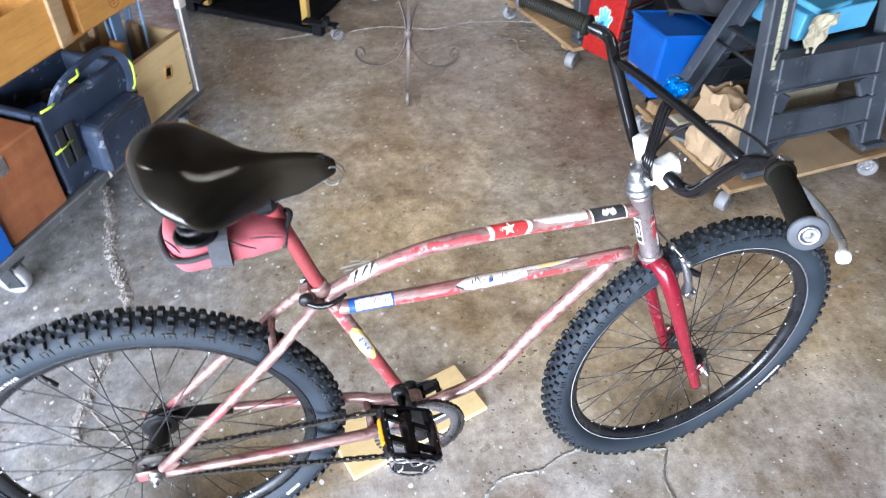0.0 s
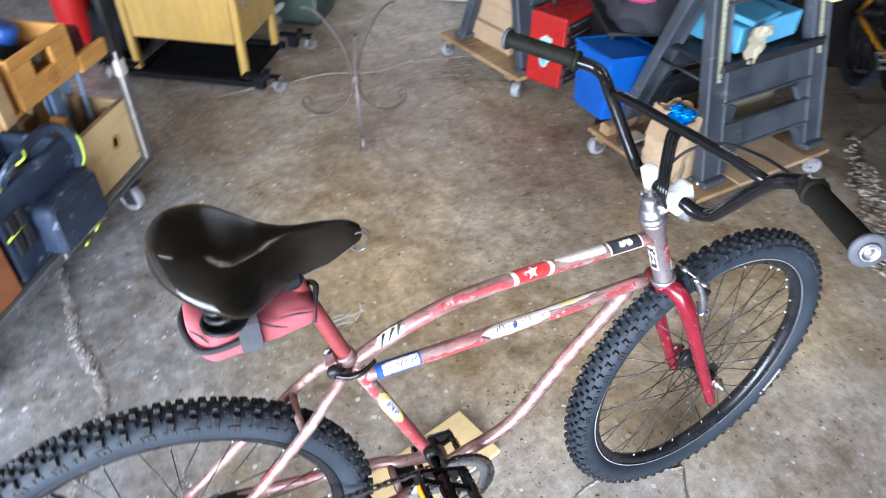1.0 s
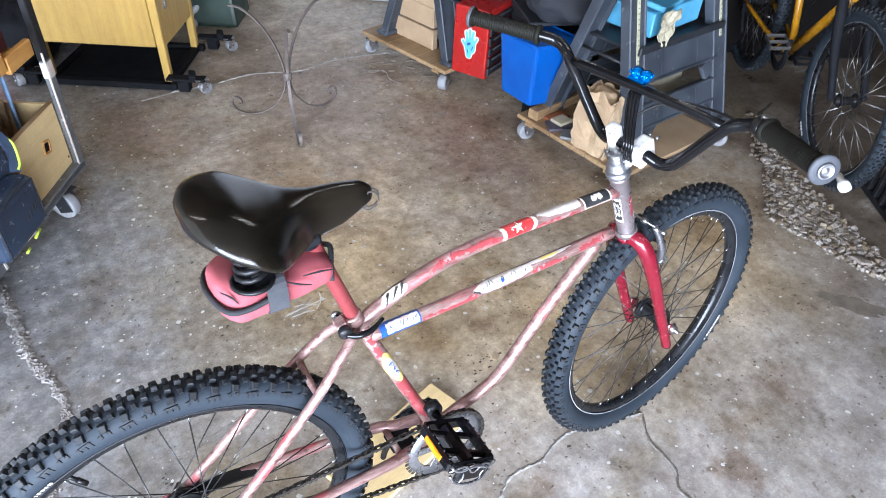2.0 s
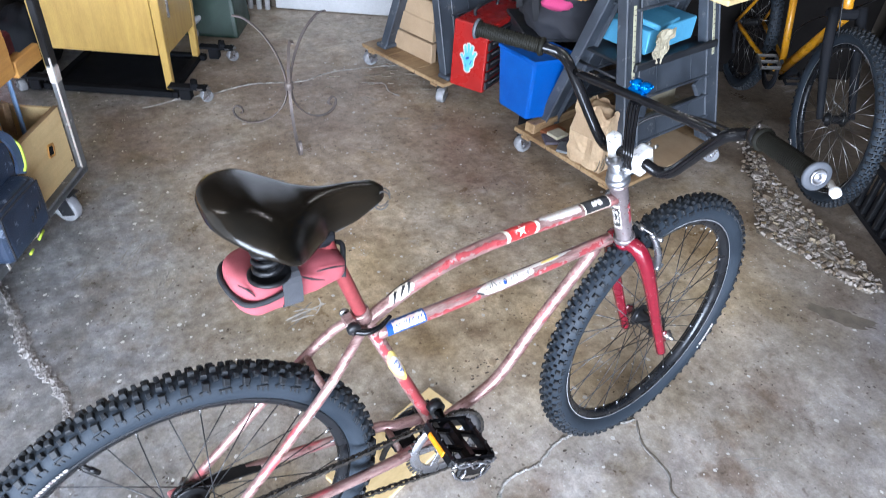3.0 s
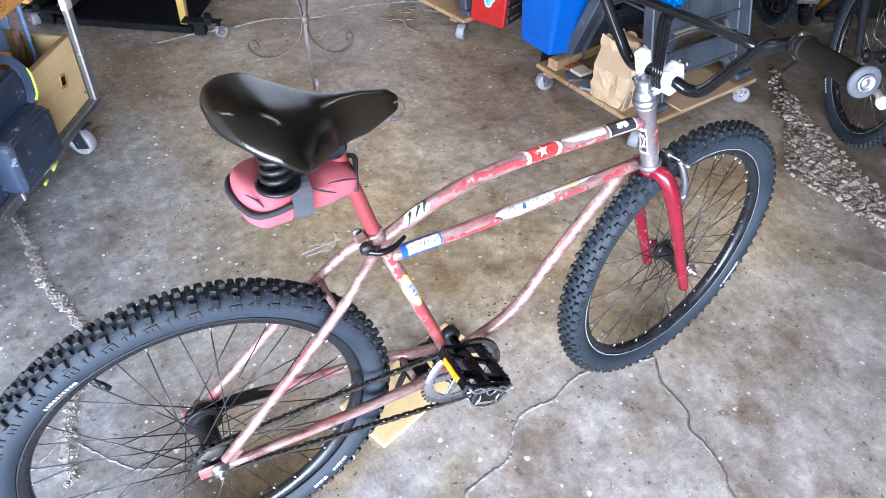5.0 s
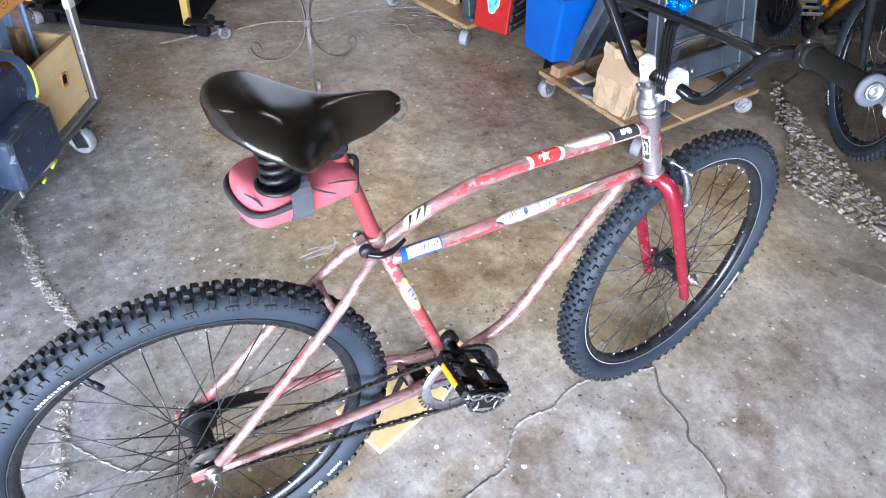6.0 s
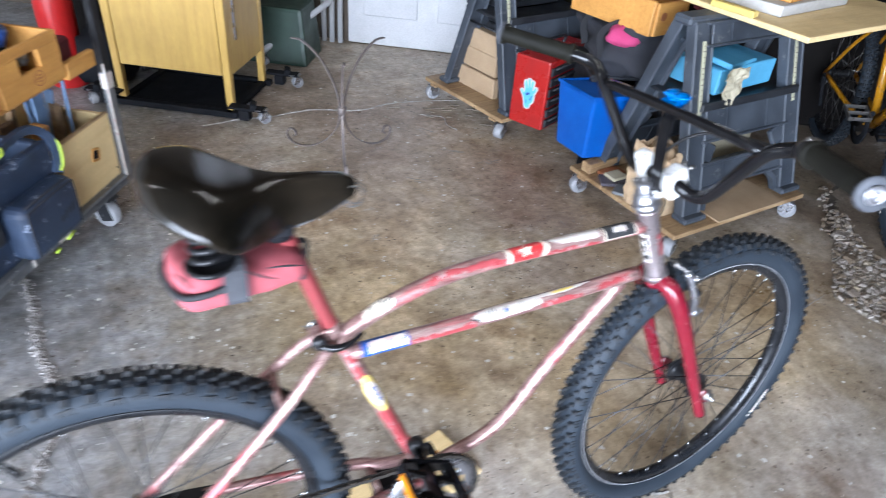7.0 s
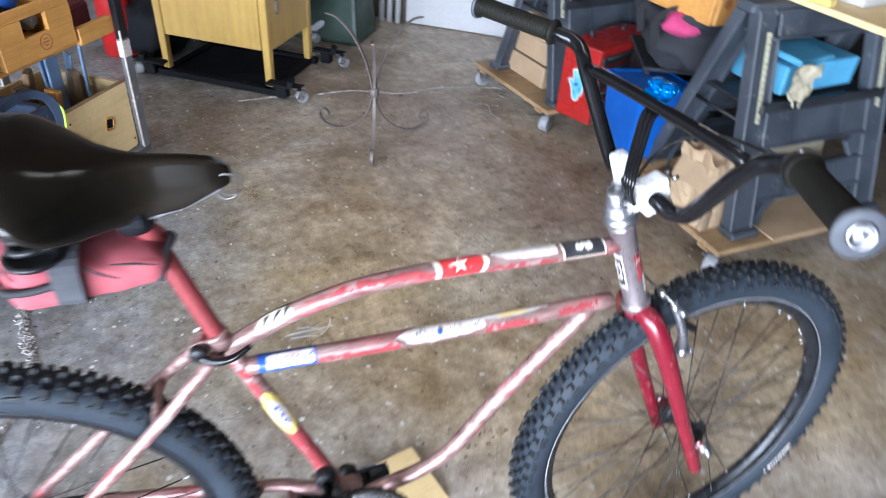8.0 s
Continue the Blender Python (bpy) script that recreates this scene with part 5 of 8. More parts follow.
box(g, (0.022, 0.023, 0.064), tuple(STEM + Vector((-0.004, 0.030, 0.004))), TILT_STEM, 0.006, 2)
part("clamp_block", g, M_WHITE, stem)
g = G()
box(g, (0.034, 0.040, 0.018), tuple(STEM + Vector((-0.004, 0.003, -0.022))), TILT_STEM, 0.005, 2)
part("stem_yoke", g, M_WHITE, stem)
for dz in (-0.020, 0.020):
    g = G()
    c = STEM + Vector((-0.016, 0.030, 0.004 + dz))
    rod(g, c, c + Vector((-0.007, 0, -0.001)), 0.0045, 8)
    part("clamp_bolt", g, M_STEEL, stem)
for y in (-0.034, -0.018):
    for dz in (-0.018, 0.018):
        g = G()
        c = STEM + Vector((0.024, y, 0.005 + dz))
        rod(g, c, c + Vector((0.007, 0, 0.002)), 0.0035, 8)
        part("clamp_bolt", g, M_STEEL, stem)
g = G()
rod(g, STEM + Vector((-0.020, 0.020, -0.018)), STEM + Vector((-0.027, 0.020, -0.020)), 0.006, 10)
box(g, (0.018, 0.022, 0.014), tuple(STEM + Vector((-0.024, 0.006, -0.026))), TILT_STEM, 0.003)
part("wedge_bolt", g, M_ALLOY, stem, "silver wedge bolt")


def bar_side(s):
    return [(0.858, 0.0, 0.848), (0.859, s * 0.036, 0.847), (0.868, s * 0.060, 0.838), (0.873, s * 0.085, 0.846), (0.869, s * 0.115, 0.882), (0.862, s * 0.165, 0.947), (0.868, s * 0.192, 0.964), (0.866, s * 0.214, 0.972), (0.845, s * 0.240, 0.980), (0.777, s * 0.354, 0.994)]


GRIP_IN, GRIP_OUT = (0.845, 0.240, 0.980), (0.777, 0.354, 0.994)
g = G()
sweep(g, bar_side(-1)[::-1][:-1] + bar_side(1), 0.0106, 12, 5)
bars = fork_part("handlebar", g, M_BLACK, "black high-rise handlebar with crossbar")
g = G()
sweep(g, [(0.862, -0.166, 0.950), (0.866, -0.07, 0.951), (0.866, 0.07, 0.951), (0.862, 0.166, 0.950)], 0.0082, 12, 3)
part("crossbar", g, M_BLACK, bars)
for y, w in ((-0.105, 0.004), (-0.098, 0.003), (-0.092, 0.005), (-0.084, 0.003), (-0.078, 0.004), (0.108, 0.004), (0.115, 0.005), (0.123, 0.003), (0.129, 0.004)):
    g = G()
    sweep(g, [(0.8655, y, 0.951), (0.8655, y + w, 0.951)], 0.0086, 12, 1, arc=(52, 100))
    part("bar_mark", g, M_STICKER, bars, "worn white mark")
for s in (-1, 1):
    a, b = [Vector((p[0], s * p[1], p[2])) for p in (GRIP_IN, GRIP_OUT)]
    g = G()
    ln = (b - a).length
    prof = [(0.0, -0.004), (0.017, -0.004), (0.0185, 0.0), (0.017, 0.004), (0.0145, 0.005)]
    k = 26
    for i in range(k):
        h = 0.006 + (ln - 0.012) * i / k
        prof += [(0.0136, h), (0.0146, h + 0.001), (0.0146, h + 0.0026), (0.0136, h + 0.0034)]
    prof += [(0.015, ln - 0.005), (0.018, ln - 0.004), (0.018, ln - 0.001), (0.0, ln - 0.001)]
    lathe(g, prof, 22, along(a, b))
    grip = part("grip", g, M_GRIP, bars, "black ribbed rubber grip")
    g = G()
    d = (b - a).normalized()
    lathe(g, [(0, -0.001), (0.0185, -0.001), (0.0202, 0.001), (0.0202, 0.004), (0.0182, 0.0055), (0.012, 0.006), (0.0, 0.006)], 26, along(b, b + d))
    plug = part("end_flange", g, M_CLEAR, grip, "frosted grey plastic bar end")
    g = G()
    lathe(g, [(0.0, 0.006), (0.0105, 0.006), (0.0115, 0.0075), (0.0105, 0.009), (0.0085, 0.009), (0.008, 0.007), (0.004, 0.007), (0.003, 0.0085), (0, 0.0085)], 22, along(b, b + d))
    part("end_plug", g, M_ALLOY, grip, "silver bar end plug")
tip = Vector((0.837, -0.361, 0.957))
g = G()
lathe(g, [(0, 0), (0.0045, 0.0), (0.0048, 0.012), (0.007, 0.015), (0.0083, 0.020), (0.007, 0.0265), (0, 0.028)], 12, along(tip + Vector((0.008, 0.012, 0.004)), tip + Vector((-0.018, -0.024, -0.008))))
part("lever_tip", g, M_WHITE, bars, "white ball-ended lever tip")
# brake lever below the near grip
g = G()
lathe(g, [(0.0115, 0), (0.0155, 0.001), (0.0155, 0.018), (0.0115, 0.019)], 16, along((0.863, -0.217, 0.973), (0.848, -0.236, 0.979)))
part("lever_collar", g, M_PLASTIC, bars)
g = G()
box(g, (0.022, 0.02, 0.02), (0.868, -0.226, 0.964), bevel=0.004)
sweep(g, [(0.874, -0.226, 0.960), (0.886, -0.250, 0.952), (0.872, -0.305, 0.953), (0.846, -0.349, 0.959)], [0.005, 0.0055, 0.005, 0.0045], 8, 5)
part("brake_lever", g, M_CARTGREY, bars, "dull silver brake lever")
g = G()
rod(g, (0.856, -0.226, 0.989), (0.852, -0.222, 0.995), 0.0032, 8)
box(g, (0.014, 0.018, 0.008), (0.858, -0.228, 0.990), bevel=0.002)
part("lever_clamp", g, M_STEEL, bars)

# blue bell on the crossbar
g = G()
for y in (0.012, 0.031):
    lathe(g, [(0, -0.009), (0.008, -0.009), (0.0105, -0.004), (0.0112, 0.002), (0.0098, 0.007), (0.006, 0.0103), (0, 0.0112)], 20, Matrix.Translation((0.884, y, 0.966)))
    for i in range(8):
        a = 2 * math.pi * i / 8
        lathe(g, [(0, 0.0), (0.0035, 0.0), (0.0025, 0.003), (0, 0.0035)], 8, along((0.884 + 0.0106 * math.cos(a), y + 0.0106 * math.sin(a), 0.969), (0.884 + 0.05 * math.cos(a), y + 0.05 * math.sin(a), 0.983)))
box(g, (0.018, 0.036, 0.01), (0.877, 0.022, 0.958), bevel=0.003)
part("bell", g, M_BELL, bars, "shiny blue twin bell")

# cables from the crossbar down over the stem
for i, (y, x, r) in enumerate(((0.003, 0.858, 0.0031), (0.010, 0.857, 0.0033), (0.017, 0.857, 0.0033), (0.024, 0.859, 0.0028))):
    g = G()
    q = -0.027 + 0.0058 * i
    sweep(g, [(x + 0.022, y + 0.003, 0.941), (x + 0.006, y, 0.937), (0.8495, y * 0.62 + q * 0.38, 0.908), (0.831, q, 0.868), (0.834, q + 0.002, 0.848), (0.843, q + 0.004, 0.832)], r, 8, 5)
    part("cable", g, M_BLACK, bars, "black cable housing")
g = G()
sweep(g, [(0.872, -0.222, 0.966), (0.93, -0.15, 0.935), (0.962, -0.07, 0.918), (0.958, 0.0, 0.905), (0.925, 0.045, 0.87), (0.89, 0.055, 0.80), (0.89, 0.04, 0.74), (0.925, 0.04, 0.67)], 0.0026, 8, 6)
part("brake_cable", g, M_PLASTIC, bars, "thin black brake cable")
# front rim brake: two arms, pads, noodle
for s in (-1, 1):
    g = G()
    sweep(g, [(0.968, s * 0.044, 0.575), (0.960, s * 0.052, 0.606), (0.948, s * 0.049, 0.640), (0.936, s * 0.041, 0.667)], [0.0092, 0.0082, 0.0068, 0.0062], 10, 4)
    arm = part("brake_arm", g, M_ALLOY, fork, "polished alloy brake arm")
    g = G()
    box(g, (0.022, 0.018, 0.016), (0.972, s * 0.046, 0.575), pose(0, 0, 0, 0, 35, 0), 0.004)
    rod(g, (0.985, s * 0.052, 0.575), (0.985, s * 0.022, 0.575), 0.0045, 8)
    part("pad_holder", g, M_ALLOY, fork)
    g = G()
    rod(g, (0.940, s * 0.046, 0.660), (0.940, s * 0.064, 0.663), 0.0045, 8)
    part("cable_bolt", g, M_ALLOY, fork)
    g = G()
    box(g, (0.05, 0.01, 0.012), (0.992, s * 0.021, 0.600), pose(0, 0, 0, 0, 35, 0), 0.003)
    part("brake_pad", g, M_PLASTIC, fork)
g = G()
rod(g, (0.937, -0.045, 0.666), (0.936, 0.05, 0.668), 0.0022, 6)
lathe(g, [(0, 0), (0.006, 0), (0.006, 0.012), (0, 0.012)], 8, along((0.936, -0.02, 0.667), (0.936, 0.05, 0.668)))
part("brake_wire", g, M_STEEL, fork)
def head_patch(name, a0, a1, h0, h1, material, label="", r=0.0179):
    """A ragged remnant of paint on the head tube: angles from the near side towards the front, heights along it."""
    g = G()
    fwd = Vector((AXIS.z, 0, -AXIS.x))
    cols = []
    for i in range(9):
        row = []
        for j in range(9):
            a = radians(a0 + (a1 - a0) * i / 8 + 9 * noise.noise(Vector((j * 0.9, a0, 1))))
            h = h0 + (h1 - h0) * j / 8 + 0.006 * noise.noise(Vector((i * 0.8, a1, 5)))
            row.append(g.verts.new(HEAD_LOW + AXIS * h + (Vector((0, -1, 0)) * math.cos(a) + fwd * math.sin(a)) * r))
        cols.append(row)
    for p, q in zip(cols, cols[1:]):
        for j in range(8):
            g.faces.new((p[j], q[j], q[j + 1], p[j + 1])).smooth = True
    part(name, g, material, head_tube, label)


head_patch("red_paint", 8, 48, 0.058, 0.108, M_OLDRED, "patch of old red paint")
head_patch("white_paint", 34, 62, 0.034, 0.066, M_STICKER, "flake of white paint")
head_patch("badge", -104, -44, 0.048, 0.112, M_STICKER, "white and black badge sticker", 0.0181)
head_patch("badge_ground", -98, -51, 0.054, 0.106, M_INK, "", 0.0184)
head_patch("badge_mark", -90, -82, 0.060, 0.100, M_STICKER, "", 0.0187)
head_patch("badge_mark", -84, -60, 0.092, 0.098, M_STICKER, "", 0.0187)
head_patch("badge_mark", -78, -58, 0.066, 0.074, M_STICKER, "", 0.0187)
head_patch("badge_mark", -66, -60, 0.076, 0.094, M_STICKER, "", 0.0187)

# ---- cranks, pedals, chain ----
g = G()
ring_band(g, 0.062, 0.083, -0.048, -0.044, 84)
for i in range(5):
    a = 2 * math.pi * i / 5 + 0.5
    box(g, (0.062, 0.004, 0.017), (0.034 * math.cos(a), -0.046, 0.034 * math.sin(a)), pose(0, 0, 0, 0, -math.degrees(a), 0), 0.001)
ring = part("chainring", g, M_ALLOY, bike, "grey alloy chainring")
ring.matrix_local = Matrix.Translation(BB)
g = G()
for i in range(42):
    a = 2 * math.pi * i / 42
    box(g, (0.009, 0.003, 0.0062), (0.0862 * math.cos(a), -0.046, 0.0862 * math.sin(a)), pose(0, 0, 0, 0, -math.degrees(a), 0), 0.0008)
part("teeth", g, M_CHAIN, ring)
CR = Vector((-0.042, 0, 0.152))
for s in (-1, 1):
    end = BB + CR * (-s)
    g = G()
    sweep(g, [BB + Vector((0, s * 0.052, 0)), BB + CR * (-s * 0.5) + Vector((0, s * 0.058, 0)), end + Vector((0, s * 0.062, 0))], [0.015, 0.0115, 0.0125], 10, 4)
    lathe(g, [(0, 0), (0.017, 0), (0.017, 0.016), (0.012, 0.02), (0, 0.02)], 16, along(BB + Vector((0, s * 0.045, 0)), BB + Vector((0, s * 0.1, 0))))
    lathe(g, [(0, 0), (0.0155, 0), (0.0155, 0.017), (0, 0.017)], 14, along(end + Vector((0, s * 0.054, 0)), end + Vector((0, s * 0.1, 0))))
    crank = part("crank_arm", g, M_PLASTIC, bike, "black crank arm")
    tilt = pose(0, 0, 0, 0, 24 if s < 0 else -12, 0)
    base = Matrix.Translation(end + Vector((0, s * (0.146 if s < 0 else 0.118), -0.004))) @ tilt
    g = G()
    for yy in (-0.047, 0.047):
        box(g, (0.094, 0.008, 0.024), (0, yy, 0), bevel=0.004)
    for xx in (-0.045, 0.045):
        box(g, (0.012, 0.094, 0.022), (xx, 0, 0), bevel=0.004)
    box(g, (0.026, 0.094, 0.022), (0, 0, -0.002), bevel=0.008)
    rod(g, (0, -s * 0.085, 0), (0, s * 0.02, 0), 0.008, 10)
    box(g, (0.066, 0.010, 0.03), (0, s * 0.052, -0.012), bevel=0.004)
    for yy, w in ((-0.020, 0.012), (0.022, 0.010)):
        box(g, (0.086, w, 0.012), (0, yy, 0), pose(0, 0, 0, 0, 0, 14 * s), 0.003)
    for xx in (-0.045, 0.045):
        for i in range(5):
            lathe(g, [(0.0025, 0), (0.0018, 0.004), (0, 0.0042)], 6, Matrix.Translation((xx, -0.036 + i * 0.018, 0.0105)))
    pedal = part("pedal", g, M_BLACK, bike, "black platform pedal")
    pedal.matrix_local = base
    for xx in (-0.0525, 0.0525):
        g = G()
        box(g, (0.004, 0.05, 0.012), (xx, 0, 0), bevel=0.0015)
        part("reflector", g, M_AMBER, pedal, "amber reflector")
    g = G()
    yy = s * 0.0522
    sweep(g, [(-0.048, yy * 0.97, 0.006), (-0.03, yy * 1.04, -0.002), (0, yy * 1.08, 0.008), (0.03, yy * 1.04, -0.002), (0.048, yy * 0.97, 0.006)], 0.003, 8, 4)
    sweep(g, [(-0.048, yy * 0.97, -0.004), (-0.02, yy * 1.05, 0.008), (0, yy * 1.08, -0.008), (0.02, yy * 1.05, 0.008), (0.048, yy * 0.97, -0.004)], 0.002, 8, 4)
    sweep(g, [(-0.044, yy, -0.012), (-0.03, yy * 1.08, -0.026), (0, yy * 1.14, -0.031), (0.03, yy * 1.08, -0.026), (0.044, yy, -0.012)], 0.0026, 8, 4)
    for k in (-0.022, 0.026):
        sweep(g, [(k * 1.1, yy * 1.03, 0.0), (k * 0.8, yy * 1.10, -0.015), (k, yy * 1.10, -0.028)], 0.0018, 6, 3)
    part("worn_edge", g, M_ALLOY, pedal, "bare worn metal edge")

g = G()
lathe(g, [(0.0, -0.053), (0.022, -0.053), (0.034, -0.050), (0.0365, -0.046), (0.034, -0.042), (0.0, -0.040)], 24, Matrix.Translation((0, 0, 0.337)) @ Matrix.Rotation(radians(-90), 4, "X"))
for i in range(18):
    a = 2 * math.pi * i / 18
    box(g, (0.008, 0.003, 0.006), (0.038 * math.cos(a), -0.046, 0.337 + 0.038 * math.sin(a)), pose(0, 0, 0, 0, -math.degrees(a), 0), 0.0008)
for i in range(3):
    a = 2.1 * i + 0.4
    rod(g, (0.024 * math.cos(a), -0.056, 0.337 + 0.024 * math.sin(a)), (0.024 * math.cos(a), -0.050, 0.337 + 0.024 * math.sin(a)), 0.0042, 8)
part("rear_cog", g, M_CHAIN, bike, "dark oily rear cog")

# chain: a loop of links round both sprockets
loop = []
R1, R2, C1, C2 = 0.0865, 0.0385, Vector((BB.x, -0.046, BB.z)), Vector((0, -0.046, 0.337))
dv = C1 - C2
base = math.atan2(dv.z, dv.x)
off = math.acos((R1 - R2) / dv.length)
for i in range(40):
    a = base + off - (2 * off) * i / 39
    loop.append(C1 + Vector((R1 * math.cos(a), 0, R1 * math.sin(a))))
for i in range(30):
    a = base - off - (2 * math.pi - 2 * off) * i / 29
    loop.append(C2 + Vector((R2 * math.cos(a), 0, R2 * math.sin(a))))
lens = [0.0]
pts = loop + [loop[0]]
for a, b in zip(pts, pts[1:]):
    lens.append(lens[-1] + (b - a).length)
links = int(lens[-1] / 0.0127)
verts, faces = [], []
for i in range(links):
    d0, d1 = lens[-1] * i / links, lens[-1] * (i + 1) / links
    p0, p1 = [Vector([float(np.interp(d, lens, [p[k] for p in pts])) for k in range(3)]) for d in (d0, d1)]
    t = (p1 - p0).normalized()
    n2 = Vector((-t.z, 0, t.x))
    wide = 0.0034 if i % 2 else 0.0022
    for sy in (-1, 1):
        q = len(verts)
        for y in (sy * wide, sy * (wide + 0.0012)):
            for ex, ez in ((-0.002, -0.0026), (0.0, -0.0042), (0.0063, -0.003), (0.0127, -0.0042), (0.0147, -0.0026), (0.0147, 0.0026), (0.0127, 0.0042), (0.0063, 0.003), (0.0, 0.0042), (-0.002, 0.0026)):
                verts.append(p0 + t * ex + n2 * ez + Vector((0, y, 0)))
        faces += [tuple(q + j for j in range(10)), tuple(q + 10 + j for j in range(9, -1, -1))]
        faces += [(q + j, q + 10 + j, q + 10 + (j + 1) % 10, q + (j + 1) % 10) for j in range(10)]
    q = len(verts)
    for y in (-0.0022, 0.0022):
        for k in range(6):
            a = math.pi * k / 3
            verts.append(p0 + t * (0.0036 * math.cos(a)) + n2 * (0.0036 * math.sin(a)) + Vector((0, y, 0)))
    faces += [(q + j, q + (j + 1) % 6, q + 6 + (j + 1) % 6, q + 6 + j) for j in range(6)]
me = bpy.data.meshes.new("chain")
me.from_pydata(verts, [], faces)
me.materials.append(M_CHAIN)
chain = new("chain", me)
chain.parent = bike
tagged(chain, "oily dark roller chain")

# coaster brake arm, kickstand
g = G()
sweep(g, [(0.0, 0.052, 0.338), (0.06, 0.052, 0.343), (0.13, 0.054, 0.332)], 0.006, flat=(0.004, 0.026), n=3, up=(0, 1, 0))
lathe(g, [(0, 0), (0.03, 0), (0.03, 0.008), (0, 0.008)], 20, along((0, 0.046, 0.337), (0, 0.1, 0.337)))
part("brake_reaction_arm", g, M_PLASTIC, bike, "black coaster brake arm")
g = G()
box(g, (0.05, 0.05, 0.016), (0.405, 0.01, 0.293), bevel=0.004)
sweep(g, [(0.405, 0.02, 0.288), (0.41, 0.05, 0.25), (0.43, 0.13, 0.09), (0.436, 0.158, 0.022)], 0.007, 10, 4)
part("kickstand", g, M_DARKSTEEL, bike, "dark steel kickstand")

g = G()
box(g, (0.375, 0.153, 0.014), bevel=0.002)
solo("plywood_board", g, M_PLY, "small pale plywood board lying on the floor", "board", pose(0.499, 0.190, 0.0072, 0, 0, 19))

# ---- dollies, sawhorses and the bench ----
def caster(parent, at, turn=0.0, r=0.032, wide=0.022, tyre=M_CASTER, metal=M_ALLOY):
    base = Matrix.Translation(at) @ pose(0, 0, 0, 0, 0, turn)
    g = G()
    box(g, (0.06, 0.05, 0.004), (0, 0, 2 * r + 0.016), bevel=0.001)
    lathe(g, [(0, 2 * r + 0.006), (0.018, 2 * r + 0.006), (0.018, 2 * r + 0.014), (0, 2 * r + 0.014)], 14)
    for s in (-1, 1):
        box(g, (r * 1.15, 0.003, r * 1.55), (0.010, s * (wide / 2 + 0.004), r * 1.36), pose(0, 0, 0, 0, 18, 0), 0.001)
    rod(g, (0.016, -wide / 2 - 0.009, r), (0.016, wide / 2 + 0.009, r), 0.005, 8)
    c = part("caster", g, metal, parent, "swivel caster fork")
    c.matrix_local = base
    g = G()
    lathe(g, [(0, -wide / 2), (r * 0.6, -wide / 2), (r * 0.65, -wide / 2 - 0.001), (r * 0.94, -wide / 2), (r, -wide / 3), (r, wide / 3), (r * 0.94, wide / 2), (r * 0.65, wide / 2 + 0.001), (0, wide / 2)], 24, Matrix.Translation((0.016, 0, r)) @ Matrix.Rotation(radians(90), 4, "X"))
    part("wheel", g, tyre, c, "grey rubber wheel")
    return c


def dolly(label, corner, angle, length, depth, boards):
    """A wooden platform on four casters; corner is its near outer corner, length along its x."""
    d = thing("dolly", label, "dolly", Matrix.Translation((*corner, 0)) @ pose(0, 0, 0, 0, 0, angle), "dollies under the bench")
    for i in range(boards):
        g = G()
        w = depth / boards
        box(g, (length, w - 0.004, 0.019), (length / 2, w * (i + 0.5), 0.098), bevel=0.0025)
        part("deck_board", g, M_PINE, d)
    for y in (0.07, depth - 0.07):
        g = G()
        box(g, (length, 0.045, 0.012), (length / 2, y, 0.082), bevel=0.002)
        part("batten", g, M_PINE, d)
    for x, y, t in ((0.042, 0.042, 205), (length - 0.042, 0.042, -50), (0.042, depth - 0.042, 160), (length - 0.042, depth - 0.042, 10)):
        caster(d, (x, y, 0), t, r=0.0345, wide=0.036)
    return d


dolly("pine board dolly on casters under the near sawhorse", (1.703, 0.762), 8.0, 0.72, 0.57, 3)
dolly("pine board dolly on casters under the far sawhorse", (1.548, 1.790), 14.0, 0.76, 0.60, 3)


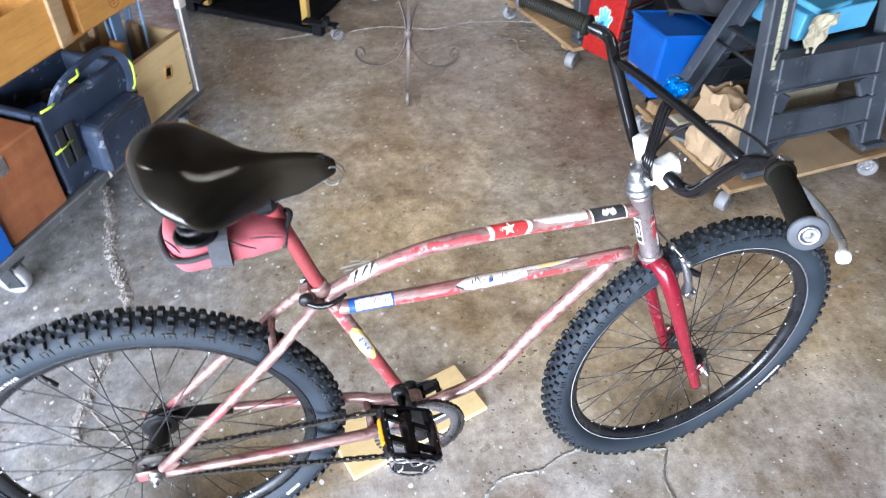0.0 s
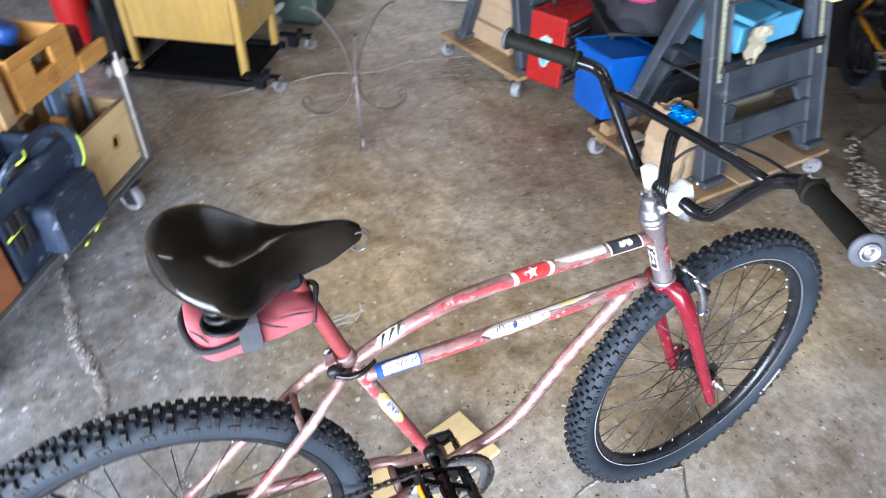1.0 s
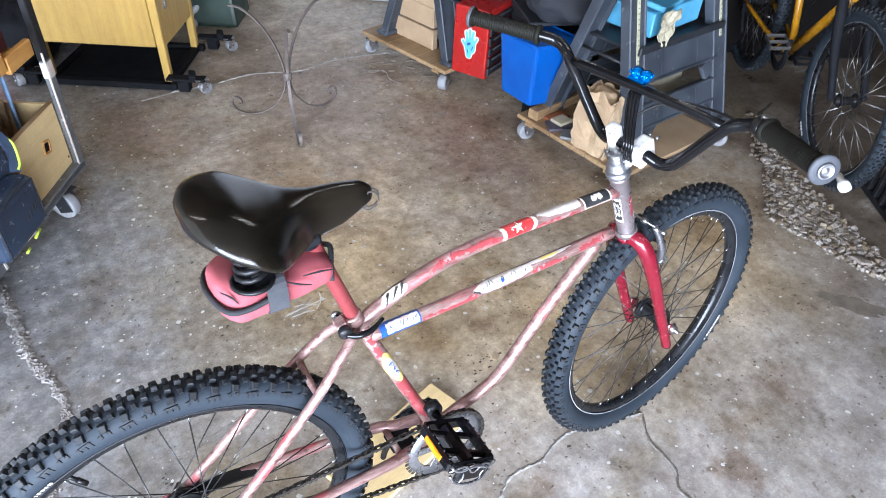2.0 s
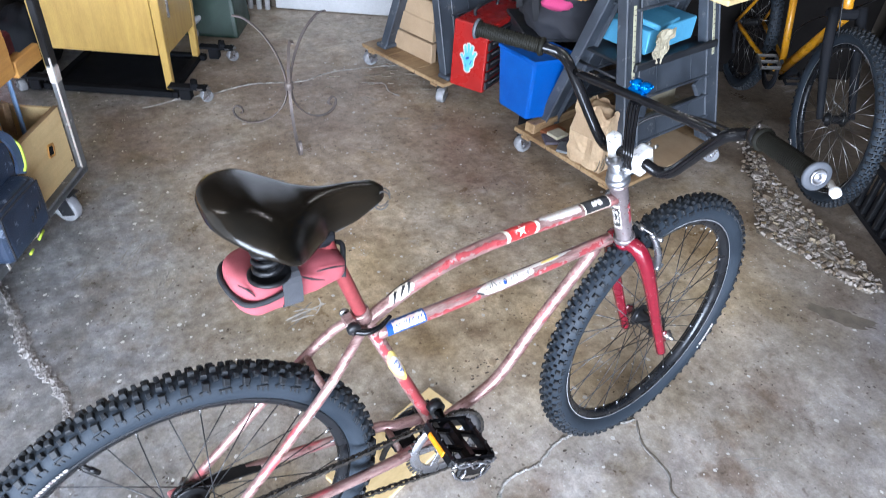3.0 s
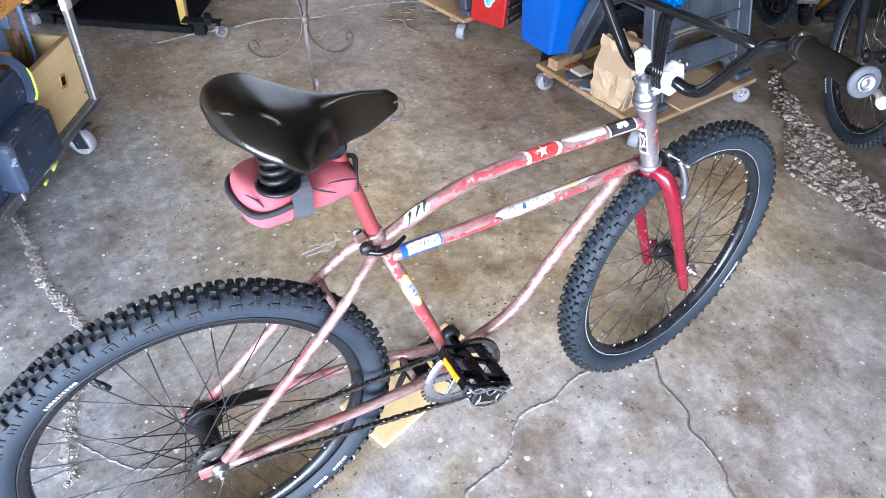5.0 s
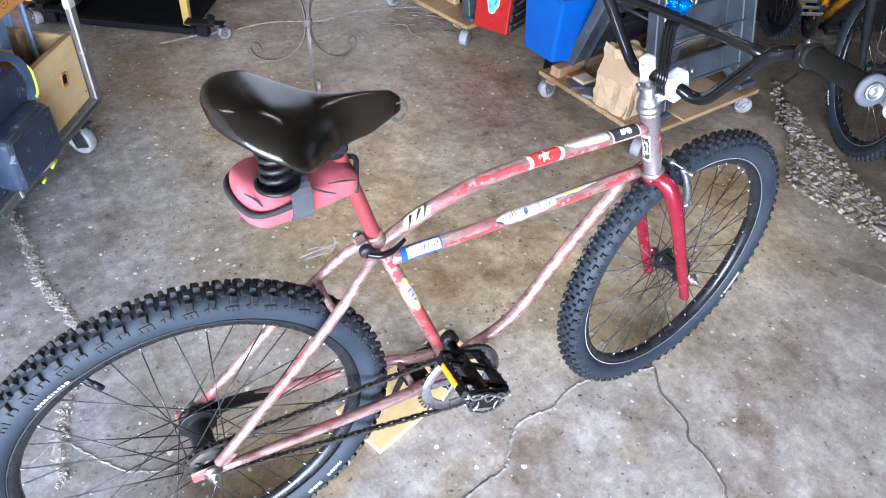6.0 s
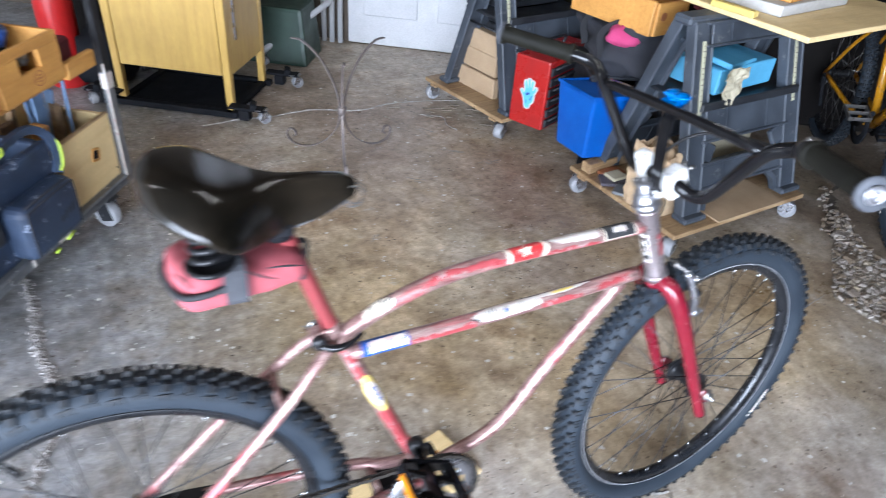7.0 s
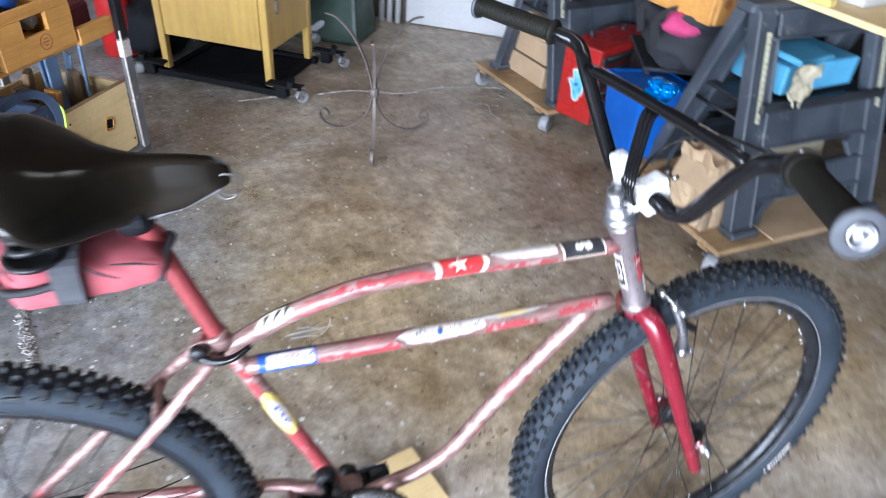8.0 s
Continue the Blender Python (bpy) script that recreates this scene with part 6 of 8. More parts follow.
def sawhorse(label, corner, angle):
    """Folding plastic trestle: two leaning panels with legs, rails, a tray and rule strips. x along its ridge, y away from the near panel."""
    h = thing("sawhorse", label, "sawhorse", Matrix.Translation((*corner, 0.109)) @ pose(0, 0, 0, 0, 0, angle), "sawhorses under the bench")
    high, spread, wide = 0.645, 0.45, 0.62

    def at(s, k, near):
        y = spread / 2 * (k / high) * 0.86
        return (s, y if near else spread - y, k)

    for near in (True, False):
        lean = math.degrees(math.atan2(spread / 2 * 0.86, high)) * (1 if near else -1)
        rot = pose(0, 0, 0, -lean, 0, 0)
        for x0, sx in ((0.05, 1), (wide - 0.055, -1)):
            g = G()
            a, b = Vector(at(x0 - sx * 0.012, 0.0, near)), Vector(at(x0 + sx * 0.015, high, near))
            sgn = 1 if near else -1
            mid = (a + b) / 2
            box(g, (0.092, 0.026, (b - a).length), mid, rot @ pose(0, 0, 0, 0, sx * 2.4, 0), 0.006)
            leg = part("leg", g, M_SAW, h)
            for e in (-0.040, 0.040):
                g = G()
                box(g, (0.012, 0.045, (b - a).length * 0.98), mid + Vector((e, sgn * 0.006, 0)), rot @ pose(0, 0, 0, 0, sx * 2.4, 0), 0.004)
                part("flange", g, M_SAW, leg)
            g = G()
            box(g, (0.11, 0.07, 0.022), a + Vector((0, 0, 0.012)), None, 0.006)
            part("foot", g, M_SAW, leg)
            if near:
                g = G()
                c = a.lerp(b, 0.72)
                box(g, (0.015, 0.002, 0.26), c + Vector((0.0, -0.0155, 0)), rot @ pose(0, 0, 0, 0, sx * 2.4, 0), 0)
                strip = part("rule_strip", g, M_RULE, leg, "yellowed measuring strip")
                g = G()
                for k in range(14):
                    box(g, (0.006 if k % 3 else 0.011, 0.0012, 0.0032), c + (b - a).normalized() * (-0.118 + k * 0.018) + Vector((0.001, -0.0168, 0)), rot @ pose(0, 0, 0, 0, sx * 2.4, 0), 0)
                part("rule_marks", g, M_BRONZE, leg)
        for z0, z1, thick in ((0.090, 0.190, 0.022), (0.252, 0.385, 0.024), (0.56, 0.645, 0.026)):
            g = G()
            c = Vector(at(wide / 2, (z0 + z1) / 2, near))
            box(g, (wide - 0.15, thick, z1 - z0), c, rot, 0.007)
            for e in (z0 + 0.008, z1 - 0.008):
                box(g, (wide - 0.15, thick + 0.014, 0.012), at(wide / 2, e, near), rot, 0.004)
            for fx in (0.2, 0.42):
                box(g, (0.010, thick + 0.006, z1 - z0 - 0.03), at(fx, (z0 + z1) / 2, near), rot, 0)
            part("rail", g, M_SAW, h)
        # slanting ends of the slot between the rails
        for sx, xx in ((1, 0.10), (-1, wide - 0.105)):
            g = G()
            box(g, (0.062, 0.020, 0.066), at(xx + sx * 0.018, 0.221, near), rot @ pose(0, 0, 0, 0, sx * 28, 0), 0.005)
            part("slot_end", g, M_SAW, h)
        # arched lower corners
        for sx, xx in ((1, 0.105), (-1, wide - 0.11)):
            g = G()
            sweep(g, [at(xx - sx * 0.004, 0.02, near), at(xx + sx * 0.014, 0.065, near), at(xx + sx * 0.06, 0.098, near)], 0.01, flat=(0.02, 0.024), n=4, up=(0, 1, 0))
            part("gusset", g, M_SAW, h)
    g = G()
    box(g, (wide - 0.10, spread * 0.62, 0.012), (wide / 2, spread / 2, 0.375), bevel=0.004)
    for y in (spread * 0.2, spread * 0.8):
        box(g, (wide - 0.10, 0.014, 0.03), (wide / 2, y, 0.385), bevel=0.004)
    part("tray", g, M_SAWDARK, h, "folding charcoal plastic tray")
    g = G()
    box(g, (wide, 0.075, 0.03), (wide / 2, spread / 2, high + 0.002), bevel=0.008)
    part("ridge", g, M_SAW, h)
    for x in (0.03, wide - 0.03):
        g = G()
        rod(g, at(x, 0.33, True), at(x, 0.33, False), 0.006, 8)
        part("brace", g, M_SAWDARK, h)
    return h


sawhorse("slate-grey plastic folding sawhorse standing on the near dolly", (1.785, 0.838), 8.0)
HORSE = Matrix.Translation((1.785, 0.838, 0.1085)) @ pose(0, 0, 0, 0, 0, 8.0)
g = G()
box(g, (0.34, 0.014, 0.285), (0, 0, 0.1425), bevel=0.003)
solo("beige_board", g, M_PAPER, "worn beige board standing behind the sawhorse rails", "board", HORSE @ pose(0.355, 0.150, 0.003, -9, 0, 3))
g = G()
lump(g, (0.05, 0.03, 0.115), (0, 0, 0.115), 51.0, 0.3, 12, 0.2)
solo("plastic_bag", g, M_DOORWHITE, "crumpled white plastic bag behind the sawhorse rails", "bag", HORSE @ pose(0.165, 0.145, 0.003, 0, 0, 10))
sawhorse("slate-grey plastic folding sawhorse standing on the far dolly", (1.585, 1.84), 14.0)

BENCH = Matrix.Translation((1.948, 0.728, 0.772)) @ pose(0, 0, 0, 0, 0, 9.0)
g = G()
box(g, (0.72, 1.75, 0.018), (0.36, 0.875, 0.009), bevel=0.003)
solo("bench_top", g, M_PLY, "pale plywood bench top laid across two sawhorses", "bench top", BENCH)
g = G()
box(g, (0.42, 0.22, 0.035), (0, 0, 0.0175), bevel=0.003)
solo("flat_box", g, M_PLASTER, "flat off-white cardboard box on the bench", "box", BENCH @ pose(0.30, 0.30, 0.019, 0, 0, 4))
g = G()
box(g, (0.40, 0.24, 0.018), (0, 0, 0.009), bevel=0.002)
solo("brown_board", g, M_CRATE, "brown board lying on the white box", "board", BENCH @ pose(0.34, 0.34, 0.055, 0, 0, 8))
g = G()
box(g, (0.16, 0.03, 0.02), (0, 0, 0), bevel=0.003)
solo("yellow_level", g, M_STYEL, "yellow spirit level under the bench edge", "level", BENCH @ pose(0.0, 0.28, 0.030, 0, 0, 95))

# ---- what is stowed under the bench ----
tb = thing("tool_chest", "red metal tool chest with a blue sticker and dark drawers", "tool chest", pose(1.582, 1.793, 0.1075, 0, 0, -62))
g = G()
box(g, (0.172, 0.40, 0.305), (0.086, 0.20, 0.1525), bevel=0.008, segs=2)
part("body", g, M_TOOLRED, tb, "red enamel case")
for i in range(6):
    g = G()
    box(g, (0.012, 0.38, 0.036), (0.177, 0.20, 0.032 + i * 0.046), bevel=0.003)
    rod(g, (0.187, 0.03, 0.045 + i * 0.046), (0.187, 0.37, 0.045 + i * 0.046), 0.005, 8)
    part("drawer", g, M_SAWDARK, tb, "dark drawer front")
g = G()
sweep(g, [(0.05, 0.1, 0.30), (0.05, 0.1, 0.335), (0.05, 0.30, 0.335), (0.05, 0.30, 0.30)], 0.007, 8, 4)
part("carry_bar", g, M_SAWDARK, tb)


def emblem(grow, y, material, label, parts):
    """A cut-out sticker built from rounded bars: (x, z, length, width, lean)."""
    g = G()
    for x, z, ln, w, lean in parts:
        q = pose(0.088, y, 0.150, 0, 0, 0) @ pose(x, 0, z, 0, lean, 0)
        rim = []
        for k in range(20):
            a = 2 * math.pi * k / 20
            sx, sz = (w / 2 + grow) * math.cos(a), (w / 2 + grow) * math.sin(a)
            rim.append(g.verts.new(q @ Vector((sx, 0, sz + (ln / 2 if sz > 0 else -ln / 2)))))
        g.faces.new(rim)
        y -= 0.00004
    return part("sticker", g, material, tb, label)


BARS = [(0.0, -0.012, 0.022, 0.050, 4), (-0.006, -0.045, 0.020, 0.026, -10), (-0.019, 0.030, 0.030, 0.012, -10), (-0.004, 0.038, 0.036, 0.012, -2), (0.011, 0.034, 0.032, 0.012, 8), (0.025, 0.014, 0.026, 0.011, 26), (-0.030, -0.006, 0.022, 0.012, -34)]
emblem(0.006, -0.0008, M_STICKER, "white outline of the sticker", BARS)
emblem(0.0, -0.0016, M_SKYBLUE, "light blue cut-out sticker", BARS)
emblem(-0.003, -0.0024, M_STBLUE, "dark blue marks on the sticker", [(-0.006, -0.004, 0.010, 0.017, 60), (0.012, -0.020, 0.018, 0.011, 20), (-0.010, -0.040, 0.014, 0.010, -8)])

bn = thing("recycling_bin", "bright blue plastic bin standing between the dollies", "bin", pose(1.628, 1.262, 0.165, -3, 4, 2))
g = G()
box(g, (0.20, 0.19, 0.25), (0.10, 0.095, 0.125), bevel=0.012, segs=2, taper=(1.25, 1.25))
part("shell", g, M_BIN, bn)
g = G()
sweep(g, [(-0.024, -0.022, 0.250), (0.224, -0.022, 0.250), (0.224, 0.212, 0.250), (-0.024, 0.212, 0.250)], 0.01, flat=(0.008, 0.012), n=1, closed=True)
part("rim", g, M_BIN, bn)
# added prop under the bin, black like the shade it replaces
g = G()
box(g, (0.10, 0.10, 0.158), (0.05, 0.05, 0.08), bevel=0.01)
solo("bin_prop", g, M_DARKSTEEL, "black block added to prop the blue bin, in its shade's place", "crate", pose(1.74, 1.35, 0, 0, 0, 2))

g = G()
lump(g, (0.21, 0.19, 0.10), (0, 0, 0), 3.0, 0.22, 14, 0.25)
duf = solo("holdall", g, M_CLOTH, "charcoal cloth holdall stuffed under the bench", "bag", pose(1.93, 1.50, 0.53, 0, 6, -10))
g = G()
lump(g, (0.10, 0.055, 0.045), (-0.085, -0.125, 0.058), 6.0, 0.2, 10)
part("flap", g, M_PINK, duf, "pink flap")
for y in (-0.1, 0.06):
    g = G()
    sweep(g, [(-0.17, y, -0.04), (-0.19, y, 0.06), (-0.05, y - 0.02, 0.125), (0.1, y, 0.10)], 0.01, flat=(0.028, 0.004), n=5, up=(0, 1, 0))
    part("strap", g, M_WEB, duf, "black webbing strap")
g = G()
box(g, (0.34, 0.36, 0.015), (0, 0, 0), bevel=0.003)
for s in (-1, 1):
    box(g, (0.02, 0.34, 0.30), (s * 0.15, 0, -0.155), bevel=0.003)
solo("storage_shelf", g, M_SAWDARK, "dark shelf stand holding the holdall", "shelf", pose(1.95, 1.56, 0.42, 0, 0, -20))

wd = thing("wooden_tray_box", "varnished wooden box with round holes in its end", "box", pose(1.815, 1.262, 0.628, 0, 0, 13))
for x in (0.007, 0.193):
    g = G()
    box(g, (0.014, 0.40, 0.125), (x, 0.21, 0.0625), bevel=0.003)
    part("side", g, M_CRATE, wd)
for y in (0.007, 0.413):
    g = G()
    box(g, (0.172, 0.014, 0.118), (0.1, y, 0.06), bevel=0.003)
    part("end", g, M_CRATE, wd)
g = G()
box(g, (0.17, 0.39, 0.01), (0.1, 0.21, 0.008), bevel=0.002)
part("bottom", g, M_CRATE, wd)
for x in (0.05, 0.15):
    g = G()
    lathe(g, [(0, 0.0005), (0.013, 0.0005), (0.015, 0.0012), (0.016, 0.0), (0.0, 0.0)], 16, pose(x, -0.0006, 0.07, 90, 0, 0))
    part("hole", g, M_REDBOARD, wd, "dark round hole")

g = G()
box(g, (0.34, 0.25, 0.20), (0, 0, 0.1), bevel=0.006)
solo("parts_organiser", g, M_SAWDARK, "dark plastic parts organiser on the far dolly", "organiser", pose(1.86, 2.18, 0.1075, 0, 0, 14))
org = thing("drawer_stack", "stack of dark slatted plastic drawers", "drawers", pose(1.66, 2.12, 0.36, 0, 0, 14))
for i in range(7):
    g = G()
    box(g, (0.36, 0.26, 0.028), (0.18, 0.13, 0.014 + i * 0.034), bevel=0.004)
    part("drawer", g, M_SAWDARK, org)
g = G()
box(g, (0.36, 0.27, 0.01), (0.18, 0.13, -0.006), bevel=0.002)
for s in (0.02, 0.34):
    box(g, (0.02, 0.25, 0.235), (s, 0.13, -0.125), bevel=0.002)
part("stand", g, M_SAWDARK, org)
for i, (z, ln, m2) in enumerate(((0.0, 0.30, M_CARD), (0.10, 0.28, M_CARD), (0.19, 0.26, M_CARD))):
    g = G()
    box(g, (0.035 + 0.01 * i, ln, 0.095), (0, 0, z + 0.048), bevel=0.004)
    solo("cardboard_carton", g, m2, "flat brown cardboard carton on the far dolly", "carton", pose(1.585 + 0.012 * i, 2.16, 0.1085 + 0.001 * i, 0, 0, 14), "cartons on the dolly")

lb = thing("light_blue_box", "light blue cardboard box on the sawhorse tray", "box", pose(1.93, 1.0, 0.502, 0, 0, 12))
g = G()
box(g, (0.33, 0.20, 0.09), (0.165, 0.1, 0.045), bevel=0.004)
part("carton", g, M_SKYBLUE, lb)
g = G()
box(g, (0.20, 0.12, 0.02), (0.12, 0.06, 0.101), pose(0, 0, 0, 6, 3, 10), 0.004)
part("flap", g, M_SKYBLUE, lb)
g = G()
bmesh.ops.create_grid(g, x_segments=14, y_segments=18, size=0.5)
for v in g.verts:
    u, k = v.co.x, v.co.y + 0.5
    v.co = Vector((u * (0.05 + 0.065 * k), 0.020 * noise.noise(Vector((u * 3, k * 4, 2.0))) + 0.008 * noise.noise(Vector((u * 9, k * 9, 5.0))), 0.145 * k - 0.018 * abs(u) * (k > 0.8)))
pk = solo("paper_packet", g, M_PAPER, "creased beige paper packet hanging before the blue box", "packet", pose(1.962, 0.955, 0.478, 6, -8, 8))
thick = pk.modifiers.new("paper", "SOLIDIFY")
thick.thickness = 0.006
g = G()
lump(g, (0.16, 0.09, 0.055), (0, 0, 0), 9.0, 0.25, 12, 0.2)
solo("maroon_bundle", g, M_MAROON, "maroon cloth bundle under the bench", "cloth", pose(2.15, 1.24, 0.72, 0, 0, 10))
g = G()
box(g, (0.28, 0.15, 0.012), (0, 0, 0), bevel=0.003)
box(g, (0.26, 0.02, 0.26), (0, 0.06, -0.13), bevel=0.003)
solo("bundle_rest", g, M_SAWDARK, "dark board holding the cloth bundle", "board", pose(2.15, 1.25, 0.664, 0, 0, 10))

def paper_bag(w, d, h, seed):
    """A kraft paper bag: crumpled sides, gusset creases and a ragged folded mouth."""
    g = G()
    bmesh.ops.create_cube(g, size=1.0)
    bmesh.ops.subdivide_edges(g, edges=g.edges[:], cuts=9, use_grid_fill=True)
    for v in g.verts:
        x, y, z = v.co.x, v.co.y, v.co.z + 0.5
        k = 1 - 0.10 * z
        pinch = 1 - 0.16 * max(0.0, 1 - abs(y) * 5) * z if abs(x) > 0.45 else 1
        v.co = Vector((x * w * k * pinch, y * d * k * (1 - 0.12 * z * (abs(x) < 0.3)), z * h))
        crease = noise.noise(v.co * 24 + Vector((seed, 0, 0))) + 0.6 * abs(noise.noise(v.co * 55 + Vector((0, seed, 0))))
        v.co += Vector((x, y, 0)) * 0.020 * crease
        if z > 0.92:
            v.co.z += 0.030 * noise.noise(Vector((x * 5, y * 5, seed)))
            if abs(x) < 0.42 and abs(y) < 0.42:
                v.co.z -= 0.12
    return g


bx = thing("paper_bag", "crumpled brown kraft paper bag standing on the near dolly", "paper bag", pose(1.750, 0.972, 0.1085, 0, 0, 12))
part("paper", paper_bag(0.125, 0.165, 0.235, 4.0), M_TORN, bx)
g = G()
box(g, (0.004, 0.145, 0.075), (0, 0, 0.03), bevel=0.001)
bmesh.ops.transform(g, matrix=pose(-0.058, 0.0, 0.195, 0, -158, 3), verts=g.verts[:])
part("folded_mouth", g, M_CARD, bx)
g = G()
lump(g, (0.045, 0.06, 0.03), (0.0, 0.01, 0.20), 12.0, 0.35, 12)
part("crumpled_paper", g, M_TORN, bx)
g = G()
box(g, (0.37, 0.05, 0.042), (0, 0, 0.021), bevel=0.003)
solo("pine_offcut", g, M_PINE, "long pine offcut lying along the dolly edge", "offcut", pose(1.828, 1.292, 0.109, 0, 0, 12))
for k, (x, y, z, w, d, turn, mt, label) in enumerate(((1.715, 1.150, 0.1085, 0.115, 0.075, -24, M_CARDS, "dark purple-grey card on the dolly"), (1.745, 1.215, 0.1085, 0.10, 0.06, 12, M_REDBOARD, "red-brown card on the dolly"),
                                                        (1.700, 1.085, 0.1085, 0.08, 0.05, 40, M_CARTGREY, "grey metal plate on the dolly"), (1.728, 1.165, 0.1230, 0.07, 0.06, 8, M_PAPER, "folded paper slip on the dolly"))):
    g = G()
    box(g, (w, d, 0.013), (0, 0, 0.0065), bevel=0.002)
    solo("flat_card", g, mt, label, "card", pose(x, y, z, 0, 0, turn), "cards on the dolly")
g = G()
box(g, (0.37, 0.20, 0.006), (0, 0, 0.003), bevel=0.001)
solo("cardboard_sheet", g, M_CARD, "flat cardboard sheet on the dolly deck", "cardboard", pose(2.085, 0.912, 0.1085, 0, 0, 8))
g = G()
lump(g, (0.14, 0.05, 0.03), (0, 0, 0), 15.0, 0.25, 10)
solo("paper_roll", g, M_PAPER, "beige rolled packing paper behind the sawhorse rail", "paper", pose(2.12, 1.02, 0.162, 0, 0, 8))

g = G()
for i in range(3):
    ringp = [(0.012 * i + 0.004 * math.sin(a), 0.015 * math.cos(a), 0.036 + 0.034 * math.sin(a)) for a in [2 * math.pi * k / 14 for k in range(14)]]
    sweep(g, ringp, 0.0022, 6, 1, closed=True)
solo("wire_coil", g, M_BRASS, "small coil of brass wire standing on the dolly edge", "wire coil", pose(1.706, 0.895, 0.1085, 0, 0, -20))

# ---- desk on a steel mover, back of the garage ----
dk = thing("desk", "varnished oak desk pedestal standing on a steel mover", "desk", pose(0.452, 2.322, 0.034, 0, 0, -31))
DW, DD = 0.56, 0.42
for x, y in ((-0.02, 0.02), (-DW + 0.02, 0.02), (-0.02, DD - 0.02), (-DW + 0.02, DD - 0.02)):
    g = G()
    box(g, (0.042, 0.042, 0.70), (x, y, 0.35), bevel=0.004)
    for w in g.verts:
        if w.co.z < 0.17:
            k = 0.75 + 0.25 * w.co.z / 0.17
            w.co.x, w.co.y = x + (w.co.x - x) * k, y + (w.co.y - y) * k
    part("leg", g, M_DESK, dk)
g = G()
box(g, (DW - 0.084, 0.018, 0.54), (-DW / 2, 0.013, 0.43), bevel=0.002)
part("back_panel", g, M_DESK, dk)
for x in (-0.013, -DW + 0.013):
    g = G()
    box(g, (0.018, DD - 0.084, 0.54), (x, DD / 2, 0.43), bevel=0.002)
    part("side_panel", g, M_DESK, dk)
g = G()
box(g, (DW + 0.06, DD + 0.06, 0.028), (-DW / 2, DD / 2, 0.716), bevel=0.005)
part("desk_top", g, M_DESK, dk)
g = G()
box(g, (DW - 0.05, DD - 0.05, 0.012), (-DW / 2, DD / 2, 0.17), bevel=0.001)
part("bottom_board", g, M_DARKSTEEL, dk)
g = G()
box(g, (0.012, 0.006, 0.20), (0.0, 0.09, 0.40), bevel=0.002)
part("metal_strip", g, M_ALLOY, dk, "worn metal strip")

mv = thing("furniture_mover", "black steel furniture mover bar with casters under the desk", "mover", pose(0.452, 2.322, 0, 0, 0, -31))
for a, b in (((-DW - 0.02, 0.0), (0.02, 0.0)), ((-DW - 0.02, DD), (0.02, DD)), ((-0.02, -0.02), (-0.02, DD + 0.02)), ((-DW + 0.02, -0.02), (-DW + 0.02, DD + 0.02))):
    g = G()
    v = Vector((*b, 0)) - Vector((*a, 0))
    mid = (Vector((*a, 0.0195)) + Vector((*b, 0.0195))) / 2
    box(g, (v.length, 0.035, 0.028), mid, pose(0, 0, 0, 0, 0, math.degrees(math.atan2(v.y, v.x))), 0.003)
    part("bar", g, M_DARKSTEEL, mv)
for x, y in ((0.135, -0.02), (0.135, DD + 0.02), (-DW - 0.115, -0.02), (-DW - 0.115, DD + 0.02)):
    s = 1 if x > 0 else -1
    g = G()
    box(g, (0.17, 0.052, 0.012), (x - s * 0.062, y, 0.068), bevel=0.003)
    box(g, (0.05, 0.045, 0.05), (x - s * 0.075, y, 0.037), bevel=0.004)
    box(g, (0.03, 0.06, 0.03), (x - s * 0.035, y, 0.083), pose(0, 0, 0, 0, 12, 20), 0.005)
    part("bracket", g, M_DARKSTEEL, mv)
    c = caster(mv, (x, y, 0), 40 * s, r=0.0275, wide=0.030, tyre=M_CASTER)
# black sheet that paints the shade on the floor under the desk
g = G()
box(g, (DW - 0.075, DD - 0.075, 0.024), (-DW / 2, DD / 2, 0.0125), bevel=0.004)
solo("underdesk_shade", g, M_DARKSTEEL, "black sheet put in for the shade under the desk", "mat", pose(0.452, 2.322, 0, 0, 0, -31))

# black lump added beside the desk, in place of the darkness there
g = G()
lump(g, (0.095, 0.16, 0.15), (0, 0, 0.15), 41.0, 0.16, 12, 0.3)
solo("dark_filler_lump", g, M_DARKSTEEL, "black lump added beside the desk to darken that spot", "sack", pose(0.452, 2.322, 0, 0, 0, -31) @ pose(-0.705, 0.22, 0.004))
# near-black block added behind the desk for the darkness there
g = G()
box(g, (0.85, 0.20, 0.42), (0, 0, 0.21), bevel=0.01)
solo("dark_storage_box", g, M_SHADEFILL, "long dark block added behind the desk to darken the background", "box", pose(0.118, 3.222, 0, 0, 0, -31))

# ---- wrought-iron stand ----
st = thing("iron_stand", "rusty wrought-iron tripod stand with scrolled feet", "stand", pose(0.826, 1.840, 0, 0, 0, 0))
for ang in (258, 139, 21):
    g = G()
    d = Vector((math.cos(radians(ang)), math.sin(radians(ang)), 0))
    prof = [(0.215, 0.468), (0.165, 0.462), (0.095, 0.41), (0.042, 0.33), (0.014, 0.25), (0.010, 0.18), (0.03, 0.115), (0.08, 0.055), (0.14, 0.018), (0.20, 0.005), (0.245, 0.018), (0.262, 0.048), (0.247, 0.074), (0.224, 0.070), (0.217, 0.05), (0.232, 0.042)]
    sweep(g, [d * r + Vector((0, 0, z)) for r, z in prof], 0.01, flat=(0.012, 0.0042), n=6, up=(0, 0, 1))
    part("leg", g, M_BRONZE, st)
g = G()
lathe(g, [(0.0, 0), (0.017, 0), (0.019, 0.004), (0.019, 0.026), (0.017, 0.03), (0.0, 0.03)], 12, Matrix.Translation((0, 0, 0.19)))
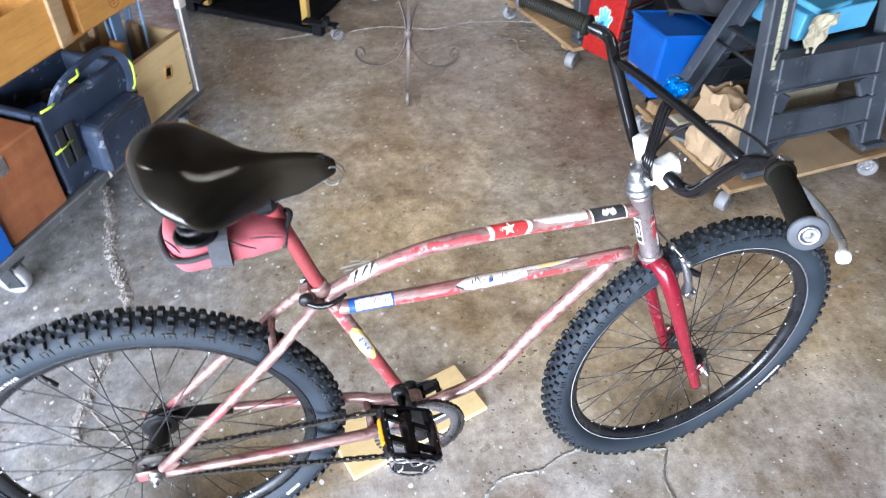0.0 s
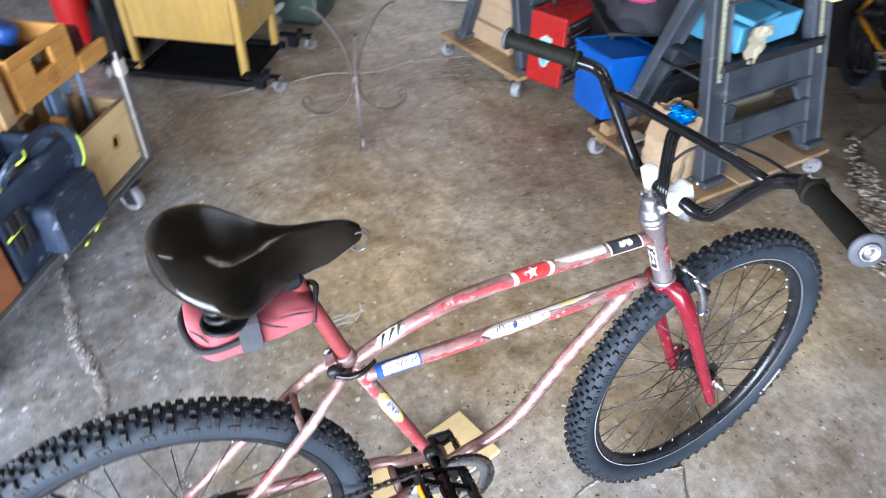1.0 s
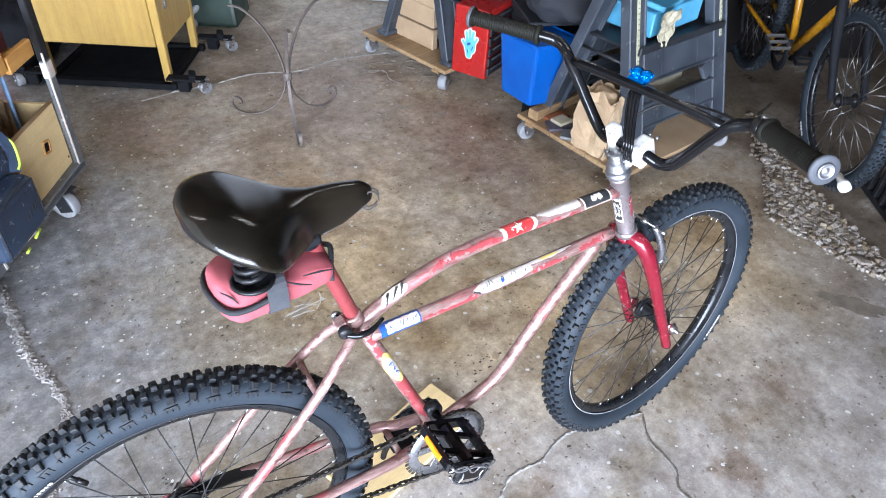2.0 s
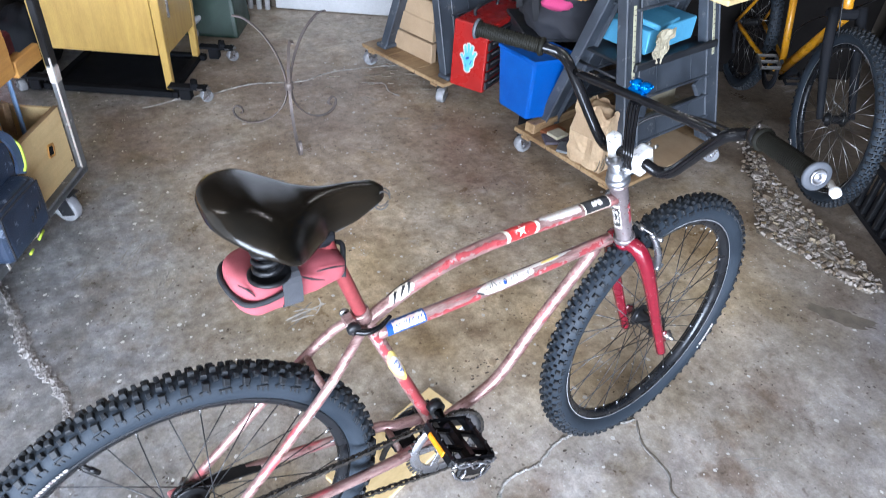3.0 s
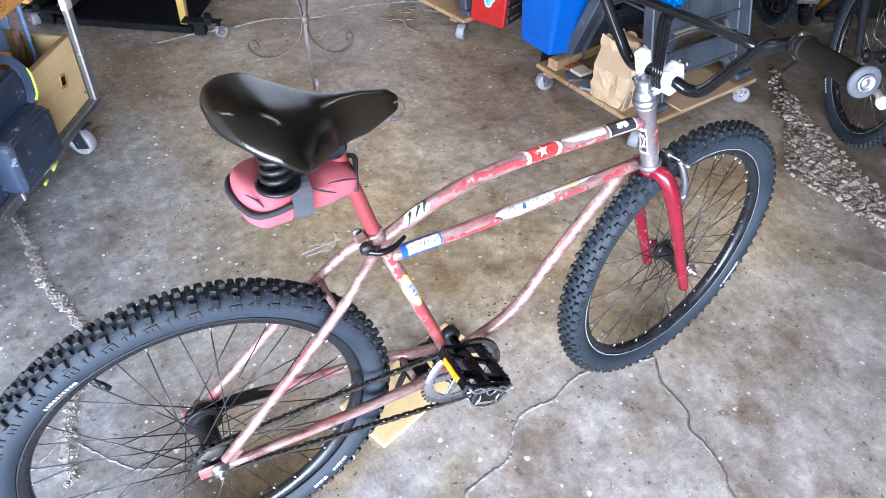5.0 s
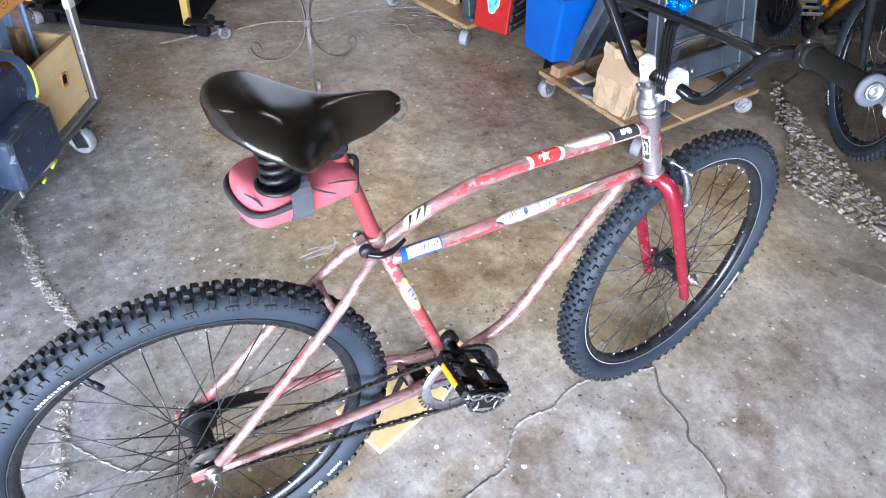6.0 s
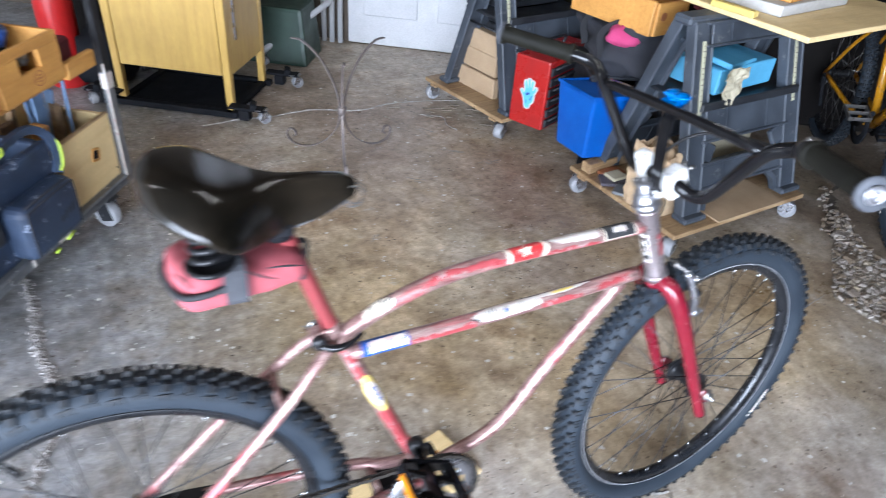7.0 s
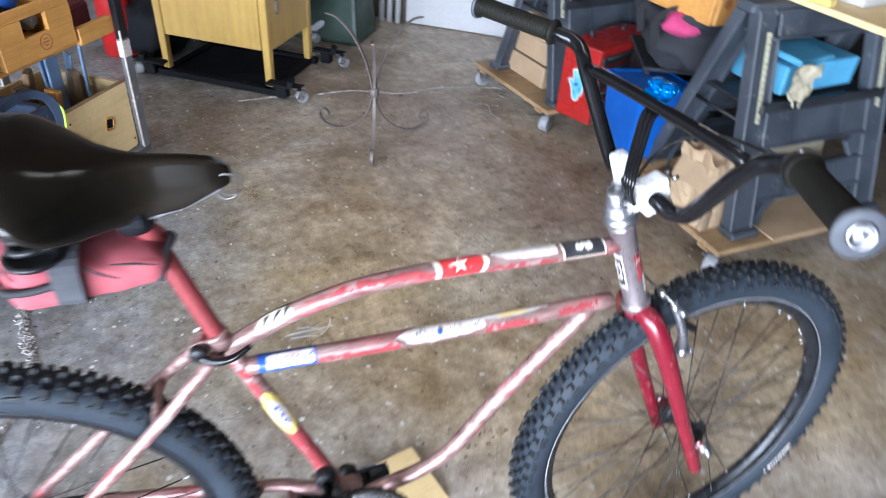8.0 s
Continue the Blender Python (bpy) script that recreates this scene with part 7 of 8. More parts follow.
part("collar", g, M_BRONZE, st)

# ---- cart with boxes, crate and tool bag ----
# x runs along the cart's side towards its post, y inwards
CART = Matrix.Translation((0.001, 1.622, 0)) @ pose(0, 0, 0, 0, 0, 59.5)
ct = thing("platform_cart", "grey steel platform cart with an upright post and casters", "cart", CART)
g = G()
box(g, (1.02, 0.55, 0.022), (-0.48, 0.275, 0.129), bevel=0.004)
part("deck", g, M_CARTGREY, ct)
for y in (0.006, 0.544):
    g = G()
    box(g, (1.02, 0.012, 0.032), (-0.48, y, 0.126), bevel=0.004)
    part("edge_rail", g, M_CARTGREY, ct, "scuffed steel edge")
for x, y, t in ((-0.117, 0.015, 75), (-0.93, 0.02, 100), (-0.09, 0.49, 60), (-0.92, 0.49, 120)):
    caster(ct, (x, y, 0), t, r=0.0485, wide=0.034, metal=M_SAWDARK)
for y in (0.012, 0.538):
    g = G()
    box(g, (0.034, 0.020, 0.95), (0.016, y, 0.605), bevel=0.003)
    post = part("post", g, M_CARTGREY, ct, "grey steel post with black and white tape")
    g = G()
    box(g, (0.037, 0.023, 0.055), (0.016, y, 0.475), bevel=0.003)
    part("tape", g, M_STICKER, post, "white tape")
    g = G()
    box(g, (0.006, 0.006, 0.40), (-0.001, y - 0.008, 0.335), bevel=0.001)
    part("pale_edge", g, M_STICKER, post, "pale worn edge")
    g = G()
    box(g, (0.036, 0.022, 0.48), (0.016, y, 0.745), bevel=0.003)
    part("black_tape", g, M_PLASTIC, post, "black tape")
g = G()
box(g, (1.0, 0.40, 0.016), (-0.48, 0.252, 0.531), bevel=0.003)
box(g, (0.145, 0.02, 0.052), (-0.060, 0.042, 0.549), bevel=0.003)
part("shelf_board", g, M_CRATE, ct, "orange wooden shelf board")
g = G()
box(g, (0.028, 0.028, 0.95), (-0.975, 0.538, 0.605), bevel=0.006)
part("post", g, M_CARTGREY, ct)


for x, w, h, r in ((-0.375, 0.030, 0.026, 8), (-0.355, 0.016, 0.034, -14), (-0.395, 0.012, 0.022, 20), (-0.52, 0.010, 0.026, -6)):
    g = G()
    box(g, (w, 0.003, h), (x, -0.0025, 0.128), pose(0, 0, 0, 0, r, 0), 0.001)
    part("tape_scrap", g, M_STICKER, ct, "scrap of pale tape")


def open_crate(name, label, size, m, material, hole=None, thick=0.014):
    w, d, h = size
    c = thing(name, label, "crate", CART @ m)
    for s in (0, 1):
        g = G()
        box(g, (thick, d - 2 * thick, h), (thick / 2 + s * (w - thick), d / 2, h / 2), bevel=0.002)
        part("end", g, material, c)
    g = G()
    box(g, (w, thick, h), (w / 2, d - thick / 2, h / 2), bevel=0.002)
    part("side", g, material, c)
    g = G()
    if hole:
        hx, hz, hw, hh = hole
        box(g, (w, thick, hz - hh / 2), (w / 2, thick / 2, (hz - hh / 2) / 2), bevel=0.002)
        box(g, (w, thick, h - hz - hh / 2), (w / 2, thick / 2, (h + hz + hh / 2) / 2), bevel=0.002)
        box(g, (hx - hw / 2, thick, hh), ((hx - hw / 2) / 2, thick / 2, hz), bevel=0)
        box(g, (w - hx - hw / 2, thick, hh), ((w + hx + hw / 2) / 2, thick / 2, hz), bevel=0)
    else:
        box(g, (w, thick, h), (w / 2, thick / 2, h / 2), bevel=0.002)
    part("side", g, material, c)
    g = G()
    box(g, (w - 2 * thick, d - 2 * thick, 0.01), (w / 2, d / 2, 0.006), bevel=0.001)
    part("bottom", g, material, c)
    return c


b1 = open_crate("plywood_box", "open pale plywood box with a finger hole on the cart", (0.275, 0.30, 0.225), pose(-0.273, 0.026, 0.1415), M_PLY)
g = G()
box(g, (0.024, 0.003, 0.028), (0.165, -0.0010, 0.125), pose(0, 0, 0, 0, 12, 0), bevel=0.0014)
part("finger_hole", g, M_DARKSTEEL, b1, "dark finger hole")
g = G()
sweep(g, [pose(0.165, -0.0012, 0.125, 0, 12, 0) @ Vector((0.0165 * c, 0, 0.019 * d)) for c, d in ((-1, -0.7), (-0.7, -1), (0.7, -1), (1, -0.7), (1, 0.7), (0.7, 1), (-0.7, 1), (-1, 0.7))], 0.0036, 7, 3, closed=True)
part("worn_ring", g, M_CRATE, b1, "worn brown rim of the finger hole")
g = G()
box(g, (0.277, 0.016, 0.003), (0.1375, 0.007, 0.2268), bevel=0.001)
part("brown_top_edge", g, M_PINE, b1, "brown strip along the top edge")
for x, z in ((0.012, 0.04), (0.012, 0.11), (0.012, 0.19), (0.262, 0.03)):
    g = G()
    lathe(g, [(0, 0.0016), (0.0032, 0.0012), (0.0036, 0), (0, 0)], 8, pose(x, -0.0002, z, 90, 0, 0))
    part("nail_head", g, M_DARKSTEEL, b1)
for i, (x, y, h, r) in enumerate(((0.115, 0.10, 0.355, 5), (0.165, 0.16, 0.350, -3), (0.215, 0.09, 0.360, 2), (0.235, 0.19, 0.30, -5))):
    g = G()
    box(g, (0.050, 0.009, h), (0, 0, h / 2), bevel=0.003)
    solo("steel_strap", g, M_LEVI, "blue-grey steel strap standing in the box", "strap", CART @ pose(-0.285 + x, 0.03 + y, 0.153, 3 * i - 4, r, 20 * i), "straps in the box")
for i, (x, y, h, r, m2) in enumerate(((0.06, 0.22, 0.24, 4, M_PINE), (0.13, 0.24, 0.27, -3, M_PINE), (0.21, 0.14, 0.25, 2, M_PINE), (0.08, 0.12, 0.24, -4, M_CRATE))):
    g = G()
    box(g, (0.05, 0.022, h), (0, 0, h / 2), bevel=0.004)
    solo("wood_offcut", g, m2, "short wood offcut standing in the box", "offcut", CART @ pose(-0.285 + x, 0.03 + y, 0.153, 5, r, 30 * i), "offcuts in the box")

b2 = open_crate("wooden_crate", "orange wooden crate with a cut-out grip hole on the shelf", (0.262, 0.30, 0.142), pose(-0.405, 0.032, 0.5395), M_CRATE, (0.128, 0.088, 0.088, 0.050))
g = G()
lathe(g, [(0.0195, 0.0002), (0.022, 0.0002), (0.022, 0.001), (0.0195, 0.001), (0.0195, 0.0002)], 28, pose(0.150, -0.0002, 0.037, 90, 0, 0), False)
for k in (-0.009, 0.0, 0.009):
    box(g, (0.022 - abs(k), 0.001, 0.003), (0.150, -0.0006, 0.037 + k), bevel=0)
part("round_stamp", g, M_REDBOARD, b2, "faint round stamp")
g = G()
lump(g, (0.085, 0.09, 0.05), (0.13, 0.15, 0.075), 21.0, 0.25, 10)
part("contents", g, M_DARKSTEEL, b2, "dark tools")
g = G()
lathe(g, [(0, 0), (0.042, 0.0), (0.045, 0.008), (0.045, 0.05), (0.038, 0.058), (0.0, 0.058)], 18, pose(0.17, 0.15, 0.11, 20, 12, 0))
part("contents", g, M_STBLUE, b2, "blue plastic drum")
g = G()
lump(g, (0.028, 0.02, 0.024), (0.155, 0.05, 0.085), 25.0, 0.25, 8)
part("contents", g, M_CARTGREY, b2, "grey metal part")
b3 = open_crate("wooden_crate", "orange wooden crate with a worn end on the shelf", (0.34, 0.30, 0.142), pose(-0.78, 0.032, 0.5395), M_CRATE)
g = G()
box(g, (0.05, 0.012, 0.142), (0.30, -0.007, 0.071), bevel=0.003)
part("cleat", g, M_PINE, b3)
g = G()
box(g, (0.13, 0.20, 0.07), (0, 0, 0.035), bevel=0.008)
solo("red_case", g, M_MAROON, "small dark red case on the shelf", "case", CART @ pose(-0.06, 0.20, 0.5395, 0, 0, 6))

tb2 = thing("tool_bag", "open navy canvas tool bag with lime trim on the cart", "tool bag", CART @ pose(-0.665, 0.0, 0.1415))
for x0, x1, y0, y1 in ((0, 0.36, 0.02, 0.05), (0, 0.36, 0.23, 0.26), (0.0, 0.03, 0.052, 0.228), (0.33, 0.36, 0.052, 0.228)):
    g = G()
    box(g, (x1 - x0, y1 - y0, 0.27), ((x0 + x1) / 2, (y0 + y1) / 2, 0.135), bevel=0.012, segs=3)
    part("side_panel", g, M_TOOLBAG, tb2)
g = G()
box(g, (0.30, 0.17, 0.03), (0.18, 0.14, 0.02), bevel=0.01)
part("base", g, M_TOOLBAG, tb2)
g = G()
box(g, (0.235, 0.085, 0.170), (0.225, -0.008, 0.097), bevel=0.04, segs=5)
pocket = part("front_pocket", g, M_TOOLBAG, tb2, "bulging navy front pocket")
g = G()
sweep(g, [(0.125, -0.047, 0.03), (0.125, -0.047, 0.15), (0.145, -0.047, 0.168), (0.305, -0.047, 0.168), (0.325, -0.047, 0.15), (0.325, -0.047, 0.03)], 0.003, 8, 4)
part("piping", g, M_CLOTH, pocket)
for i, (x, h) in enumerate(((0.245, 0.020), (0.262, 0.026), (0.280, 0.022), (0.296, 0.026))):
    g = G()
    box(g, (0.006, 0.002, h), (x, -0.0515, 0.085 + 0.004 * i), pose(0, 0, 0, 0, 14 - 9 * (i % 3), 0), 0.0008)
    part("pocket_mark", g, M_CLOTH, pocket)
g = G()
sweep(g, [(0.128, -0.030, 0.172), (0.16, -0.040, 0.181), (0.29, -0.040, 0.181), (0.322, -0.030, 0.172)], 0.0028, 8, 4)
part("pocket_zip", g, M_CLOTH, pocket)
for x in (0.035, 0.075):
    g = G()
    box(g, (0.03, 0.008, 0.12), (x, 0.013, 0.15), bevel=0.003)
    part("side_loop", g, M_WEB, tb2, "black webbing loop")
for y in (0.035, 0.245):
    g = G()
    sweep(g, [(0.06, y, 0.255), (0.10, y - 0.01, 0.305), (0.18, y - 0.02, 0.332), (0.28, y - 0.02, 0.336), (0.335, y - 0.03, 0.30), (0.342, y - 0.045, 0.24), (0.32, y - 0.05, 0.19)] if y < 0.1 else [(0.06, y, 0.255), (0.10, y - 0.01, 0.30), (0.18, y - 0.02, 0.315), (0.28, y - 0.01, 0.305), (0.33, y, 0.255)], 0.0115, flat=(0.023, 0.015), n=5, up=(0, 1, 0))
    part("carry_strap", g, M_TOOLBAG, tb2, "padded navy carry strap")
for pts in (((0.02, 0.03, 0.275), (0.05, 0.018, 0.280), (0.075, 0.03, 0.277)), ((0.120, -0.0, 0.322), (0.145, -0.012, 0.332), (0.165, 0.004, 0.338)), ((0.07, 0.012, 0.16), (0.0, 0.012, 0.155)), ((0.350, -0.004, 0.285), (0.352, -0.018, 0.262), (0.334, -0.028, 0.215), (0.318, -0.028, 0.20)), ((0.235, -0.054, 0.018), (0.27, -0.054, 0.026)), ((0.18, -0.052, 0.006), (0.20, -0.052, 0.010))):
    g = G()
    sweep(g, pts, 0.0040, 8, 4)
    part("trim", g, M_LIME, tb2, "lime-green trim")
for i, (x, y, c) in enumerate(((0.10, 0.14, M_STBLUE), (0.18, 0.16, M_PLASTIC), (0.25, 0.12, M_STEEL), (0.15, 0.10, M_BIN))):
    g = G()
    lump(g, (0.05, 0.04, 0.05), (x, y, 0.17), 30.0 + i, 0.2, 8, 0.2)
    part("tool", g, c, tb2)

b4 = thing("wooden_case", "red-brown wooden case with a metal catch on the cart", "case", CART @ pose(-0.90, 0.015, 0.1415))
g = G()
box(g, (0.215, 0.28, 0.265), (0.1075, 0.14, 0.1325), bevel=0.006)
part("case", g, M_REDBOARD, b4)
g = G()
box(g, (0.03, 0.004, 0.05), (0.07, -0.001, 0.225), bevel=0.002)
part("catch", g, M_ALLOY, b4)
g = G()
box(g, (0.07, 0.15, 0.24), (0, 0.075, 0.12), bevel=0.008)
solo("blue_case", g, M_BIN, "blue plastic case at the end of the cart", "case", CART @ pose(-0.945, 0.0, 0.1415))

# ---- back of the garage ----
def in_room(u, v, z, turn=0.0):
    return ROOM @ pose(u, v, z, 0, 0, turn)


dr = thing("door_1", "white panelled door in the back wall", "door", in_room(0.0, 3.485, 0), kind="structure")
g = G()
box(g, (0.95, 0.035, 2.03), (-0.1, -0.012, 1.02), bevel=0.004)
part("leaf", g, M_DOORWHITE, dr)
for z, hh in ((0.55, 0.75), (1.45, 0.80)):
    for x in (-0.32, 0.12):
        g = G()
        box(g, (0.32, 0.012, hh), (x, -0.032, z), bevel=0.004)
        part("panel", g, M_DOORWHITE, dr)
g = G()
lathe(g, [(0, 0), (0.03, 0), (0.03, 0.01), (0.012, 0.02), (0.012, 0.04), (0.028, 0.055), (0.02, 0.075), (0, 0.08)], 18, pose(-0.5, -0.03, 1.0, 90, 0, 0))
part("door_knob", g, M_ALLOY, dr)
for i in range(3):
    g = G()
    rod(g, (0, 0, 0), (0, 0.05, 1.6), 0.016, 12)
    solo("white_pipe", g, M_DOORWHITE, "white plastic pipe leaning on the back wall", "pipe", in_room(-0.62 - 0.05 * i, 3.44, 0, 0), "pipes by the door")
wc = thing("white_trolley_leg", "white angled trolley leg with a caster", "trolley", in_room(-0.83, 3.02, 0))
g = G()
sweep(g, [(-0.10, -0.1, 0.06), (0.22, 0.2, 0.30)], 0.016, 12)
part("tube", g, M_DOORWHITE, wc)
caster(wc, (-0.09, -0.09, 0), 20, r=0.025, wide=0.02)
g = G()
box(g, (0.55, 0.30, 0.30), (0, 0, 0.15), bevel=0.02, segs=2, taper=(0.9, 0.8))
solo("green_case", g, M_GREEN, "dark green case on the floor under the desk top", "case", in_room(-0.95, 3.1, 0))
g = G()
lathe(g, [(0, 0), (0.078, 0), (0.083, 0.006), (0.083, 0.48), (0.075, 0.52), (0.045, 0.55), (0.03, 0.56), (0.03, 0.60), (0.0, 0.60)], 28)
solo("red_cylinder", g, M_ORANGE, "glossy red metal cylinder standing behind the cart", "cylinder", pose(-0.235, 2.92, 0))
for i, (x, y, z, r) in enumerate(((-0.27, 0.36, 0.1415, 4), (-0.25, 0.42, 0.1415, -3), (-0.30, 0.38, 0.1655, 2), (-0.22, 0.40, 0.1895, -5), (-0.26, 0.44, 0.2135, 3))):
    g = G()
    box(g, (0.42, 0.055, 0.022), (0.2, 0, 0.0115), bevel=0.002)
    solo("timber_strip", g, M_PINE, "rough pine strip stacked on the cart", "timber", CART @ pose(x, y, z, 0, 0, r), "strips stacked on the cart")

# made-up cabinet, near-black, for the darkness behind the bench
cb = thing("backdrop_cabinet", "made-up near-black cabinet that darkens the background behind the bench", "cabinet", in_room(0.95, 2.95, 0))
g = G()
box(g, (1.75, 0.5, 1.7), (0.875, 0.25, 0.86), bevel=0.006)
part("carcass", g, M_SHADEFILL, cb)
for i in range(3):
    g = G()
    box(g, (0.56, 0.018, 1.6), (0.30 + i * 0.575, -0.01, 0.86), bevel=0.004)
    door = part("door", g, M_SHADEFILL, cb)
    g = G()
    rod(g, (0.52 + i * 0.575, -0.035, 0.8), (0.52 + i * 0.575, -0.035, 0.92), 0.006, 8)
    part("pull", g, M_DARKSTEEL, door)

# made-up shelving and boxes that darken the background behind the parked bicycles
sv = thing("backdrop_shelving", "made-up black shelving that darkens the background behind the bicycles", "shelving", in_room(3.02, -0.6, 0))
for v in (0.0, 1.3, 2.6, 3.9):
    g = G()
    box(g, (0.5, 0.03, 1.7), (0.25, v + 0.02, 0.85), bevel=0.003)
    part("upright", g, M_SHADEFILL, sv)
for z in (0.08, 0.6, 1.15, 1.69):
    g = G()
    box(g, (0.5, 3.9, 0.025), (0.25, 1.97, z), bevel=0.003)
    part("shelf", g, M_SHADEFILL, sv)
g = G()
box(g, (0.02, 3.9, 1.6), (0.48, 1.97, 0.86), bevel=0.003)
part("back_board", g, M_SHADEFILL, sv)
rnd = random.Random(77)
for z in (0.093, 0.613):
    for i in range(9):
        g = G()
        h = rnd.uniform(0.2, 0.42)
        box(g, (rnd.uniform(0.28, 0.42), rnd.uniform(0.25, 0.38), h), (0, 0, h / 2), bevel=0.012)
        solo("dark_storage_box", g, rnd.choice((M_SHADEFILL, M_DARKSTEEL, M_PLASTIC, M_SAWDARK)), "dark block added on the shelving to darken the background", "box", in_room(3.26, -0.36 + i * 0.43 + rnd.uniform(-0.02, 0.02), z, rnd.uniform(-5, 5)), "boxes on the shelving")

# ---- yellow bicycle at the side, with a dark one behind it ----
def parked_bike(name, label, a, b, frame_mat, fork_mat, lean):
    """A parked mountain bicycle: a is its rear and b its front contact on the floor."""
    a, b = Vector((*a, 0)), Vector((*b, 0))
    d = b - a
    base = (d.length - 1.08) / 2
    m = Matrix.Translation(a) @ pose(0, 0, 0, 0, 0, math.degrees(math.atan2(d.y, d.x))) @ pose(0, 0, 0, lean, 0, 0)
    k = thing(name, label, "bicycle", m, "parked bicycles")
    L = d.length
    r = wheel("rear_wheel", k, Matrix.Translation((0, 0, 0.335)), 0.12, 0.022, 5, [(0.302, 1.2, [0.012, 0.01, 0.012, 0.008])], M_RIM, M_STEEL)
    f = wheel("front_wheel", k, Matrix.Translation((L, 0, 0.335)), 0.09, 0.02, 6, [(0.302, 3.9, [0.012, 0.01, 0.012, 0.008, 0.01])], M_RIM, M_STEEL)
    bb, seat, h0, h1 = (0.50, 0, 0.29), (0.36, 0, 0.72), (L - 0.20, 0, 0.66), (L - 0.235, 0, 0.78)
    for nm, pts, rad in (("seat_tube", (bb, seat), 0.016), ("down_tube", (bb, h0), 0.020), ("top_tube", (seat, h1), 0.017), ("head_tube", (h0, h1), 0.021)):
        g = G()
        sweep(g, pts, rad, 12)
        part(nm, g, frame_mat, k)
    for s in (-1, 1):
        g = G()
        sweep(g, [(0.37, s * 0.02, 0.68), (0.2, s * 0.045, 0.55), (0.0, s * 0.065, 0.34)], 0.008, 8, 3)
        part("seat_stay", g, frame_mat, k)
        g = G()
        sweep(g, [(0.49, s * 0.025, 0.29), (0.3, s * 0.05, 0.305), (0.0, s * 0.065, 0.335)], 0.010, 8, 3)
        part("chain_stay", g, frame_mat, k)
        g = G()
        sweep(g, [(L - 0.195, s * 0.05, 0.70), (L - 0.12, s * 0.058, 0.53), (L, s * 0.06, 0.335)], [0.02, 0.019, 0.012], 12, 3)
        part("fork_leg", g, fork_mat, k)
    g = G()
    box(g, (0.05, 0.14, 0.04), (L - 0.2, 0, 0.675), bevel=0.01)
    part("fork_crown", g, fork_mat, k)
    g = G()
    sweep(g, [(L - 0.30, -0.31, 0.98), (L - 0.26, -0.1, 0.96), (L - 0.22, 0, 0.95), (L - 0.26, 0.1, 0.96), (L - 0.30, 0.31, 0.98)], 0.012, 10, 4)
    rod(g, h1, (L - 0.245, 0, 0.93), 0.016, 12)
    rod(g, (L - 0.25, 0, 0.93), (L - 0.21, 0, 0.95), 0.018, 12)
    part("handlebar", g, M_DARKSTEEL, k)
    g = G()
    rod(g, seat, (0.33, 0, 0.87), 0.0135, 12)
    box(g, (0.26, 0.14, 0.05), (0.33, 0, 0.90), bevel=0.022, segs=3)
    part("saddle", g, M_PLASTIC, k)
    g = G()
    ring_band(g, 0.05, 0.086, -0.05, -0.045, 40)
    ob = part("chainring", g, M_DARKSTEEL, k)
    ob.matrix_local = Matrix.Translation(bb)
    for s, ang in ((-1, 35), (1, 215)):
        e = Vector(bb) + Vector((0.17 * math.cos(radians(ang)), s * 0.075, 0.17 * math.sin(radians(ang))))
        g = G()
        sweep(g, [Vector(bb) + Vector((0, s * 0.06, 0)), e], [0.014, 0.011], 10)
        part("crank_arm", g, M_DARKSTEEL, k)
        g = G()
        for yy in (0.015, 0.095):
            box(g, (0.09, 0.006, 0.02), (0, s * yy, 0), bevel=0.002)
        for xx in (-0.042, 0.0, 0.042):
            box(g, (0.006, 0.085, 0.016), (xx, s * 0.055, 0), bevel=0.002)
        ob = part("pedal", g, M_STEEL if s < 0 else M_DARKSTEEL, k, "grey cage pedal")
        ob.matrix_local = Matrix.Translation(e) @ pose(0, 0, 0, 0, 15, 0)
    g = G()
    sweep(g, [(0.02, -0.07, 0.34), (0.05, -0.075, 0.27), (0.08, -0.07, 0.20)], 0.009, 8, 3)
    box(g, (0.03, 0.02, 0.05), (0.03, -0.075, 0.31), bevel=0.006)
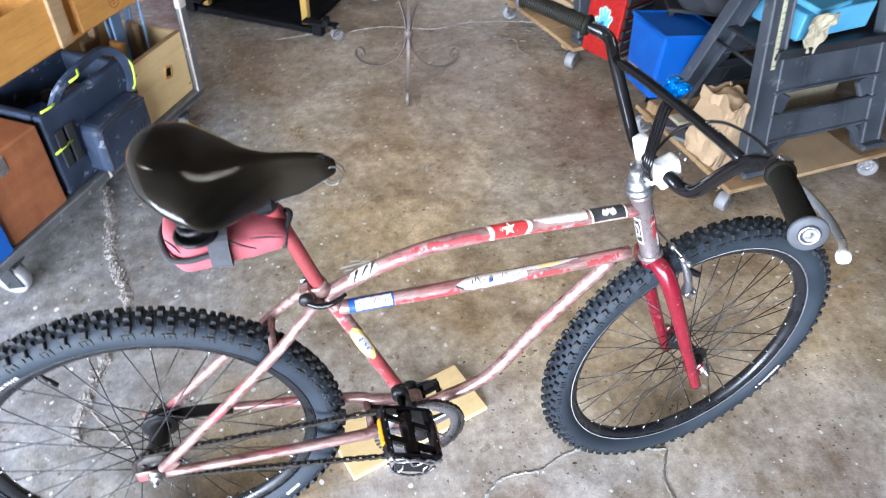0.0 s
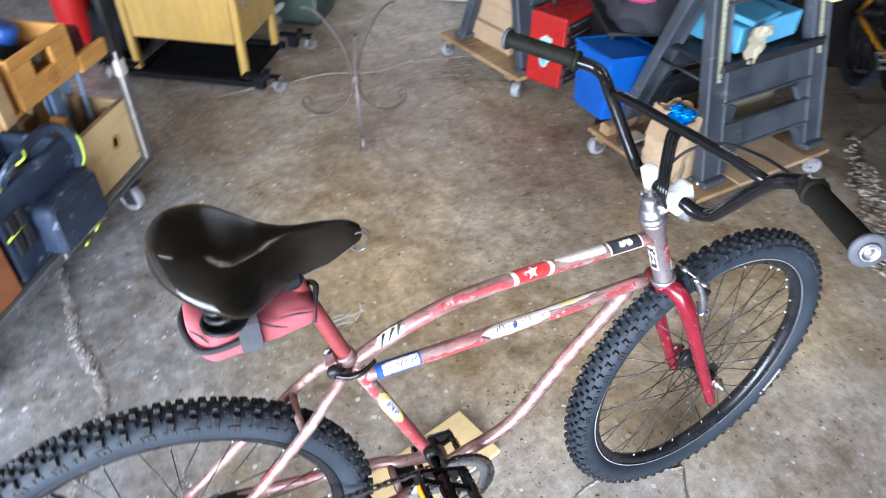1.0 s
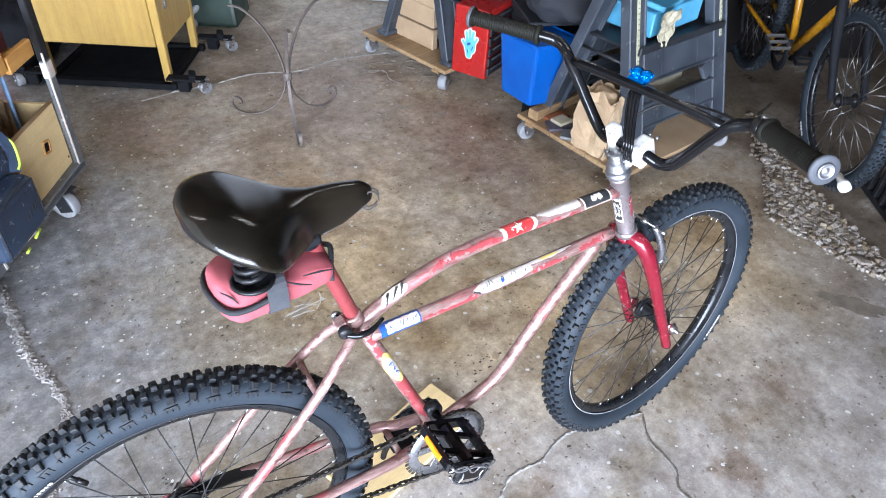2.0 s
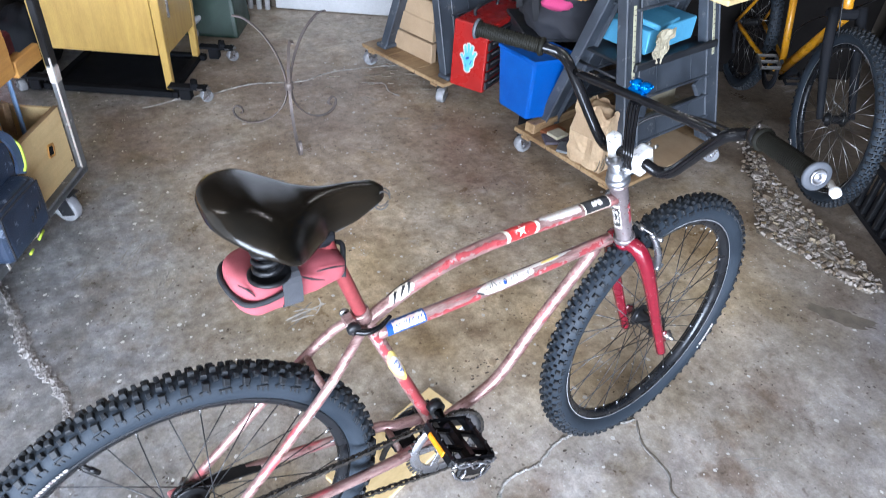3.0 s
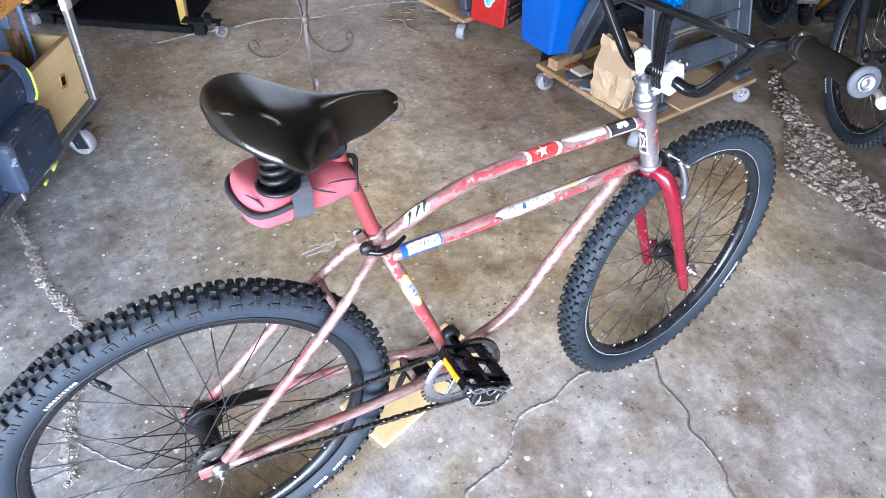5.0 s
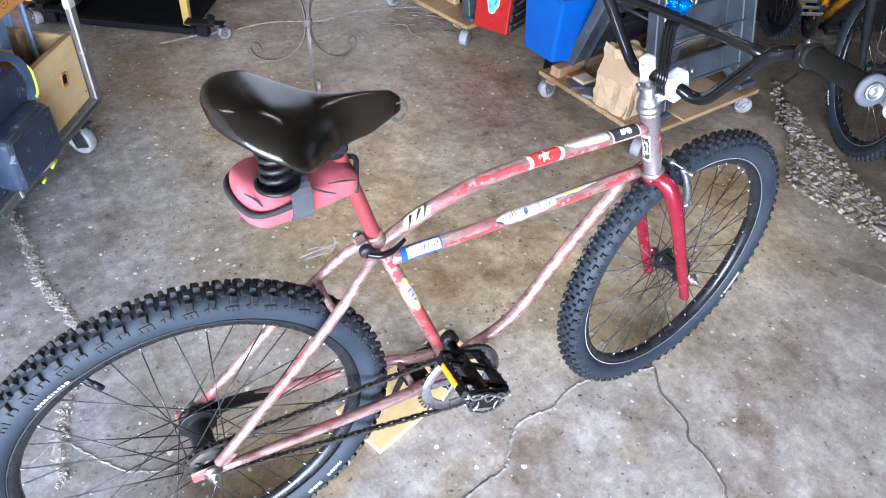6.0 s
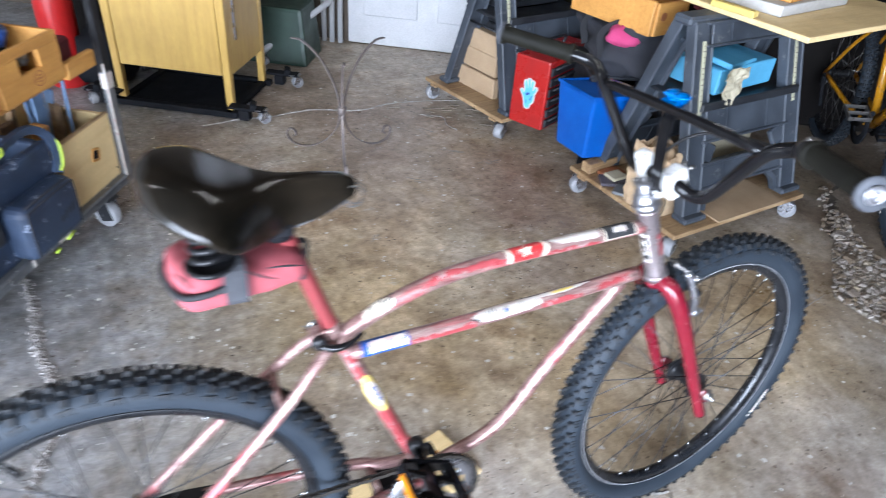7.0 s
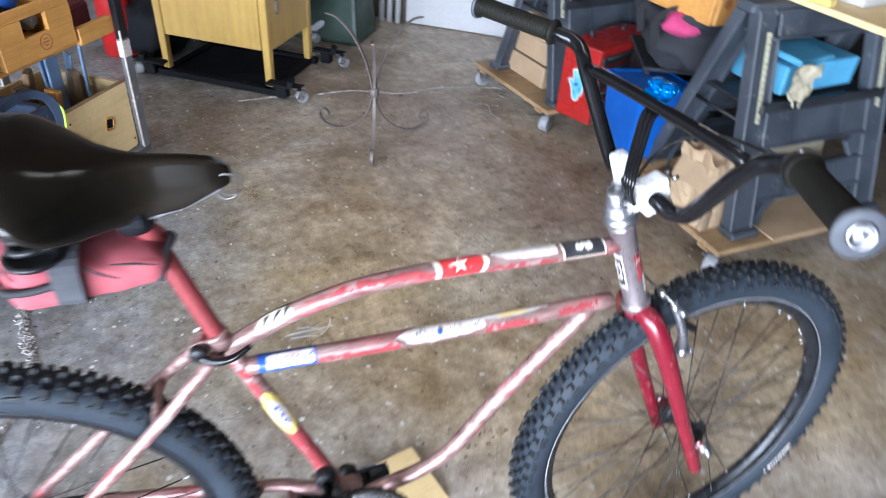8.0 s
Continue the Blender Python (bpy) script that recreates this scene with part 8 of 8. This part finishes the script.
    part("derailleur", g, M_DARKSTEEL, k)
    g = G()
    sweep(g, [(L - 0.25, 0.1, 0.97), (L - 0.12, 0.09, 0.90), (L - 0.15, 0.07, 0.75), (0.5, 0.03, 0.5), (0.44, 0.03, 0.32)], 0.003, 6, 5)
    sweep(g, [(L - 0.25, -0.1, 0.97), (L - 0.10, -0.08, 0.91), (L - 0.13, -0.07, 0.78), (L - 0.1, -0.05, 0.62)], 0.003, 6, 5)
    part("cable", g, M_PLASTIC, k)
    return k


parked_bike("mountain_bike", "dusty orange-yellow mountain bicycle with a dark fork", (3.155, 1.42), (2.575, 0.525), M_YELFRAME, M_DARKSTEEL, 4)
parked_bike("mountain_bike", "dark blue mountain bicycle parked behind the yellow one", (3.45, 0.62), (3.02, -0.36), mat("deep_blue_enamel", (0.01, 0.06, 0.12), (0.01, 0.05, 0.1), 0.35, 0, 12, 200, 0.1), M_DARKSTEEL, 5)

cr = thing("plastic_crate", "black slatted plastic crate on the floor", "crate", pose(2.69, 0.43, 0, 0, 0, 236))
for i in range(7):
    g = G()
    box(g, (0.022, 0.02, 0.19), (0.03 + i * 0.055, 0.01, 0.105), bevel=0.003)
    part("slat", g, M_PLASTIC, cr)
    g = G()
    box(g, (0.022, 0.02, 0.19), (0.03 + i * 0.055, 0.29, 0.105), bevel=0.003)
    part("slat", g, M_PLASTIC, cr)
for z in (0.012, 0.2):
    g = G()
    for y in (0.01, 0.29):
        box(g, (0.40, 0.026, 0.024), (0.2, y, z), bevel=0.004)
    for x in (0.01, 0.39):
        box(g, (0.024, 0.28, 0.024), (x, 0.15, z), bevel=0.004)
    part("frame", g, M_PLASTIC, cr)
g = G()
box(g, (0.38, 0.28, 0.01), (0.2, 0.15, 0.018), bevel=0.002)
part("bottom", g, M_PLASTIC, cr)
g = G()
lump(g, (0.11, 0.09, 0.06), (0, 0, 0.055), 41.0, 0.3, 12, 0.2)
solo("blue_bag", g, M_BIN, "crumpled blue plastic bag on the floor", "bag", pose(2.33, -0.10, 0, 0, 0, 20))
